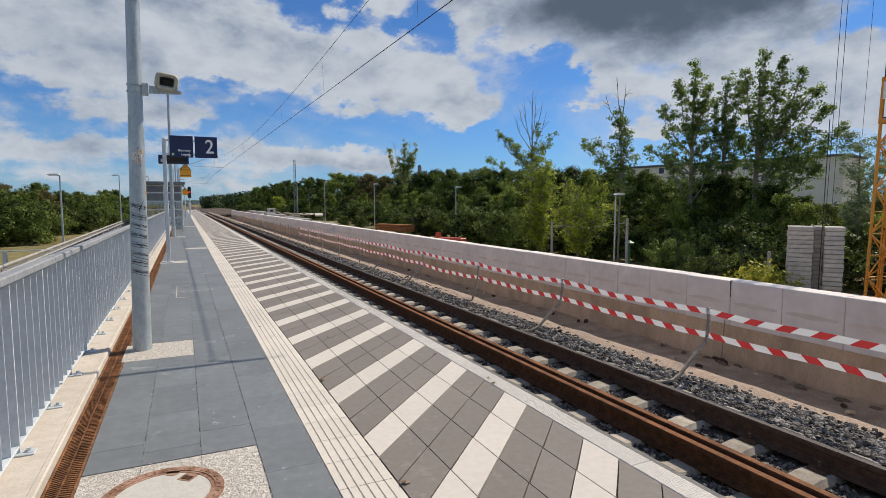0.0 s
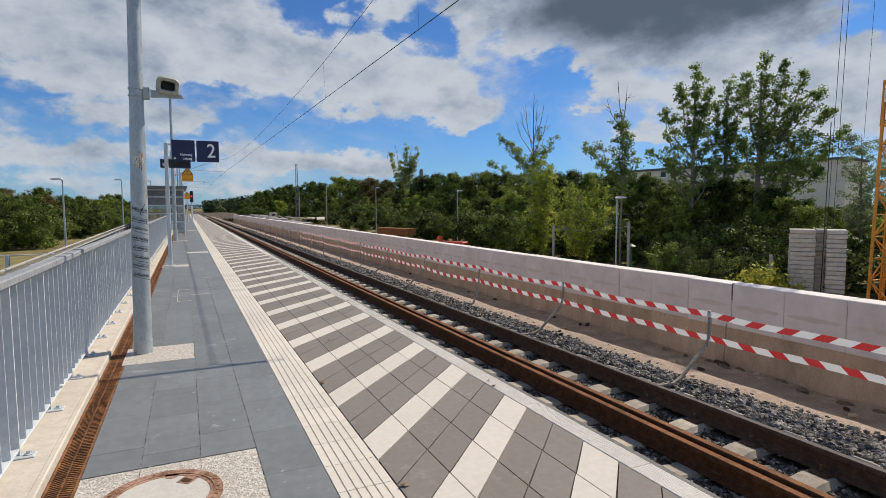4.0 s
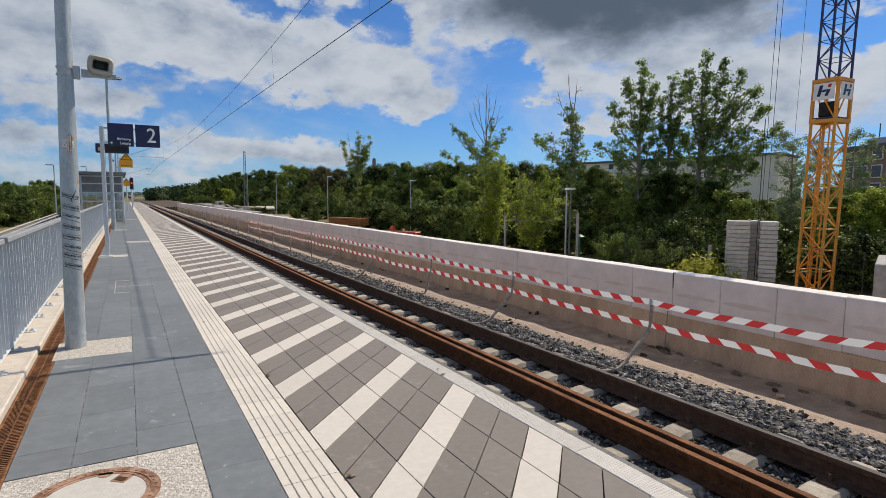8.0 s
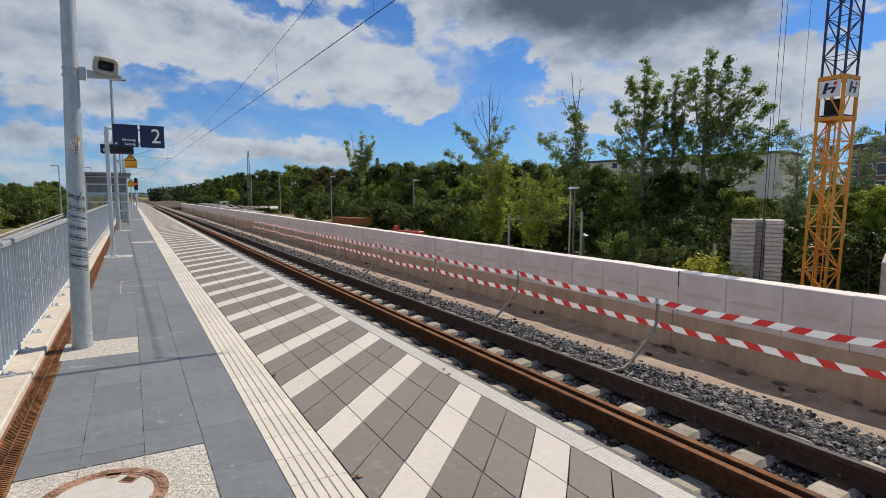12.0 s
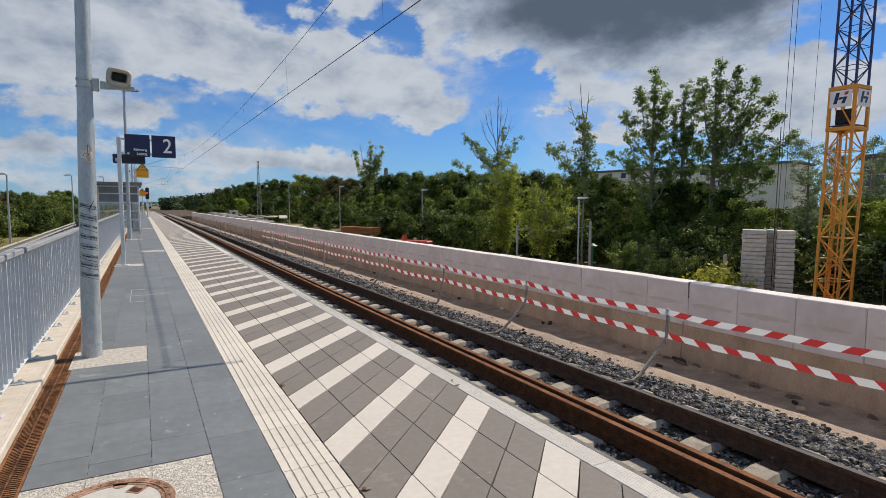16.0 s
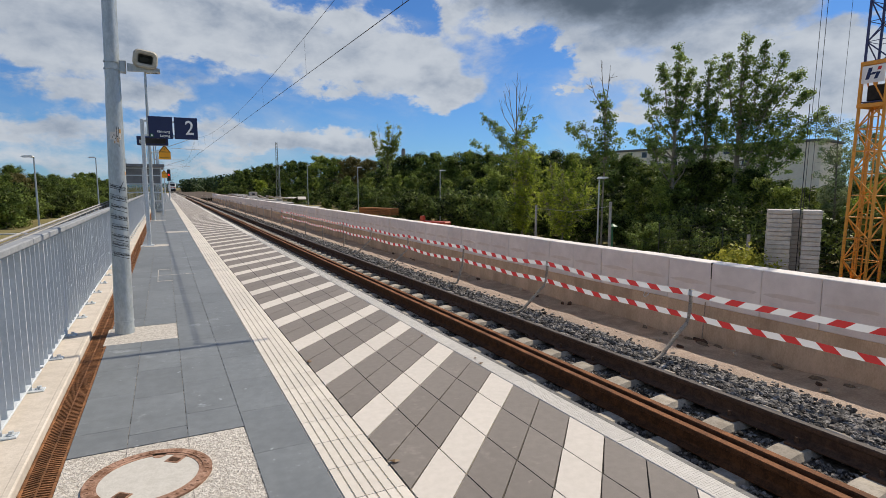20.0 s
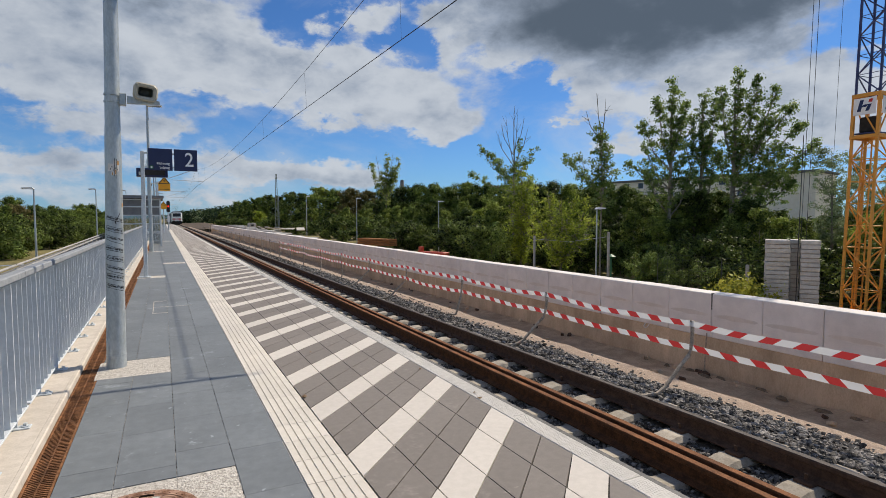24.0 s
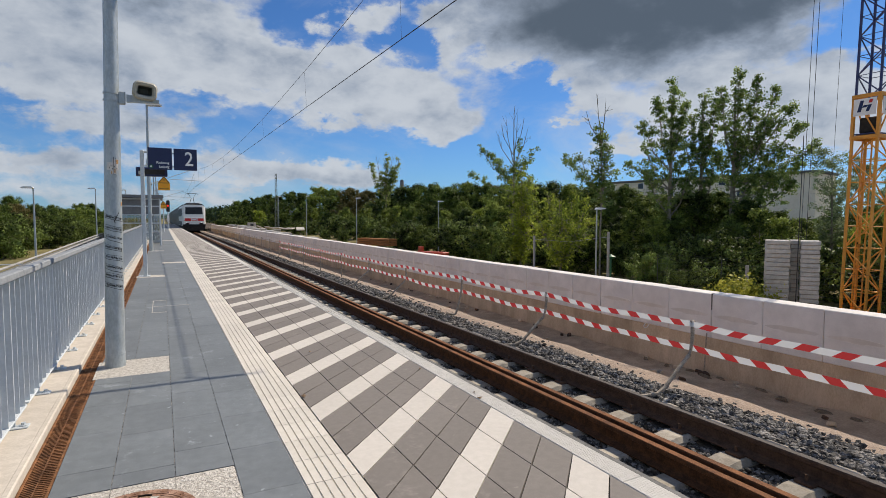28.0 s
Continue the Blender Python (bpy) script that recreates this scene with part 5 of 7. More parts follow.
def platform_far():
    lamp_mast(-0.47, 25.9, 6.05, "platform_lamp", "tall slim galvanised platform lamp with a flat head", 0.55, 0.085, 0.045, arm_dir=1)
    warning_sign(25.75, 0.08, 2.55, 0.225)
    part("sign_arm", Mesher().box(-0.42, 0.12, 25.78, 25.82, 2.80, 2.84, 0.004), M["galv"], bpy.data.objects["warning_sign"]).matrix_basis = pose(-0.08, -25.75, -2.53)
    # shelter
    s = thing("platform_shelter", "glass and grey steel waiting shelter with a flat dark roof", "shelter", pose(-0.42, 31.0, 0))
    part("roof", Mesher().box(-1.72, 0.45, -0.3, 5.2, 2.40, 2.50, 0.02), M["train_grey"], s, "flat dark roof")
    part("top_panel", Mesher().box(-1.38, 0.28, -0.03, -0.014, 2.0, 2.33, 0.003), M["train_grey"], s, "dark grey top panel")
    part("upper_panel", Mesher().box(-1.38, 0.28, -0.03, -0.014, 1.56, 1.95, 0.003), M["train_grey"], s, "dark grey upper panel")
    part("roof_edge", Mesher().box(-1.75, 0.48, -0.33, -0.305, 2.39, 2.53, 0.004), M["train_grey"], s)
    for x in (-1.4, -0.5, 0.3):
        for y in (0.0, 2.4, 4.8):
            part("post", Mesher().box(x - 0.035, x + 0.035, y - 0.035, y + 0.035, 0, 2.36, 0.006), M["galv_dull"], s)
    for z in (0.68, 1.10, 1.52, 1.94, 2.30):
        part("cross_rail", Mesher().box(-1.4, 0.3, -0.06, 0.0, z, z + 0.055, 0.004), M["galv"], s)
    for z in (0.28, 0.74, 1.16):
        g = part("pane", Mesher().box(-1.36, 0.26, -0.012, -0.004, z, z + 0.35), M["glass"], s)
        g.visible_shadow = False
    part("back_wall", Mesher().box(-1.46, -1.42, 0, 4.8, 0.3, 2.34), M["plaster_grey"], s)
    part("rail_side", Mesher().box(0.28, 0.32, 0.05, 4.75, 1.0, 1.05, 0.004), M["galv_dull"], s)
    b = thing("timetable_case", "grey steel timetable case standing on the platform", "display case", pose(-0.22, 34.0, 0))
    part("case", Mesher().box(-0.32, 0.14, -0.08, 0.08, 0.05, 1.5, 0.015), M["galv_dull"], b)
    part("foot", Mesher().box(-0.25, 0.08, -0.05, 0.05, 0, 0.06), M["galv_dull"], b)
    # further poles, signs and a signal
    for y, h in ((44, 6.0), (62, 6.0), (80, 6.0), (98, 6.0), (116, 6.0)):
        lamp_mast(-0.5, y, h, "platform_lamp", "tall slim galvanised platform lamp with a flat head", 0.8, 0.07, 0.04)
    for y, xx in ((38.0, -0.3), (52.0, -0.35)):
        q = thing("platform_post", "galvanised steel post on the platform", "post", pose(xx, y, 0), "slim posts on the platform")
        part("post", Mesher().box(-0.05, 0.05, -0.05, 0.05, 0, 3.3, 0.006), M["galv"], q)
        part("cap", Mesher().box(-0.055, 0.055, -0.055, 0.055, 3.3, 3.315, 0.004), M["galv"], q)
    warning_sign(57.0, 0.10, 2.25, 0.27)
    w = bpy.data.objects["warning_sign.001"]
    part("stand", Mesher().tube([(0, 0.06, -2.2), (0, 0.06, 0.6)], 0.05, 8), M["galv"], w)
    g = thing("railway_signal", "dark railway light signal showing red beside the platform", "signal", pose(0.62, 72.0, -0.25))
    part("mast", Mesher().tube([(0, 0, 0), (0, 0, 3.6)], 0.07, 8), M["galv"], g)
    part("backplate", Mesher().prism([(-0.19, 2.35), (0.19, 2.35), (0.19, 3.55), (0.11, 3.7), (-0.11, 3.7), (-0.19, 3.55)], "y", -0.1, -0.05), M["black"], g)
    part("red_lens", Mesher().tube([(0, -0.11, 3.05), (0, -0.14, 3.05)], 0.1, 14), M["lamp_red"], g, "glowing red lens")
    part("mast_plate", Mesher().box(-0.12, 0.12, -0.09, -0.07, 1.2, 1.9, 0.004), M["white"], g)


# ---- overhead line ----
def overhead():
    masts = [6.42, 67.0, 122.0, 180.0, 240.0, 300.0, 360.0]
    for i, y in enumerate(masts):
        mx = -2.0 if i == 0 else -1.52
        m = thing("catenary_mast", "galvanised lattice mast carrying the overhead line arm", "mast", pose(mx, y, -0.9), "masts of the overhead line")
        for dx in (-0.16, 0.16):
            for dy in (-0.12, 0.12):
                part("chord", Mesher().box(dx - 0.03, dx + 0.03, dy - 0.03, dy + 0.03, 0, 8.6), M["galv_dull"], m)
        lac = Mesher()
        for k in range(17):
            z = 0.2 + k * 0.5
            s = 1 if k % 2 else -1
            for dy in (-0.12, 0.12):
                lac.tube([(-0.16 * s, dy, z), (0.16 * s, dy, z + 0.5)], 0.012, 4, False)
        part("lacing", lac, M["galv_dull"], m)
        st = -0.35 if i % 2 else 0.5
        reach = 1.1 if i == 0 else 0.75
        a = thing("cantilever_arm", "steel tube cantilever arm with brown insulators over the track", "cantilever", pose(mx, y, 0), "cantilevers of the overhead line")
        tx = TRACK_X - mx
        part("stay_tube", Mesher().tube([(0.1, 0, 6.75), (0.7, 0, 6.75), (tx + st, 0, 6.8)], 0.028, 8), M["galv_dull"], a)
        part("strut_tube", Mesher().tube([(0.1, 0, 5.0), (0.7, 0, 5.15), (tx + st - 0.3, 0, 6.76)], 0.032, 8), M["galv_dull"], a)
        part("registration_tube", Mesher().tube([(2.4, 0, 5.62), (tx + st + reach, 0, 5.50)], 0.026, 8), M["galv_dull"], a)
        part("steady_arm", Mesher().tube([(tx + st + 0.72, 0, 5.50), (tx + st, 0, 4.98)], 0.014, 6), M["galv_dull"], a)
        for z in (6.75, 5.0):
            part("insulator", Mesher().tube([(0.25, 0, z), (0.35, 0, z), (0.45, 0, z), (0.6, 0, z)], [0.06, 0.085, 0.06, 0.085], 10), M["insul"], a)
    line = thing("overhead_line", "dark contact wire and messenger wire with droppers over the track", "cable")
    ys = [-54.0] + masts
    for i, (a, b) in enumerate(zip(ys[:-1], ys[1:])):
        sa, sb = (0.35 if (i - 1) % 2 else -0.3), (0.35 if i % 2 else -0.3)
        if i == 1:
            sa, sb = 0.52, -0.35
        if i == 2:
            sa = -0.35
        pc, pm_ = [], []
        n = 16
        for k in range(n + 1):
            u = k / n
            x = TRACK_X + sa + (sb - sa) * u
            y = a + (b - a) * u
            zm = 6.85 - 4 * 1.28 * u * (1 - u)
            pc.append((x, y, 4.95))
            pm_.append((x - 0.05, y, zm))
        part("contact_wire", Mesher().tube(pc, 0.0085, 6, False), M["wire"], line)
        part("messenger_wire", Mesher().tube(pm_, 0.0065, 6, False), M["wire"], line)
        for k in range(1, n, 1 if b - a < 40 else 1):
            if k % 2 == 1 and i < 3:
                part("dropper", Mesher().tube([pc[k], pm_[k]], 0.0028, 4, False), M["wire"], line)


# ---- lattice work ----
def lattice(thing_, w, z0, z1, step, r, rb, material, chord="corner_chord", brace="diagonal_brace"):
    """Four corner chords with diagonal and level braces, each a part of its own."""
    h = w / 2
    cm = Mesher().box(-r, r, -r, r, z0, z1, 0.008).mesh(chord)
    cm.materials.append(material)
    for sx in (-h, h):
        for sy in (-h, h):
            ob = new(chord, cm)
            ob.parent, ob.location = thing_, (sx, sy, 0)
    dm = [Mesher().tube([(-h, -h, 0), (h, -h, step)], rb, 5, False).mesh(brace), Mesher().tube([(h, -h, 0), (-h, -h, step)], rb, 5, False).mesh(brace)]
    lm = Mesher().tube([(-h, -h, 0), (h, -h, 0)], rb * 0.6, 5, False).mesh("level_brace")
    for me in (*dm, lm):
        me.materials.append(material)
    n = int(round((z1 - z0) / step))
    for i in range(n):
        for k in range(4):
            for me, nm in ((dm[(i + k) % 2], brace), (lm, "level_brace")):
                ob = new(nm, me)
                ob.parent = thing_
                ob.matrix_basis = pose(0, 0, z0 + i * step, 0, 0, 90 * k)


def crane():
    ca, d = radians(64.95), 24.0
    c = thing("tower_crane", "orange-yellow lattice tower crane mast with a dark blue upper section", "crane", pose(d * math.sin(ca), d * math.cos(ca), -2.15, 1.05, 0.5, -4))
    lattice(c, 0.79, 0.2, 6.3, 6.1 / 8, 0.040, 0.026, M["crane_y"])
    part("base_frame", Mesher().box(-0.53, 0.53, -0.53, 0.53, 0.0, 0.22, 0.02), M["crane_y"], c)
    lattice(c, 0.80, 6.3, 7.73, 1.43, 0.050, 0.026, M["crane_y"])
    for z in (6.3, 7.70):
        f = Mesher()
        for s in (-0.415, 0.415):
            f.box(-0.455, 0.455, s - 0.04, s + 0.04, z - 0.065, z + 0.065, 0.01)
            f.box(s - 0.04, s + 0.04, -0.375, 0.375, z - 0.065, z + 0.065, 0.01)
        part("collar_frame", f, M["crane_y"], c)
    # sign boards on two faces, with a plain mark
    for rot in (0, -90):
        m = Matrix.Rotation(radians(rot), 4, "Z")
        bd = part("board", Mesher().box(-0.36, 0.34, -0.485, -0.465, 7.03, 7.60, 0.003, m), M["white"], c, "white sign board")
        mk = Mesher()
        for x0, x1, z0, z1 in ((-0.24, -0.12, 7.15, 7.53), (0.02, 0.13, 7.15, 7.37), (-0.12, 0.04, 7.29, 7.37)):
            mk.add([m @ Vector(q) for q in ((x0, -0.488, z0), (x1, -0.488, z0), (x1 + 0.08, -0.488, z1), (x0 + 0.08, -0.488, z1))], [(0, 1, 2, 3)])
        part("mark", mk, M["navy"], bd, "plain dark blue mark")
        part("mark_dot", Mesher().add([m @ Vector(q) for q in ((0.10, -0.488, 7.43), (0.21, -0.488, 7.43), (0.24, -0.488, 7.54), (0.13, -0.488, 7.54))], [(0, 1, 2, 3)]), M["tape_red"], bd)
    for k in range(16):
        part("ladder_rung", Mesher().tube([(0.05, 0.30, 0.4 + k * 0.37), (0.05, 0.0, 0.4 + k * 0.37)], 0.012, 5), M["crane_y"], c)
    for y in (0.0, 0.30):
        part("ladder_stile", Mesher().box(0.03, 0.07, y - 0.02, y + 0.02, 0.2, 6.2, 0.004), M["crane_y"], c)
    part("work_floor", Mesher().box(-0.37, 0.37, -0.37, 0.37, 6.40, 6.44, 0.004), M["crane_b"], c, "dark grating floor inside the collar")
    part("drive_unit", Mesher().box(-0.30, 0.02, -0.28, 0.26, 6.45, 6.98, 0.04), M["train_dark"], c, "dark drive unit inside the collar")
    part("drive_unit", Mesher().tube([(0.12, 0.05, 6.62), (0.34, 0.1, 6.92)], 0.10, 12), M["train_dark"], c)
    lattice(c, 0.74, 7.77, 19.65, 11.88 / 18, 0.034, 0.022, M["crane_b"], "blue_chord", "blue_brace")
    # hanging hoist ropes
    for azd, x2 in ((60.55, 0.0), (60.95, 0.0), (62.7, -0.55)):
        h = thing("hoist_rope", "thin dark steel rope hanging from the crane jib", "rope", group="ropes of the crane")
        dd = 23.0 if x2 == 0.0 else 34.0
        px, py = dd * math.sin(radians(azd)), dd * math.cos(radians(azd))
        part("rope", Mesher().tube([(px, py, -1.6 if x2 == 0.0 else 1.9), (px + 0.35, py - 0.2, 20.0)], 0.009, 5), M["wire"], h)


def block_stack():
    for azd, n, w, d in ((58.88, 20, 0.67, 20.6), (60.22, 20, 0.25, 21.05), (61.34, 20, 0.50, 20.6)):
        s = thing("block_stack", "tall stack of pale precast concrete blocks with dark gaps", "block stack", pose(d * math.sin(radians(azd)), d * math.cos(radians(azd)), -2.12, 0, 0, -59 + (3 if azd < 60 else 0)), "stacks of concrete blocks")
        q = random.Random(int(azd))
        kinds = []
        for k in range(3):
            mb = Mesher().box(-w / 2, w / 2, -0.45, 0.45, 0, 0.122, 0.014)
            mb.v = [(x + q.uniform(-0.006, 0.006), y + q.uniform(-0.006, 0.006), z + q.uniform(-0.004, 0.004)) for x, y, z in mb.v]
            kinds.append(mb.mesh("block"))
            kinds[-1].materials.append(M["block"])
        sp = Mesher().box(-w * 0.44, w * 0.44, -0.41, 0.41, 0, 0.03).mesh("spacer")
        sp.materials.append(M["bar"])
        for k in range(n):
            ob = new("block", kinds[k % 3])
            ob.parent = s
            ob.matrix_basis = pose(q.uniform(-0.012, 0.012), q.uniform(-0.02, 0.02), 0.04 + k * 0.1385, 0, 0, q.uniform(-1, 1))
            o2 = new("spacer", sp)
            o2.parent, o2.location = s, (0, 0, k * 0.1385 + 0.018)
    st = thing("hoist_chain", "dark lifting chain in front of the block stacks", "chain", pose(20.0 * math.sin(radians(60.4)), 20.0 * math.cos(radians(60.4)), -2.1))
    part("chain", Mesher().tube([(0, 0, 0), (0.05, 0, 2.9), (0.12, 0, 6)], 0.012, 6), M["wire"], st)


def wire_fence():
    f = thing("wire_fence", "dark green wire mesh fence before the bushes", "fence")
    wm = Mesher().tube([(18.9, 7.5, 0), (18.9, 16.5, 0)], 0.0032, 4, False).mesh("wire")
    wm.materials.append(M["horn"])
    for k in range(10):
        ob = new("wire", wm)
        ob.parent, ob.location = f, (0, 0, -1.95 + 0.2 * k)
    pm = Mesher().box(18.89, 18.91, -0.012, 0.012, -2.2, -0.15, 0.002).mesh("post")
    pm.materials.append(M["horn"])
    um = Mesher().tube([(18.9, 0, -1.95), (18.9, 0, -0.15)], 0.0026, 4, False).mesh("upright_wire")
    um.materials.append(M["horn"])
    for k in range(4):
        ob = new("post", pm)
        ob.parent, ob.location = f, (0, 7.5 + 3.0 * k, 0)
    for k in range(59):
        ob = new("upright_wire", um)
        ob.parent, ob.location = f, (0, 7.6 + 0.15 * k, 0)


wire_fence()
railing()
far_handrail()
speaker_pole()
sign_post()
platform_far()
overhead()
crane()
block_stack()


# ---- vegetation ----
def leaf_cloud(r, centres, sig, n, size):
    """n small leaves scattered round the given clump centres."""
    o = r.normal(0, 1, (n, 3))
    o[:, 2] *= 0.75
    c = centres[r.integers(0, len(centres), n)] + o * sig
    nrm = o / np.linalg.norm(o, axis=1)[:, None] * 1.1 + r.normal(0, 0.5, (n, 3)) + np.array([0, 0, 0.3])
    nrm /= np.linalg.norm(nrm, axis=1)[:, None]
    u = np.cross(nrm, r.normal(0, 1, (n, 3)))
    u /= np.linalg.norm(u, axis=1)[:, None]
    v = np.cross(nrm, u)
    s = (size * r.uniform(0.55, 1.25, n))[:, None]
    return np.stack([c - u * s * 0.6, c - v * s * 0.42, c + u * s * 0.6, c + v * s * 0.42], 1)


def leaf_tufts(r, centres, radius, n, size):
    """n small leaves in rounded tufts about the given centres, mostly on the outside of each tuft and facing out."""
    k = r.integers(0, len(centres), n)
    R = (radius * r.uniform(0.6, 1.35, len(centres)))[k][:, None]
    o = r.normal(0, 1, (n, 3))
    o /= np.linalg.norm(o, axis=1)[:, None]
    c = centres[k] + o * R * (1.0 - 0.75 * r.random((n, 1)) ** 2.2) * np.array([1.0, 1.0, 0.78])
    nrm = o + r.normal(0, 0.42, (n, 3)) + np.array([0, 0, 0.35])
    nrm /= np.linalg.norm(nrm, axis=1)[:, None]
    u = np.cross(nrm, r.normal(0, 1, (n, 3)))
    u /= np.linalg.norm(u, axis=1)[:, None]
    v = np.cross(nrm, u)
    s = (size * r.uniform(0.55, 1.25, n))[:, None]
    return np.stack([c - u * s * 0.6, c - v * s * 0.42, c + u * s * 0.6, c + v * s * 0.42], 1)


def tree(name, label, seed, h, rad, base, limbs, leaves, leaf, leafmat, up=0.55, prof=None, sig=0.3, bare=0, trunk_r=0.12, lean=0.0, category="tree", tuft=0.0):
    r = np.random.default_rng(seed)
    t = thing(name, label, category)
    wood = Mesher()
    top = h * 0.96
    bend = r.normal(0, 0.03, (2,)) * h
    def stem(z):
        u = z / h
        return np.array([bend[0] * u * u + lean * u * h, bend[1] * u * u, z])
    zs = [-0.4, 0, h * 0.15, h * 0.35, h * 0.55, h * 0.75, top]
    wood.tube([tuple(stem(z)) for z in zs], [trunk_r * k for k in (1.3, 1.1, 0.95, 0.75, 0.55, 0.33, 0.08)], 8)
    cen = []
    prof = prof or (lambda u: math.sin(math.pi * min(1, max(0.0, u)) ** 0.8) ** 0.6)
    for k in range(limbs):
        u = (k + r.random()) / limbs
        z0 = base + (h * 0.93 - base) * u
        a = k * 2.4 + r.normal(0, 0.35)
        L = rad * (0.45 + 0.65 * r.random()) * max(0.18, prof(u))
        d = np.array([math.cos(a), math.sin(a), up + r.normal(0, 0.18)])
        d /= np.linalg.norm(d)
        p0 = stem(z0)
        p1, p2 = p0 + d * L * 0.5, p0 + d * L + np.array([0, 0, 0.12 * L])
        rr_ = trunk_r * 0.32 * (1.1 - u * 0.6)
        wood.tube([tuple(p0), tuple(p1), tuple(p2)], [rr_, rr_ * 0.6, rr_ * 0.2], 5, False)
        for q in np.linspace(0.3, 1.05, 4):
            cen.append(p0 + d * L * q + r.normal(0, 0.12 * L + 0.05, 3))
        for s in range(2):
            q0 = p0 + d * L * (0.4 + 0.3 * s)
            d2 = d + r.normal(0, 0.55, 3)
            d2 /= np.linalg.norm(d2)
            q1 = q0 + d2 * L * 0.42
            wood.tube([tuple(q0), tuple(q1)], [rr_ * 0.45, rr_ * 0.15], 4, False)
            cen.append(q1)
            cen.append((q0 + q1) / 2)
    for k in range(bare):
        a = k * 2.1
        p0 = stem(h * (0.78 + 0.18 * r.random()))
        L = h * r.uniform(0.12, 0.24)
        p1 = p0 + np.array([math.cos(a) * 0.3, math.sin(a) * 0.3, 0.95]) * L
        wood.tube([tuple(p0), tuple((p0 + p1) / 2 + r.normal(0, 0.05, 3)), tuple(p1)], [0.03, 0.02, 0.008], 4, False)
        wood.tube([tuple((p0 + p1) / 2), tuple((p0 + p1) / 2 + np.array([math.cos(a + 1), math.sin(a + 1), 1.2]) * L * 0.3)], [0.015, 0.006], 4, False)
    part("trunk", wood, M["bark"], t, smooth=True)
    cen = np.array(cen)
    if tuft:
        cen = cen[r.permutation(len(cen))[:int(len(cen) * 0.62)]]
        leaves_v = leaf_tufts(r, cen, tuft, leaves, leaf)
    else:
        leaves_v = leaf_cloud(r, cen, sig, leaves, leaf)
    part("crown", quads("crown", leaves_v), leafmat, t)
    return t


def polar(az, d):
    x, y = d * math.sin(radians(az)), d * math.cos(radians(az))
    return x, y, ground_z(x, y)


def place(t, az, d, s=1.0, turn=0.0, first=False):
    x, y, z = polar(az, d)
    m = Matrix.Translation((x, y, z - 0.05)) @ Matrix.Rotation(radians(turn), 4, "Z")
    if first:
        t.matrix_basis = m
        t.scale = (s, s, s)
        return t
    o = copy_thing(t, m)
    o.scale = (s, s, s)
    return o


def tall(az, d, el):
    """Height from the ground of something whose top shows at that elevation."""
    return 1.41 + d * math.tan(radians(el)) - polar(az, d)[2]


col_prof = lambda u: 0.5 + 0.5 * math.sin(math.pi * u)


def poplar(name, label, seed, az, d, stems, trunk_top, trunk_r, leaf, dens, bare=(), leafm="leaf_a", tuft=0.25, low=0.22):
    """A tree of rising stems, each bearing its own column of leaf clumps. stems: offset to the side, in depth, height of the tip,
    height where it leaves the trunk, width of its column; bare: leafless twig tips."""
    r = np.random.default_rng(seed)
    t = thing(name, label, "tree")
    x0, y0, zg = polar(az, d)
    t.matrix_basis = Matrix.Translation((x0, y0, zg - 0.05))
    right, deep = np.array([math.cos(radians(az)), -math.sin(radians(az)), 0]), np.array([math.sin(radians(az)), math.cos(radians(az)), 0])
    up = np.array([0, 0, 1.0])
    wood = Mesher()
    top = trunk_top - zg
    wood.tube([(0, 0, -0.4), (0, 0, top * 0.3), tuple(right * 0.06 + up * top * 0.7), tuple(up * top)], [trunk_r * 0.85, trunk_r * 0.68, trunk_r * 0.45, trunk_r * 0.12], 9)
    leaves = []
    for side, dep, zt, zs, wd in stems:
        p0 = up * (zs - zg)
        p3 = right * side + deep * dep + up * (zt - zg)
        p1 = p0 + (p3 - p0) * 0.35 + (right * side + deep * dep) * 0.22
        p2 = p0 + (p3 - p0) * 0.7 + (right * side + deep * dep) * 0.10
        wood.tube([tuple(p) for p in (p0, p1, p2, p3)], [trunk_r * 0.26, trunk_r * 0.20, trunk_r * 0.13, 0.010], 6, False)
        L = float(np.linalg.norm(p3 - p0))
        n_clump = max(5, int(L * wd * 24))
        cen = []
        for k in range(n_clump):
            u = r.uniform(low, 1.0)
            p = (1 - u) ** 2 * p0 + 2 * u * (1 - u) * p1 * 0.5 + 2 * u * (1 - u) * p2 * 0.5 + u ** 2 * p3
            w = wd * (0.35 + 0.75 * math.sin(math.pi * min(1, u * 0.85 + 0.1)))
            o = r.normal(0, 0.55, 3) * w
            c = p + o
            wood.tube([tuple(p), tuple(c)], [0.016, 0.006], 4, False)
            cen.append(c)
        leaves.append(leaf_tufts(r, np.array(cen), tuft, int(n_clump * dens * 1.4), leaf * 0.68))
    for side, dep, zt, zs in bare:
        p0, p3 = up * (zs - zg), right * side + deep * dep + up * (zt - zg)
        pm = (p0 + p3) / 2 + (right * side + deep * dep) * 0.18
        wood.tube([tuple(p0), tuple(pm), tuple(p3)], [0.035, 0.022, 0.006], 5, False)
        for k in range(4):
            q0 = pm + (p3 - pm) * r.uniform(0, 0.7)
            wood.tube([tuple(q0), tuple(q0 + (p3 - p0) * 0.18 + r.normal(0, 0.16, 3))], [0.014, 0.005], 4, False)
    part("trunk", wood, M["bark"], t, smooth=True)
    part("crown", quads("crown", np.concatenate(leaves)), M[leafm], t)
    return t


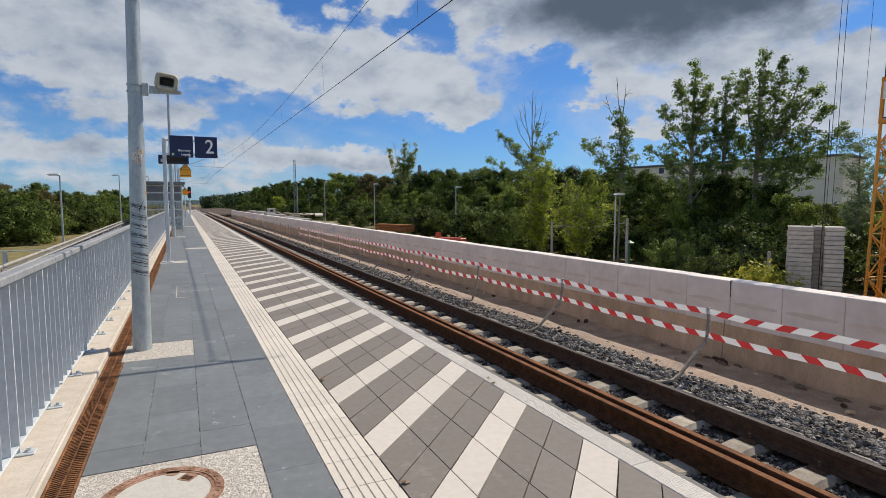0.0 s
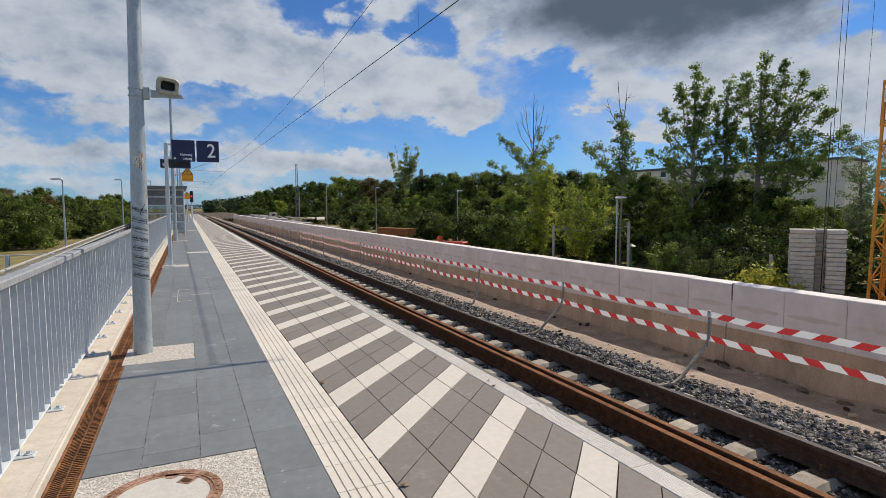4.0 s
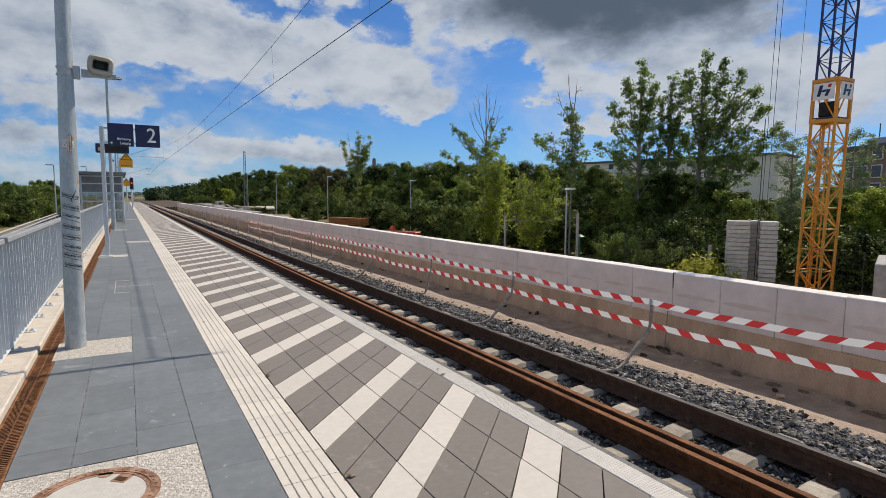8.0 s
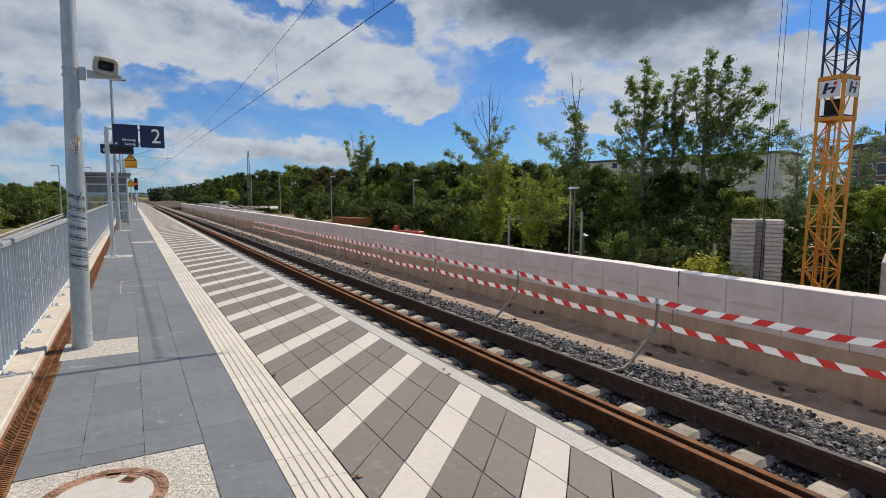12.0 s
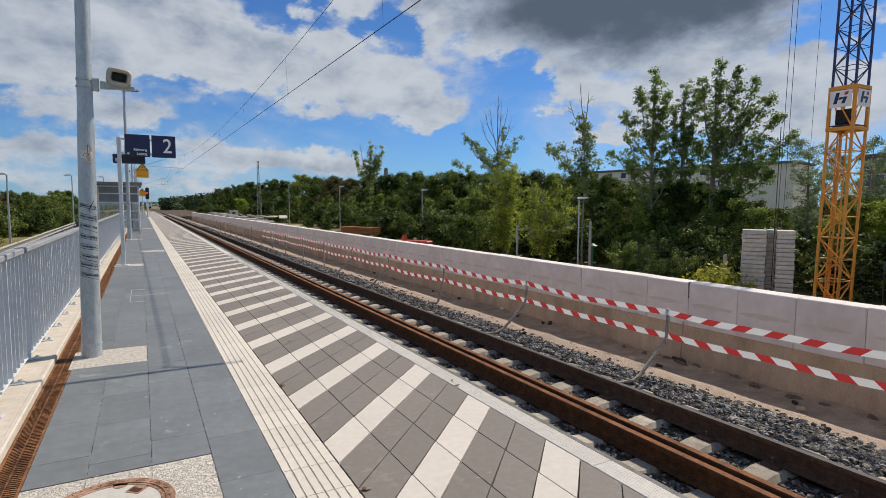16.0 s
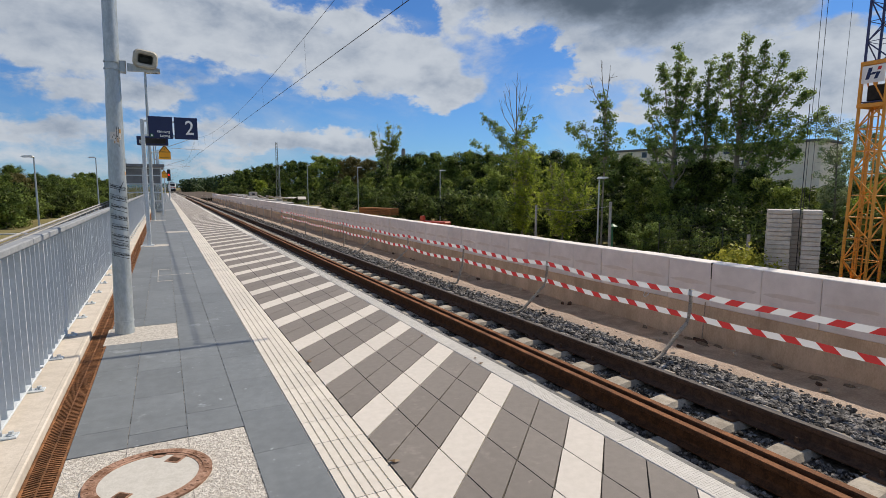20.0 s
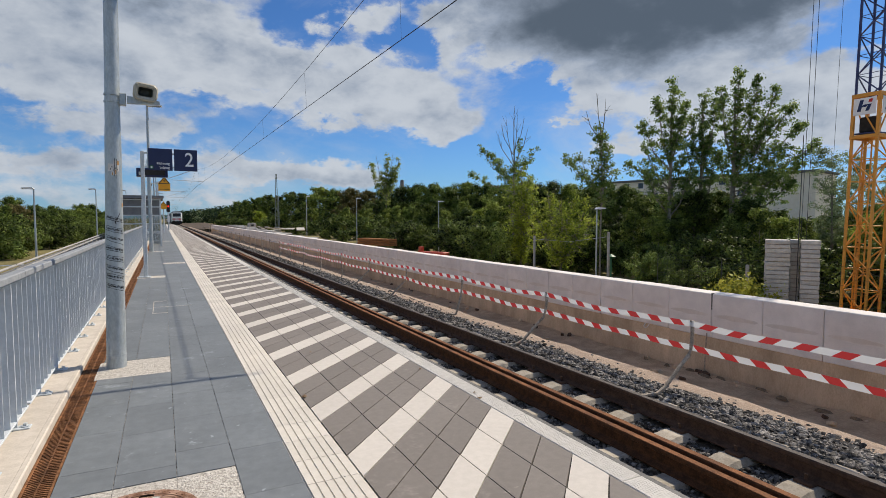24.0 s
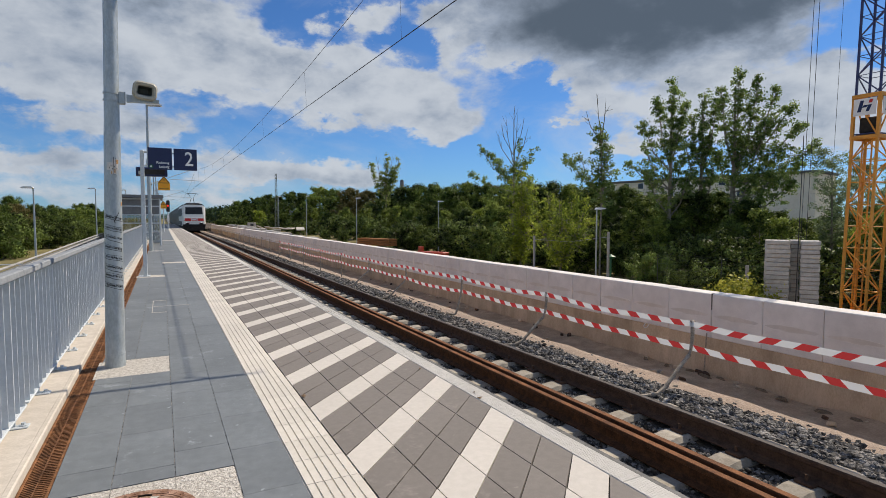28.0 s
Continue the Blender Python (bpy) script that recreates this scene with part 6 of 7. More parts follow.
def poplars():
    lab = "tall poplar with a loose crown of bright leaf clumps"
    poplar("poplar_tree", lab, 21, 49.8, 37, [(0.1, 0, 9.8, 2.5, 0.55), (-0.8, 0.3, 9.0, 4.6, 0.45), (-1.7, -0.3, 7.6, 4.4, 0.4), (0.9, 0.2, 8.6, 5.2, 0.42), (0.5, -0.5, 7.4, 4.6, 0.45), (-1.5, 0.3, 5.9, 3.2, 0.55), (-2.5, 0, 5.0, 3.2, 0.4), (0.8, 0.6, 5.4, 3.0, 0.4), (-1.3, -0.4, 4.3, 1.6, 0.55), (1.1, -0.3, 4.0, 1.4, 0.55)], 8.8, 0.20, 0.165, 22)
    poplar("poplar_tree", lab, 22, 52.5, 39, [(0.1, 0, 9.5, 3, 0.5), (-0.7, 0.2, 8.2, 4.6, 0.4), (0.9, -0.2, 8.9, 4.6, 0.45), (-1.0, 0, 6.4, 3.6, 0.45), (0.4, 0.4, 6.8, 3.8, 0.5), (1.0, 0.3, 5.6, 3.0, 0.5), (-0.8, -0.3, 4.4, 1.8, 0.6), (0.7, -0.5, 4.2, 1.5, 0.6)], 9.0, 0.18, 0.165, 22)
    poplar("poplar_tree", "broad many-stemmed poplar with a wide loose crown", 23, 55.2, 38, [(0.2, 0, 10.4, 3, 0.5), (1.3, 0.3, 9.8, 4.4, 0.55), (-0.8, -0.2, 9.5, 4.6, 0.45), (2.3, 0.2, 9.2, 4.8, 0.45), (3.1, 0, 8.2, 4.8, 0.4), (3.6, 0.2, 7.0, 4.4, 0.45), (4.3, 0, 5.7, 3.6, 0.45), (3.6, 0.3, 4.6, 3.0, 0.5), (1.9, -0.4, 7.2, 3.8, 0.6), (0.5, 0.5, 6.4, 3.2, 0.6), (2.6, 0, 5.6, 3.2, 0.55), (-0.9, 0.4, 5.6, 3.0, 0.5), (1.0, -0.6, 4.4, 1.7, 0.7), (2.2, -0.5, 4.1, 1.6, 0.65), (3.2, -0.4, 3.6, 1.4, 0.55)], 9.4, 0.23, 0.165, 22)
    poplar("poplar_tree", "slim poplar with bare twigs above a narrow crown", 31, 43.4, 33, [(0, 0, 6.6, 2.6, 0.6), (0.25, 0.2, 5.6, 2.2, 0.6), (-2.1, 0, 5.1, 2.9, 0.4), (-1.2, 0.2, 5.0, 2.8, 0.45), (0.2, -0.2, 4.2, 1.4, 0.5)], 6.2, 0.075, 0.15, 20, [(0.2, 0, 8.3, 6.0), (-0.3, 0, 8.6, 6.0), (-0.9, 0.1, 7.6, 5.8)])
    poplar("dying_poplar_tree", "thin poplar with sparse leaves and bare crown twigs", 33, 34.6, 42, [(-2.7, 0, 7.1, 4.2, 0.3), (-3.3, 0.2, 4.9, 3.4, 0.32), (1.7, 0, 6.6, 4.6, 0.3), (-1.0, 0.2, 5.8, 3.8, 0.5), (0.9, -0.2, 5.9, 4.0, 0.45), (0, 0, 5.2, 3.0, 0.6), (0.5, 0.1, 7.4, 4.2, 0.35), (-1.9, 0.1, 6.6, 4.0, 0.35)], 8.8, 0.12, 0.17, 15, [(0.3, 0, 9.4, 5.6), (-0.6, 0, 9.2, 5.6), (-1.3, 0, 8.0, 5.4), (1.1, 0, 8.3, 5.4), (0.8, 0.2, 9.0, 6.4), (-1.0, 0.2, 8.7, 6.2), (0.05, 0, 9.9, 7.0)])
    poplar("sapling_tree", "thin yellow-green sapling with a sparse fan of twigs", 34, 21.3, 70, [(-1.9, 0, 8.4, 3.6, 0.35), (1.7, 0, 9.0, 4.0, 0.5), (0.2, 0, 9.2, 4.0, 0.5), (0.9, 0.2, 7.6, 3.8, 0.5), (-0.6, 0, 7.4, 3.6, 0.4), (0, 0, 6.2, 2.4, 0.4)], 7.8, 0.12, 0.24, 11, [(-1.2, 0, 9.4, 5), (0.9, 0, 9.6, 5.5)], "leaf_s", 0.30)
    lab = "bright yellow-green young poplar with slender rising stems"
    poplar("young_poplar_tree", lab, 35, 35.4, 36, [(0, 0, 4.7, -1, 0.55), (0.5, 0.2, 4.2, -1, 0.5), (-0.5, 0, 4.0, -1, 0.5), (0.9, 0.2, 3.3, -1, 0.5), (-0.8, -0.2, 2.9, -1, 0.5), (0.3, -0.3, 3.5, -1.2, 0.6), (-0.2, 0.3, 2.2, -1.4, 0.7), (0.5, -0.4, 1.6, -1.4, 0.7)], 4.2, 0.09, 0.15, 15, (), "leaf_c", 0.24, 0.02)
    poplar("young_poplar_tree", lab, 36, 39.5, 33, [(-1.6, 0, 2.0, -1.2, 0.5), (-0.8, 0.2, 2.9, -1.2, 0.5), (-0.1, 0, 2.5, -1.2, 0.5), (0.7, 0.2, 3.1, -1.2, 0.5), (1.5, 0, 2.5, -1.2, 0.5), (1.9, 0.2, 1.5, -1.2, 0.5), (-1.2, -0.3, 1.2, -1.3, 0.6), (0.3, -0.4, 1.3, -1.3, 0.7), (1.0, -0.3, 0.9, -1.3, 0.7)], 2.6, 0.08, 0.15, 14, (), "leaf_c", 0.24, 0.02)
    for az, d, el, sd in ((62.9, 34, 6.2, 41), (66.8, 36, 6.5, 42), (64.7, 40, 5.6, 43)):
        t = tree("birch_tree", "pale feathery birch behind the crane", sd, tall(az, d, el), 1.25, 2.0, 34, 9000, 0.075, M["leaf_e"], 0.25, col_prof, 0.3, trunk_r=0.08, tuft=0.26)
        place(t, az, d, first=True)


def wood():
    q = random.Random(12)
    dome = lambda u: math.sin(math.pi * (0.18 + 0.78 * u)) ** 0.7
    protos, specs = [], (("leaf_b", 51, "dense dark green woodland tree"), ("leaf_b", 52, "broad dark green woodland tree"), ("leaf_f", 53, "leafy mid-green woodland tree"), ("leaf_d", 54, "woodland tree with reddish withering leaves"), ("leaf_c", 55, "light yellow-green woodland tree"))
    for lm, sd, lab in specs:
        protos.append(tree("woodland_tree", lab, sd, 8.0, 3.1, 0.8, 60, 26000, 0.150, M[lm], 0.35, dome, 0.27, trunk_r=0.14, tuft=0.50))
    used = [False] * len(protos)
    skyline = [(3, 0.55), (6.7, 1.8), (10, 2.5), (14.6, 3.2), (20, 3.4), (25, 3.6), (31, 4.0), (36.6, 4.3), (41.5, 4.2), (46, 3.1), (50, 2.9), (55, 2.5), (57, 1.5), (60, 0.5), (61.8, -0.1), (64, 1.4), (67, 1.6), (70, 2.0), (80, 3)]
    sa, se = [a for a, _ in skyline], [e for _, e in skyline]
    def put(i, az, d, el, jit=0.1):
        s = tall(az, d, el) / 8.0 * q.uniform(1 - jit, 1.0)
        place(protos[i], az, d, max(0.35, s), q.uniform(0, 360), first=not used[i])
        used[i] = True
    az = 6.6
    while az < 78:
        d = min(230, 29.5 / math.sin(radians(az)))
        el = float(np.interp(az, sa, se))
        kind = 3 if 17.0 < az < 19.5 else q.choice((0, 2, 1, 1, 2, 0))
        put(kind, az, d * q.uniform(1.0, 1.15), el)
        w = 3.6 * (tall(az, d, el) / 8.0)
        az += math.degrees(w / d) * (0.62 if az > 20 else 0.75)
    # rows in front, lower
    az = 5.2
    while az < 76:
        d = min(200, (25.0 if az < 42 else 26.8) / math.sin(radians(az)))
        el = float(np.interp(az, sa, se)) * 0.35 - (0.9 if az > 44 else 0.0)
        # past 44 degrees only leaf_b trees, their dark colour replacing shade from taller ones
        put(q.choice((1, 2, 2, 0, 4)) if az < 44 else q.choice((0, 1)), az, d * q.uniform(0.98, 1.06), el + q.uniform(-0.4, 0.5))
        az += math.degrees(3.0 / d)
    # light trees between
    for az, d, el in ((66.0, 29, 1.2), (68.5, 28, 1.8), (71.0, 28, 2.4)):
        put(4, az, d, el)
    # slender young trees at the edge of the wood
    young = [tree("young_tree", lab, sd, 5.0, 1.0, 0.6, 34, 5600, 0.115, M[lm], 0.6, col_prof, 0.16, trunk_r=0.05, tuft=0.24) for lm, sd, lab in (("leaf_c", 81, "slender yellow-green young tree at the edge of the wood"), ("leaf_f", 82, "slender mid-green young tree at the edge of the wood"))]
    seen = [True, True]
    for az, x, el, i in ((17.2, 26, 1.2, 1), (19.0, 25, 0.6, 0), (22.5, 25, 1.4, 1), (25.4, 25.5, 1.6, 1), (27.6, 25, 0.9, 1), (29.3, 25.5, 1.8, 1), (31.0, 25, 1.0, 0), (32.6, 25.5, 1.9, 1), (34.4, 25, 2.4, 1), (35.5, 25.5, 3.4, 0), (36.6, 25, 2.2, 1),
                         (38.0, 25.5, 2.0, 1), (39.4, 25, 0.8, 1), (40.6, 25, 1.7, 0), (41.4, 25.5, 0.6, 1), (46.5, 26, 0.8, 1), (49.0, 26, 0.4, 1), (57.6, 25.5, 1.0, 1), (59.2, 25.5, 0.2, 1), (66.4, 26, 0.4, 1), (69.0, 26, 1.0, 0)):
        d = x / math.sin(radians(az))
        place(young[i], az, d, tall(az, d, el) / 5.0, q.uniform(0, 360), first=seen[i])
        seen[i] = False
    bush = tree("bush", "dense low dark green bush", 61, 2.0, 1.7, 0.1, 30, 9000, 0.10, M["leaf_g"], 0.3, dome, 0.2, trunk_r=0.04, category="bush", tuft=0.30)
    first = True
    az = 5.0
    while az < 77:
        d = min(190, (22.6 if az < 42 else 24.4) / math.sin(radians(az))) * q.uniform(0.97, 1.05)
        place(bush, az, d, q.uniform(0.8, 1.5), q.uniform(0, 360), first=first)
        first = False
        az += math.degrees(2.3 / d)
    az = 7.0
    while az < 36:
        d = q.uniform(19.5, 21.5) / math.sin(radians(az))
        if min(abs(az - k) for k in (26.79, 18.25, 13.2, 10.5, 10.28)) > 0.7:
            place(bush, az, d, max(0.5, tall(az, d, q.uniform(-1.5, -0.7)) / 2.0), q.uniform(0, 360))
        az += math.degrees(2.4 / d)
    az = 42.6
    while az < 54.6:
        d = q.uniform(21.4, 22.6) / math.sin(radians(az))
        if min(abs(az - k) for k in (43.03, 44.2, 44.45)) > 1.2:
            place(bush, az, d, q.uniform(0.5, 0.85), q.uniform(0, 360))
        az += math.degrees(1.5 / d)
    for k in range(26):
        a = -18 + k * 0.62
        place(bush, a, 56 + (k % 5) * 3 + max(0, a + 12) * 4.5, q.uniform(1.0, 1.6), q.uniform(0, 360))
    yb = tree("yellow_bush", "bright yellow-green bush behind the wall", 62, 1.6, 1.0, 0.05, 22, 3200, 0.10, M["leaf_y"], 0.3, dome, 0.22, trunk_r=0.03, category="bush")
    place(yb, 55.4, 19.5, 1.05, 0, first=True)
    place(yb, 56.9, 20.0, 0.85, 80)
    # mass of the wood behind, its shade put into the dark leaf colour, and the far woods
    r = np.random.default_rng(71)
    C = []
    for a in np.arange(5, 80, 0.35):
        d = min(250, 34 / math.sin(radians(a)))
        x, y, z = polar(a, d)
        H = tall(a, d, float(np.interp(a, sa, se))) * 0.72
        for k in range(5):
            C.append((x + r.normal(0, 0.6), y + r.normal(0, 0.6), z + H * (k + 0.3) / 5))
    tagged(part("wood_depth", quads("wood_depth", leaf_cloud(r, np.array(C), 0.7, 52000, 0.30)), M["leaf_b"]), "dense wood behind the tree line, leaves darkened for shade", "wood", kind="stuff")
    C = []
    for a in np.arange(-13, 9, 0.06):
        if -0.5 < a < 1.7:
            continue
        d = 330 + 40 * math.sin(a * 2.1)
        e = np.interp(a, [-13, -8, -4, 0, 1.8, 3, 6, 9], [0.55, 0.5, 0.35, 0.2, 0.42, 0.65, 1.1, 1.5]) * (0.85 + 0.3 * r.random())
        x, y = d * math.sin(radians(a)), d * math.cos(radians(a))
        H = 1.41 + d * math.tan(radians(e)) + 1
        for k in range(4):
            C.append((x, y, -0.5 + H * (k + 0.2) / 4))
    for a in np.arange(-14, 12, 0.05):
        d = 1150 + 60 * math.sin(a * 1.7)
        e = np.interp(a, [-14, -6, -1, 2, 12], [0.95, 0.7, 0.28, 0.3, 0.6]) * (0.8 + 0.4 * r.random())
        for k in range(3):
            C.append((d * math.sin(radians(a)), d * math.cos(radians(a)), (1.41 + d * math.tan(radians(e)) + 1) * (k + 0.3) / 3))
    tagged(part("far_woods", quads("far_woods", leaf_cloud(r, np.array(C), 1.1, 70000, 0.95)), M["leaf_h"]), "far dark green woods on the horizon", "wood", kind="stuff")
    # trees beyond the ramp
    for az, d, el, i in ((-14.8, 58, 1.9, 0), (-13.4, 62, 1.3, 1), (-12.0, 60, 1.2, 0), (-11.0, 66, 1.3, 3), (-10.0, 70, 1.0, 1), (-9.2, 74, 0.9, 0), (-8.2, 78, 0.95, 1), (-7.4, 84, 0.9, 0), (-6.6, 92, 0.9, 2), (-5.8, 98, 1.0, 0), (-5.0, 106, 0.8, 1), (-4.2, 116, 0.7, 0), (-3.4, 126, 0.6, 1), (-2.6, 140, 0.5, 0),
                         (-16.5, 60, 1.8, 1), (-18.5, 60, 2.0, 0), (-13.6, 90, 1.9, 3), (-11.2, 95, 1.9, 0), (-6.4, 150, 1.35, 0), (-5.6, 155, 1.3, 1), (-8.4, 130, 1.15, 0), (-9.6, 120, 1.2, 1)):
        put(i, az, d, el, 0.05)


# ---- beyond the wall ----
def buildings():
    def block(name, label, az0, d0, az1, d1, top_el, depth, storeys, cols, wallmat, endmat=None, plain=0):
        x0, y0, _ = polar(az0, d0)
        x1, y1, _ = polar(az1, d1)
        zb = -3.0
        zt = 1.41 + (d0 + d1) / 2 * math.tan(radians(top_el))
        L = math.hypot(x1 - x0, y1 - y0)
        ang = math.degrees(math.atan2(y1 - y0, x1 - x0))
        b = thing(name, label, "building", pose(x0, y0, zb, 0, 0, ang))
        H = zt - zb
        part("wall", Mesher().box(0, L, 0, depth, 0, H), M[wallmat], b)
        part("roof", Mesher().box(-0.4, L + 0.4, -0.4, depth + 0.4, H, H + 0.5, 0.05), M["roof"], b)
        if endmat:
            part("gable", Mesher().box(L, L + 0.06, -0.02, depth + 0.02, 0, H - 0.05), M[endmat], b)
        fr, pn = Mesher().box(0, 1.5, -0.12, 0.0, 0, 1.5).mesh("window_frame"), Mesher().box(0.1, 1.4, -0.16, -0.11, 0.1, 1.4).mesh("pane")
        fr.materials.append(M["white"])
        pn.materials.append(M["pane"])
        sh = H / storeys
        for s in range(storeys):
            for c in range(cols - plain):
                ob = new("window", fr)
                ob.parent = b
                ob.location = (L * (c + 0.5) / cols - 0.75, 0, sh * s + sh * 0.35)
                o2 = new("pane", pn)
                o2.parent = ob
        return b
    block("apartment_building", "long cream slab apartment building with a flat roof behind the poplars", 44.0, 146, 61.6, 126, 3.6, 12, 5, 12, "plaster", "plaster", 3)
    b = block("apartment_building", "brown and grey apartment building with rooftop aerials behind the crane", 66.3, 85, 74.5, 72, 4.3, 12, 5, 8, "plaster_red", "plaster_grey")
    part("roof_house", Mesher().box(1.0, 5.0, 2, 8, 10.4, 11.8, 0.05), M["plaster_grey"], b, "pale rooftop plant room")
    for x in (1.6, 3.6):
        part("aerial", Mesher().tube([(x, 3, 11.7), (x, 3, 13.6)], 0.06, 5), M["wire"], b)
    c = thing("chimney_tower", "distant slim grey round tower above the wood", "tower", pose(*polar(23.0, 320)[:2], -2))
    part("shaft", Mesher().tube([(0, 0, 0), (0, 0, 24.5)], 1.15, 14), M["panel"], c)
    part("crown", Mesher().tube([(0, 0, 24), (0, 0, 25.5)], [1.15, 0.8], 14), M["roof"], c)
    w = thing("site_container", "grey concrete site box beside the crane", "container", pose(*polar(72.0, 20)[:2], -2.15, 0, 0, 20))
    part("body", Mesher().box(-1.2, 2.2, -1, 1, 0, 1.80, 0.03), M["concrete"], w)


def site_things():
    for az, d, zt in ((43.03, 29.0, 1.92), (26.79, 48, 2.89), (18.25, 62, 3.65), (13.2, 80, 4.52), (10.5, 101, 5.2)):
        x, y, z = polar(az, d)
        lamp_mast(x, y, zt - z - 0.09, "path_lamp", "slim grey path lamp with a flat head before the wood", 0.5, 0.055, 0.035, z, "path lamps before the wood", tilt=0)
    for az, d, zt in ((-9.64, 35, 3.0), (-5.22, 52, 3.8), (-2.9, 72, 4.6)):
        x, y = d * math.sin(radians(az)), d * math.cos(radians(az))
        z = ground_z(x, y)
        lamp_mast(x, y, zt - z - 0.09, "ramp_lamp", "grey lamp post with a slim head by the ramp", 0.52, 0.06, 0.035, z, "lamps by the ramp", -1)
    x, y, z = polar(10.28, 95)
    m = thing("old_catenary_mast", "old green-grey steel lattice mast on a concrete foot", "mast", pose(x, y, z))
    H = 1.41 + 95 * math.tan(radians(4.39)) - z
    def half(z):
        return 0.24 - 0.13 * (z - 0.6) / (H - 0.6)
    for sx in (-1, 1):
        for sy in (-1, 1):
            part("corner_chord", Mesher().tube([(sx * half(0.6), sy * half(0.6), 0.6), (sx * half(H), sy * half(H), H)], 0.024, 5), M["old_steel"], m)
    for k in range(20):
        za, zb = 0.6 + (H - 0.6) * k / 20, 0.6 + (H - 0.6) * (k + 1) / 20
        for f in range(4):
            turn, sg = Matrix.Rotation(radians(90 * f), 4, "Z"), 1 if (k + f) % 2 else -1
            part("diagonal_brace", Mesher().tube([turn @ Vector((sg * half(za), -half(za), za)), turn @ Vector((-sg * half(zb), -half(zb), zb))], 0.017, 4, False), M["old_steel"], m)
    part("foot", Mesher().box(-0.6, 0.6, -0.6, 0.6, -0.3, 1.0, 0.05), M["concrete"], m)
    # fence posts with a rail
    for az, d, el in ((36.8, 31, -1.9), (44.2, 28, -1.5), (56.6, 24, -4.4)):
        x, y, z = polar(az, d)
        f = thing("fence_post", "grey concrete fence post before the bushes", "post", pose(x, y, z), "fence posts")
        part("post", Mesher().box(-0.05, 0.05, -0.05, 0.05, -0.1, 1.41 + d * math.tan(radians(el)) - z, 0.008), M["concrete"], f)
    x0, y0, z0 = polar(36.8, 31)
    x1, y1, z1 = polar(44.2, 28)
    f = thing("fence_wire", "sagging pale wire between two fence posts", "wire")
    part("wire", Mesher().tube([(x0, y0, 0.2), ((x0 + x1) / 2, (y0 + y1) / 2, 0.12), (x1, y1, 0.45)], 0.006, 5), M["galv"], f)
    x, y, z = polar(44.45, 28.5)
    g = thing("garden_lantern", "small green post lantern among the bushes", "lantern", pose(x, y, z))
    part("stem", Mesher().tube([(0, 0, 0), (0, 0, 1.5)], 0.05, 8), M["green_paint"], g)
    part("hood", Mesher().tube([(0, 0, 1.5), (0, 0, 1.6), (0, 0, 1.72)], [0.12, 0.26, 0.05], 12), M["green_paint"], g)
    # timber pile, machine and rubble beyond the wall
    x, y, z = polar(20.3, 50)
    t = thing("timber_stack", "stack of brown timber boards on the site", "timber", pose(x, y, -1.10, 0, 0, -70))
    for k in range(4):
        part("board", Mesher().box(-2.2, 2.2, -0.5, 0.5, k * 0.16, k * 0.16 + 0.13, 0.01), M["wood_b"], t)
    x, y, z = polar(26.2, 37)
    m = thing("small_roller", "small red construction machine behind the wall", "machine", pose(x, y, -1.72, 0, 0, -60))
    part("body", Mesher().box(-1.1, 1.1, -0.4, 0.4, 0.35, 0.8, 0.06), M["machine"], m)
    part("mast_arm", Mesher().box(-1.1, -0.9, -0.2, 0.2, 0.8, 1.15, 0.02), M["machine"], m)
    part("drum", Mesher().tube([(0.7, -0.45, 0.3), (0.7, 0.45, 0.3)], 0.32, 16), M["train_dark"], m)
    part("drum", Mesher().tube([(-0.7, -0.45, 0.3), (-0.7, 0.45, 0.3)], 0.32, 16), M["train_dark"], m)
    q = random.Random(9)
    for k in range(26):
        y = 46 + k * 2.9
        s = thing("concrete_slab", "loose pale concrete slab lying behind the wall", "slab", pose(10.8 + q.uniform(-0.3, 0.6) + k * 0.08, y, -0.52 + k * 0.012, 0, q.uniform(-3, 3), q.uniform(-8, 8)), "loose slabs behind the wall")
        part("slab", Mesher().box(-0.7, 0.7, -1.25, 1.25, 0, q.uniform(0.12, 0.30), 0.03), M["concrete"], s)
    h = thing("site_hut", "small pale site hut far along the line", "hut", pose(*polar(7.9, 100)[:2], -0.4))
    part("body", Mesher().box(-0.6, 0.6, -0.8, 0.8, 0, 0.95, 0.04), M["block"], h)
    part("window", Mesher().box(-0.3, 0.2, -0.82, -0.78, 0.4, 0.7), M["pane"], h)
    for k in range(5):
        s = thing("tilted_slab", "broken pale concrete slab leaning on a rubble heap", "slab", pose(polar(7.9, 100)[0] + 1.4 + k * 0.9, 98 - k * 3.5, -0.5, 0, 24 - 9 * k, 20 * k), "broken slabs on the rubble")
        part("slab", Mesher().box(-0.8, 0.8, -0.6, 0.6, 0.1, 0.28, 0.03), M["block"], s)
    fl = thing("fill_bank", "bank of grey rubble fill behind the unfinished edge", "rubble", kind="structure")
    part("bank", Mesher().prism([(9.6, -1.9), (9.6, -0.6), (12.5, -0.7), (15, -1.2), (16, -2.4)], "y", -6, 128), M["dirt"], fl)


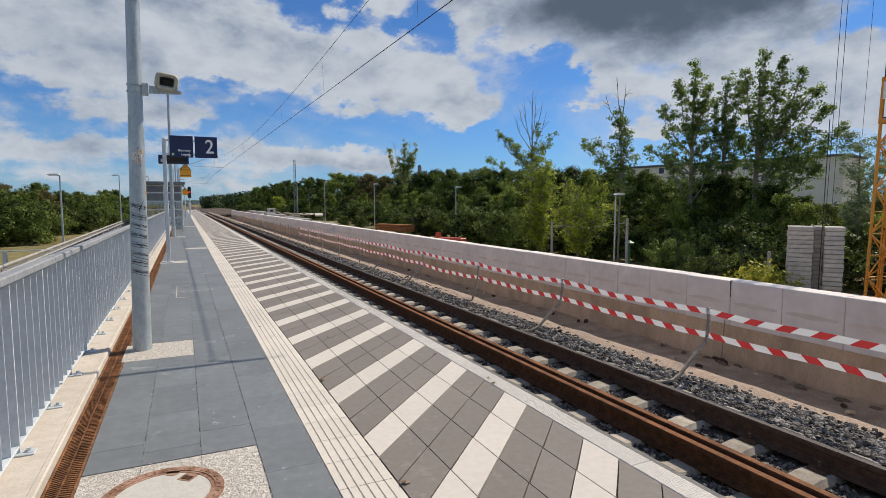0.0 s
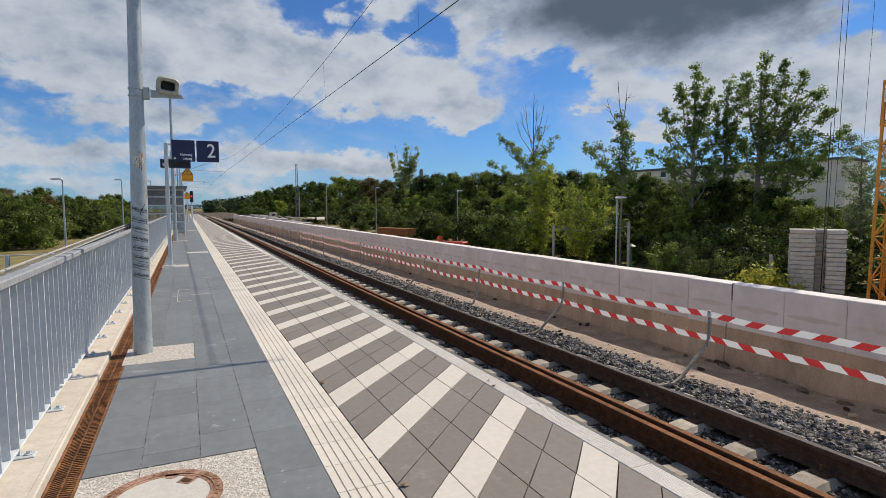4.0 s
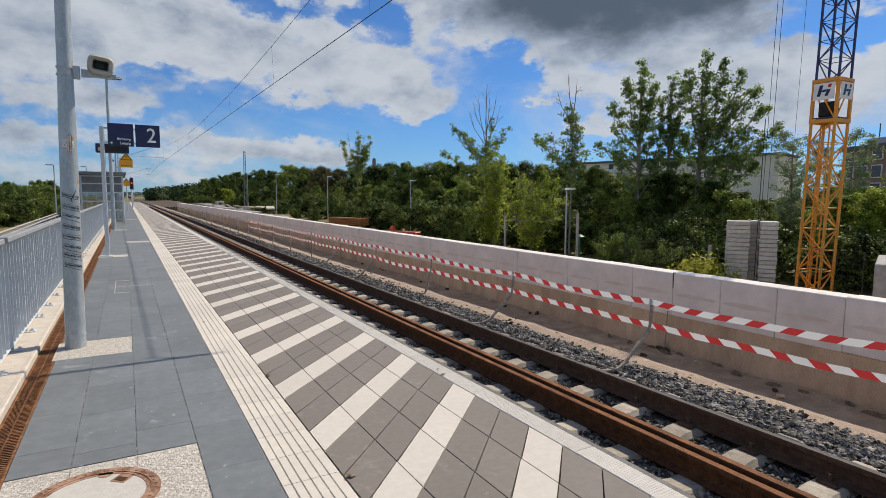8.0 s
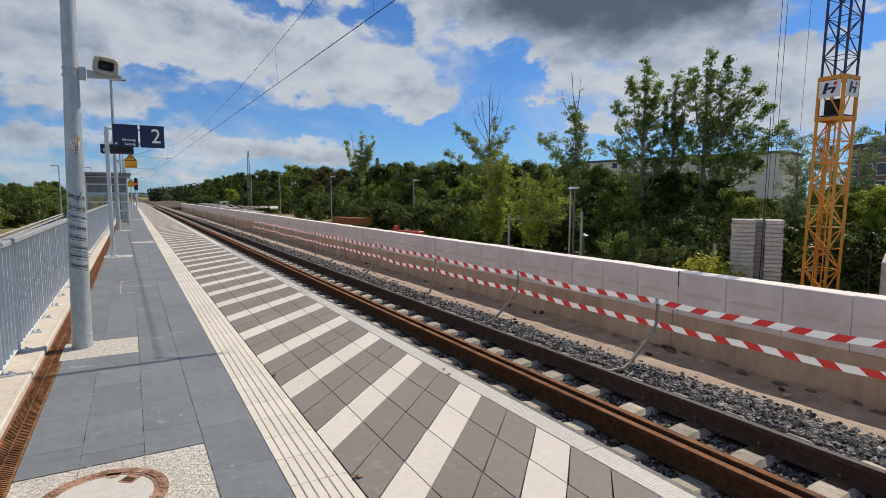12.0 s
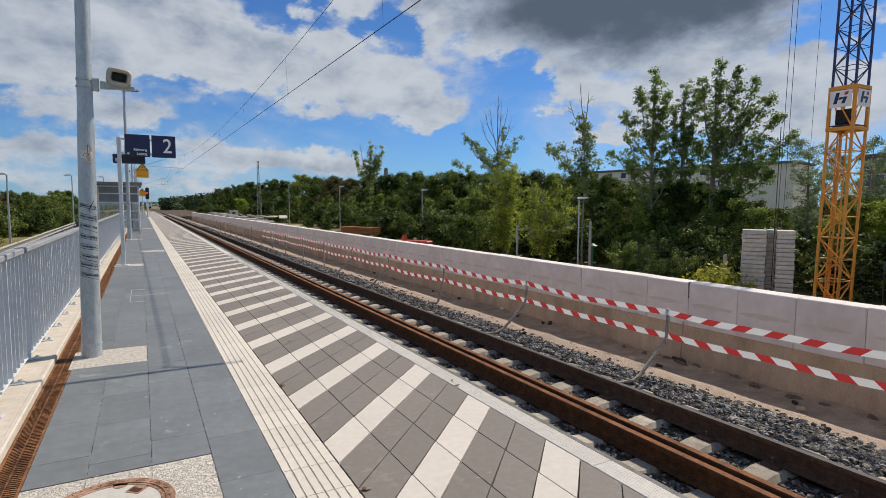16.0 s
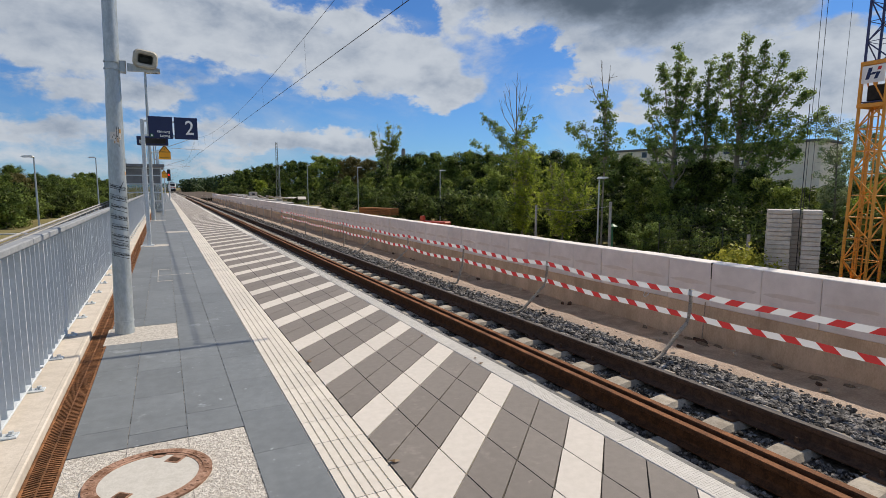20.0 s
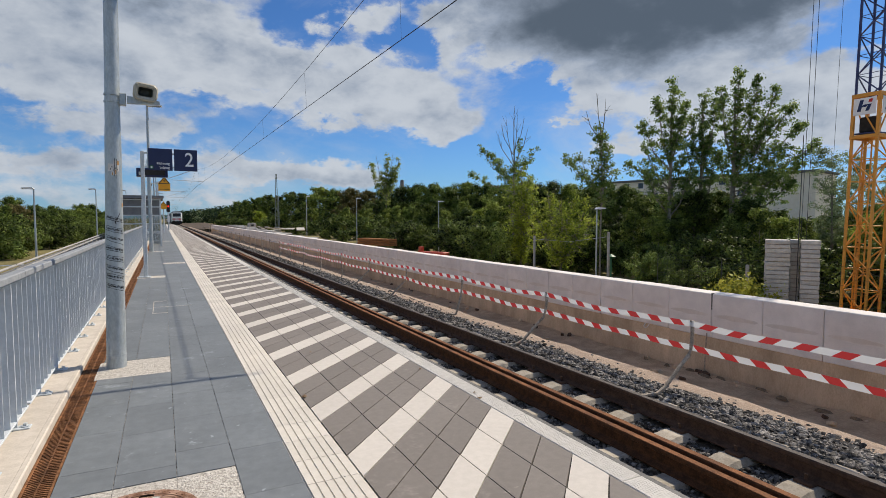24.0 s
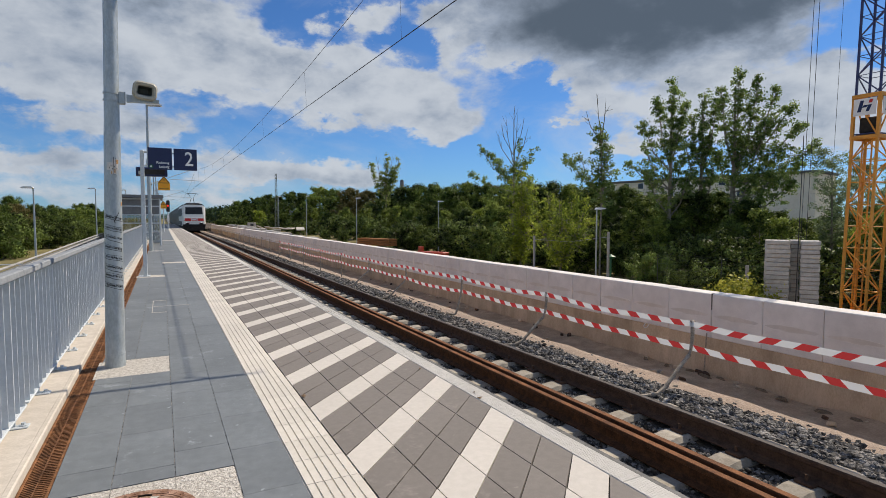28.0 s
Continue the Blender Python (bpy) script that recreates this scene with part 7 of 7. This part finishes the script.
# ---- the train ----
def train():
    t = thing("train", "light grey intercity train with red-banded locomotive and double-deck coaches", "train", pose(TRACK_X, 781, RAIL_TOP))
    def ring(y, w, zt, zb, sh, dz=0.0):
        """Cross-section outline of a car body."""
        return [(-w, y, zb), (-w, y, zt - sh), (-w + sh * 0.35, y, zt - sh * 0.35), (-w + sh, y, zt), (w - sh, y, zt), (w - sh * 0.35, y, zt - sh * 0.35), (w, y, zt - sh), (w, y, zb)]
    def loft(rings):
        mb = Mesher()
        n = len(rings[0])
        for rg in rings:
            mb.v += rg
        for i in range(len(rings) - 1):
            for k in range(n):
                mb.f.append((i * n + k, i * n + (k + 1) % n, (i + 1) * n + (k + 1) % n, (i + 1) * n + k))
        mb.f += [tuple(range(n)), tuple(range(len(mb.v) - n, len(mb.v)))]
        return mb
    lo = part("locomotive", loft([ring(0.0, 1.26, 1.95, 0.95, 0.1), ring(0.05, 1.32, 2.05, 0.9, 0.12), ring(0.55, 1.42, 3.72, 0.85, 0.45), ring(1.0, 1.46, 3.82, 0.85, 0.5), ring(18.0, 1.46, 3.82, 0.85, 0.5), ring(18.6, 1.40, 3.7, 0.9, 0.45), ring(18.9, 1.3, 2.0, 0.95, 0.1)]), M["train_white"], t, "light grey locomotive body")
    # windscreen on the sloping face
    def face(x0, x1, z0, z1, off):
        def yy(z):
            return 0.05 + 0.5 * (z - 2.05) / 1.67 if z > 2.05 else 0.05 * (z - 1.95) / 0.1 if z > 1.95 else 0.0
        return Mesher().add([(x0, yy(z0) - off, z0), (x1, yy(z0) - off, z0), (x1 * 0.96, yy(z1) - off, z1), (x0 * 0.96, yy(z1) - off, z1),
                             (x0, yy(z0) + 0.05, z0), (x1, yy(z0) + 0.05, z0), (x1 * 0.96, yy(z1) + 0.05, z1), (x0 * 0.96, yy(z1) + 0.05, z1)],
                            [(0, 1, 2, 3), (4, 5, 6, 7), (0, 1, 5, 4), (2, 3, 7, 6), (1, 2, 6, 5), (0, 3, 7, 4)])
    part("windscreen", face(-1.08, 1.08, 2.42, 3.38, 0.02), M["train_glass"], lo, "wide dark windscreen")
    part("screen_pillar", face(-0.04, 0.04, 2.5, 3.38, 0.035), M["train_dark"], lo)
    for x0, x1 in ((-1.2, -0.42), (0.42, 1.2)):
        part("red_band", face(x0, x1, 1.52, 1.86, 0.02), M["train_red"], lo, "red front band")
    part("front_mark", face(-0.3, 0.3, 1.55, 1.84, 0.018), M["train_red"], lo, "small red mark")
    part("front_mark_core", face(-0.24, 0.24, 1.61, 1.78, 0.024), M["white"], lo)
    for s in (-1, 1):
        part("headlight", Mesher().tube([(s * 0.92, -0.04, 1.22), (s * 0.92, 0.05, 1.22)], 0.10, 14), M["head_lamp"], lo, "lit headlight")
        part("tail_light", Mesher().tube([(s * 0.66, -0.03, 1.22), (s * 0.66, 0.05, 1.22)], 0.07, 12), M["train_red"], lo)
        bf = part("buffer", Mesher().tube([(s * 0.875, 0.1, 1.05), (s * 0.875, -0.45, 1.05)], 0.09, 12), M["train_dark"], lo)
        part("buffer_disc", Mesher().tube([(s * 0.875, -0.45, 1.05), (s * 0.875, -0.49, 1.05)], 0.24, 16), M["train_dark"], bf)
        part("cab_window", Mesher().box(min(s * 1.45, s * 1.475), max(s * 1.45, s * 1.475), 1.15, 1.9, 2.35, 3.1), M["train_glass"], lo)
    for s in (-1, 1):
        x0, x1 = sorted((s * 1.455, s * 1.468))
        part("side_band", Mesher().box(x0, x1, 2.3, 17.6, 2.15, 3.25), M["coach"], lo, "dark grey side band with grilles")
        part("lower_side", Mesher().box(x0, x1, 1.2, 18.0, 0.9, 1.45), M["coach"], lo)
    part("plough", Mesher().prism([(-1.30, 0.18), (1.30, 0.18), (1.42, 1.06), (-1.42, 1.06)], "y", -0.08, 0.35), M["train_dark"], lo, "dark front apron")
    part("underframe", Mesher().box(-1.2, 1.2, 0.5, 18.4, 0.35, 0.88, 0.05), M["train_dark"], lo)
    for yb in (3.6, 14.8):
        bg = part("bogie", Mesher().box(-1.1, 1.1, yb - 1.9, yb + 1.9, 0.35, 0.85, 0.05), M["train_dark"], lo)
        for dy in (-1.3, 1.3):
            part("wheelset", Mesher().tube([(-0.82, yb + dy, 0.56), (0.82, yb + dy, 0.56)], 0.56, 20), M["train_dark"], bg)
    part("roof_cover", Mesher().prism([(-1.36, 3.5), (-1.0, 3.86), (1.0, 3.86), (1.36, 3.5), (0.9, 3.4), (-0.9, 3.4)], "y", 0.55, 18.2), M["train_dark"], lo, "dark roof")
    part("roof_equipment", Mesher().box(-0.85, 0.85, 2.2, 16.6, 3.82, 4.02, 0.06), M["train_grey"], lo, "grey roof equipment")
    pg = Mesher()
    pg.tube([(-0.3, 5.0, 4.05), (-0.12, 3.9, 4.7)], 0.035, 6)
    pg.tube([(0.3, 5.0, 4.05), (0.12, 3.9, 4.7)], 0.035, 6)
    pg.tube([(-0.12, 3.9, 4.7), (-0.5, 4.7, 5.40)], 0.025, 6)
    pg.tube([(0.12, 3.9, 4.7), (0.5, 4.7, 5.40)], 0.025, 6)
    pg.tube([(-0.85, 4.7, 5.26), (-0.62, 4.7, 5.40), (0.62, 4.7, 5.40), (0.85, 4.7, 5.26)], 0.022, 6)
    pg.tube([(-0.62, 4.45, 5.40), (0.62, 4.45, 5.40)], 0.022, 6)
    part("pantograph", pg, M["train_dark"], lo, "raised dark pantograph")
    y = 19.5
    for k in range(5):
        c = part("coach", loft([ring(y, 1.36, 4.05, 0.45, 0.6), ring(y + 0.3, 1.39, 4.08, 0.45, 0.65), ring(y + 26.3, 1.39, 4.08, 0.45, 0.65), ring(y + 26.6, 1.36, 4.05, 0.45, 0.6)]), M["coach"], t, "grey double-deck coach")
        for s in (-1, 1):
            x0, x1 = sorted((s * 1.385, s * 1.398))
            for z0, z1 in ((1.05, 1.75), (2.75, 3.38)):
                for w in range(9):
                    ya = y + 2.6 + w * 2.45
                    part("window", Mesher().box(x0, x1, ya, ya + 2.0, z0, z1), M["train_glass"], c)
        part("coach_roof", Mesher().prism([(-1.1, 3.9), (-0.8, 4.14), (0.8, 4.14), (1.1, 3.9), (0.8, 3.8), (-0.8, 3.8)], "y", y + 0.3, y + 26.3), M["train_dark"], c)
        for yb in (y + 3.3, y + 23.3):
            part("bogie", Mesher().box(-1.15, 1.15, yb - 1.6, yb + 1.6, 0.12, 0.6, 0.05), M["train_dark"], c)
        y += 26.9
    return t


poplars()
wood()
buildings()
site_things()
TRAIN = train()


def motions():
    # the train runs in at a steady 25 metres a second
    walk(TRAIN, [(t, pose(TRACK_X, 781 - 25 * t, RAIL_TOP)) for t in (0, 7, 14, 21, 28)])


motions()
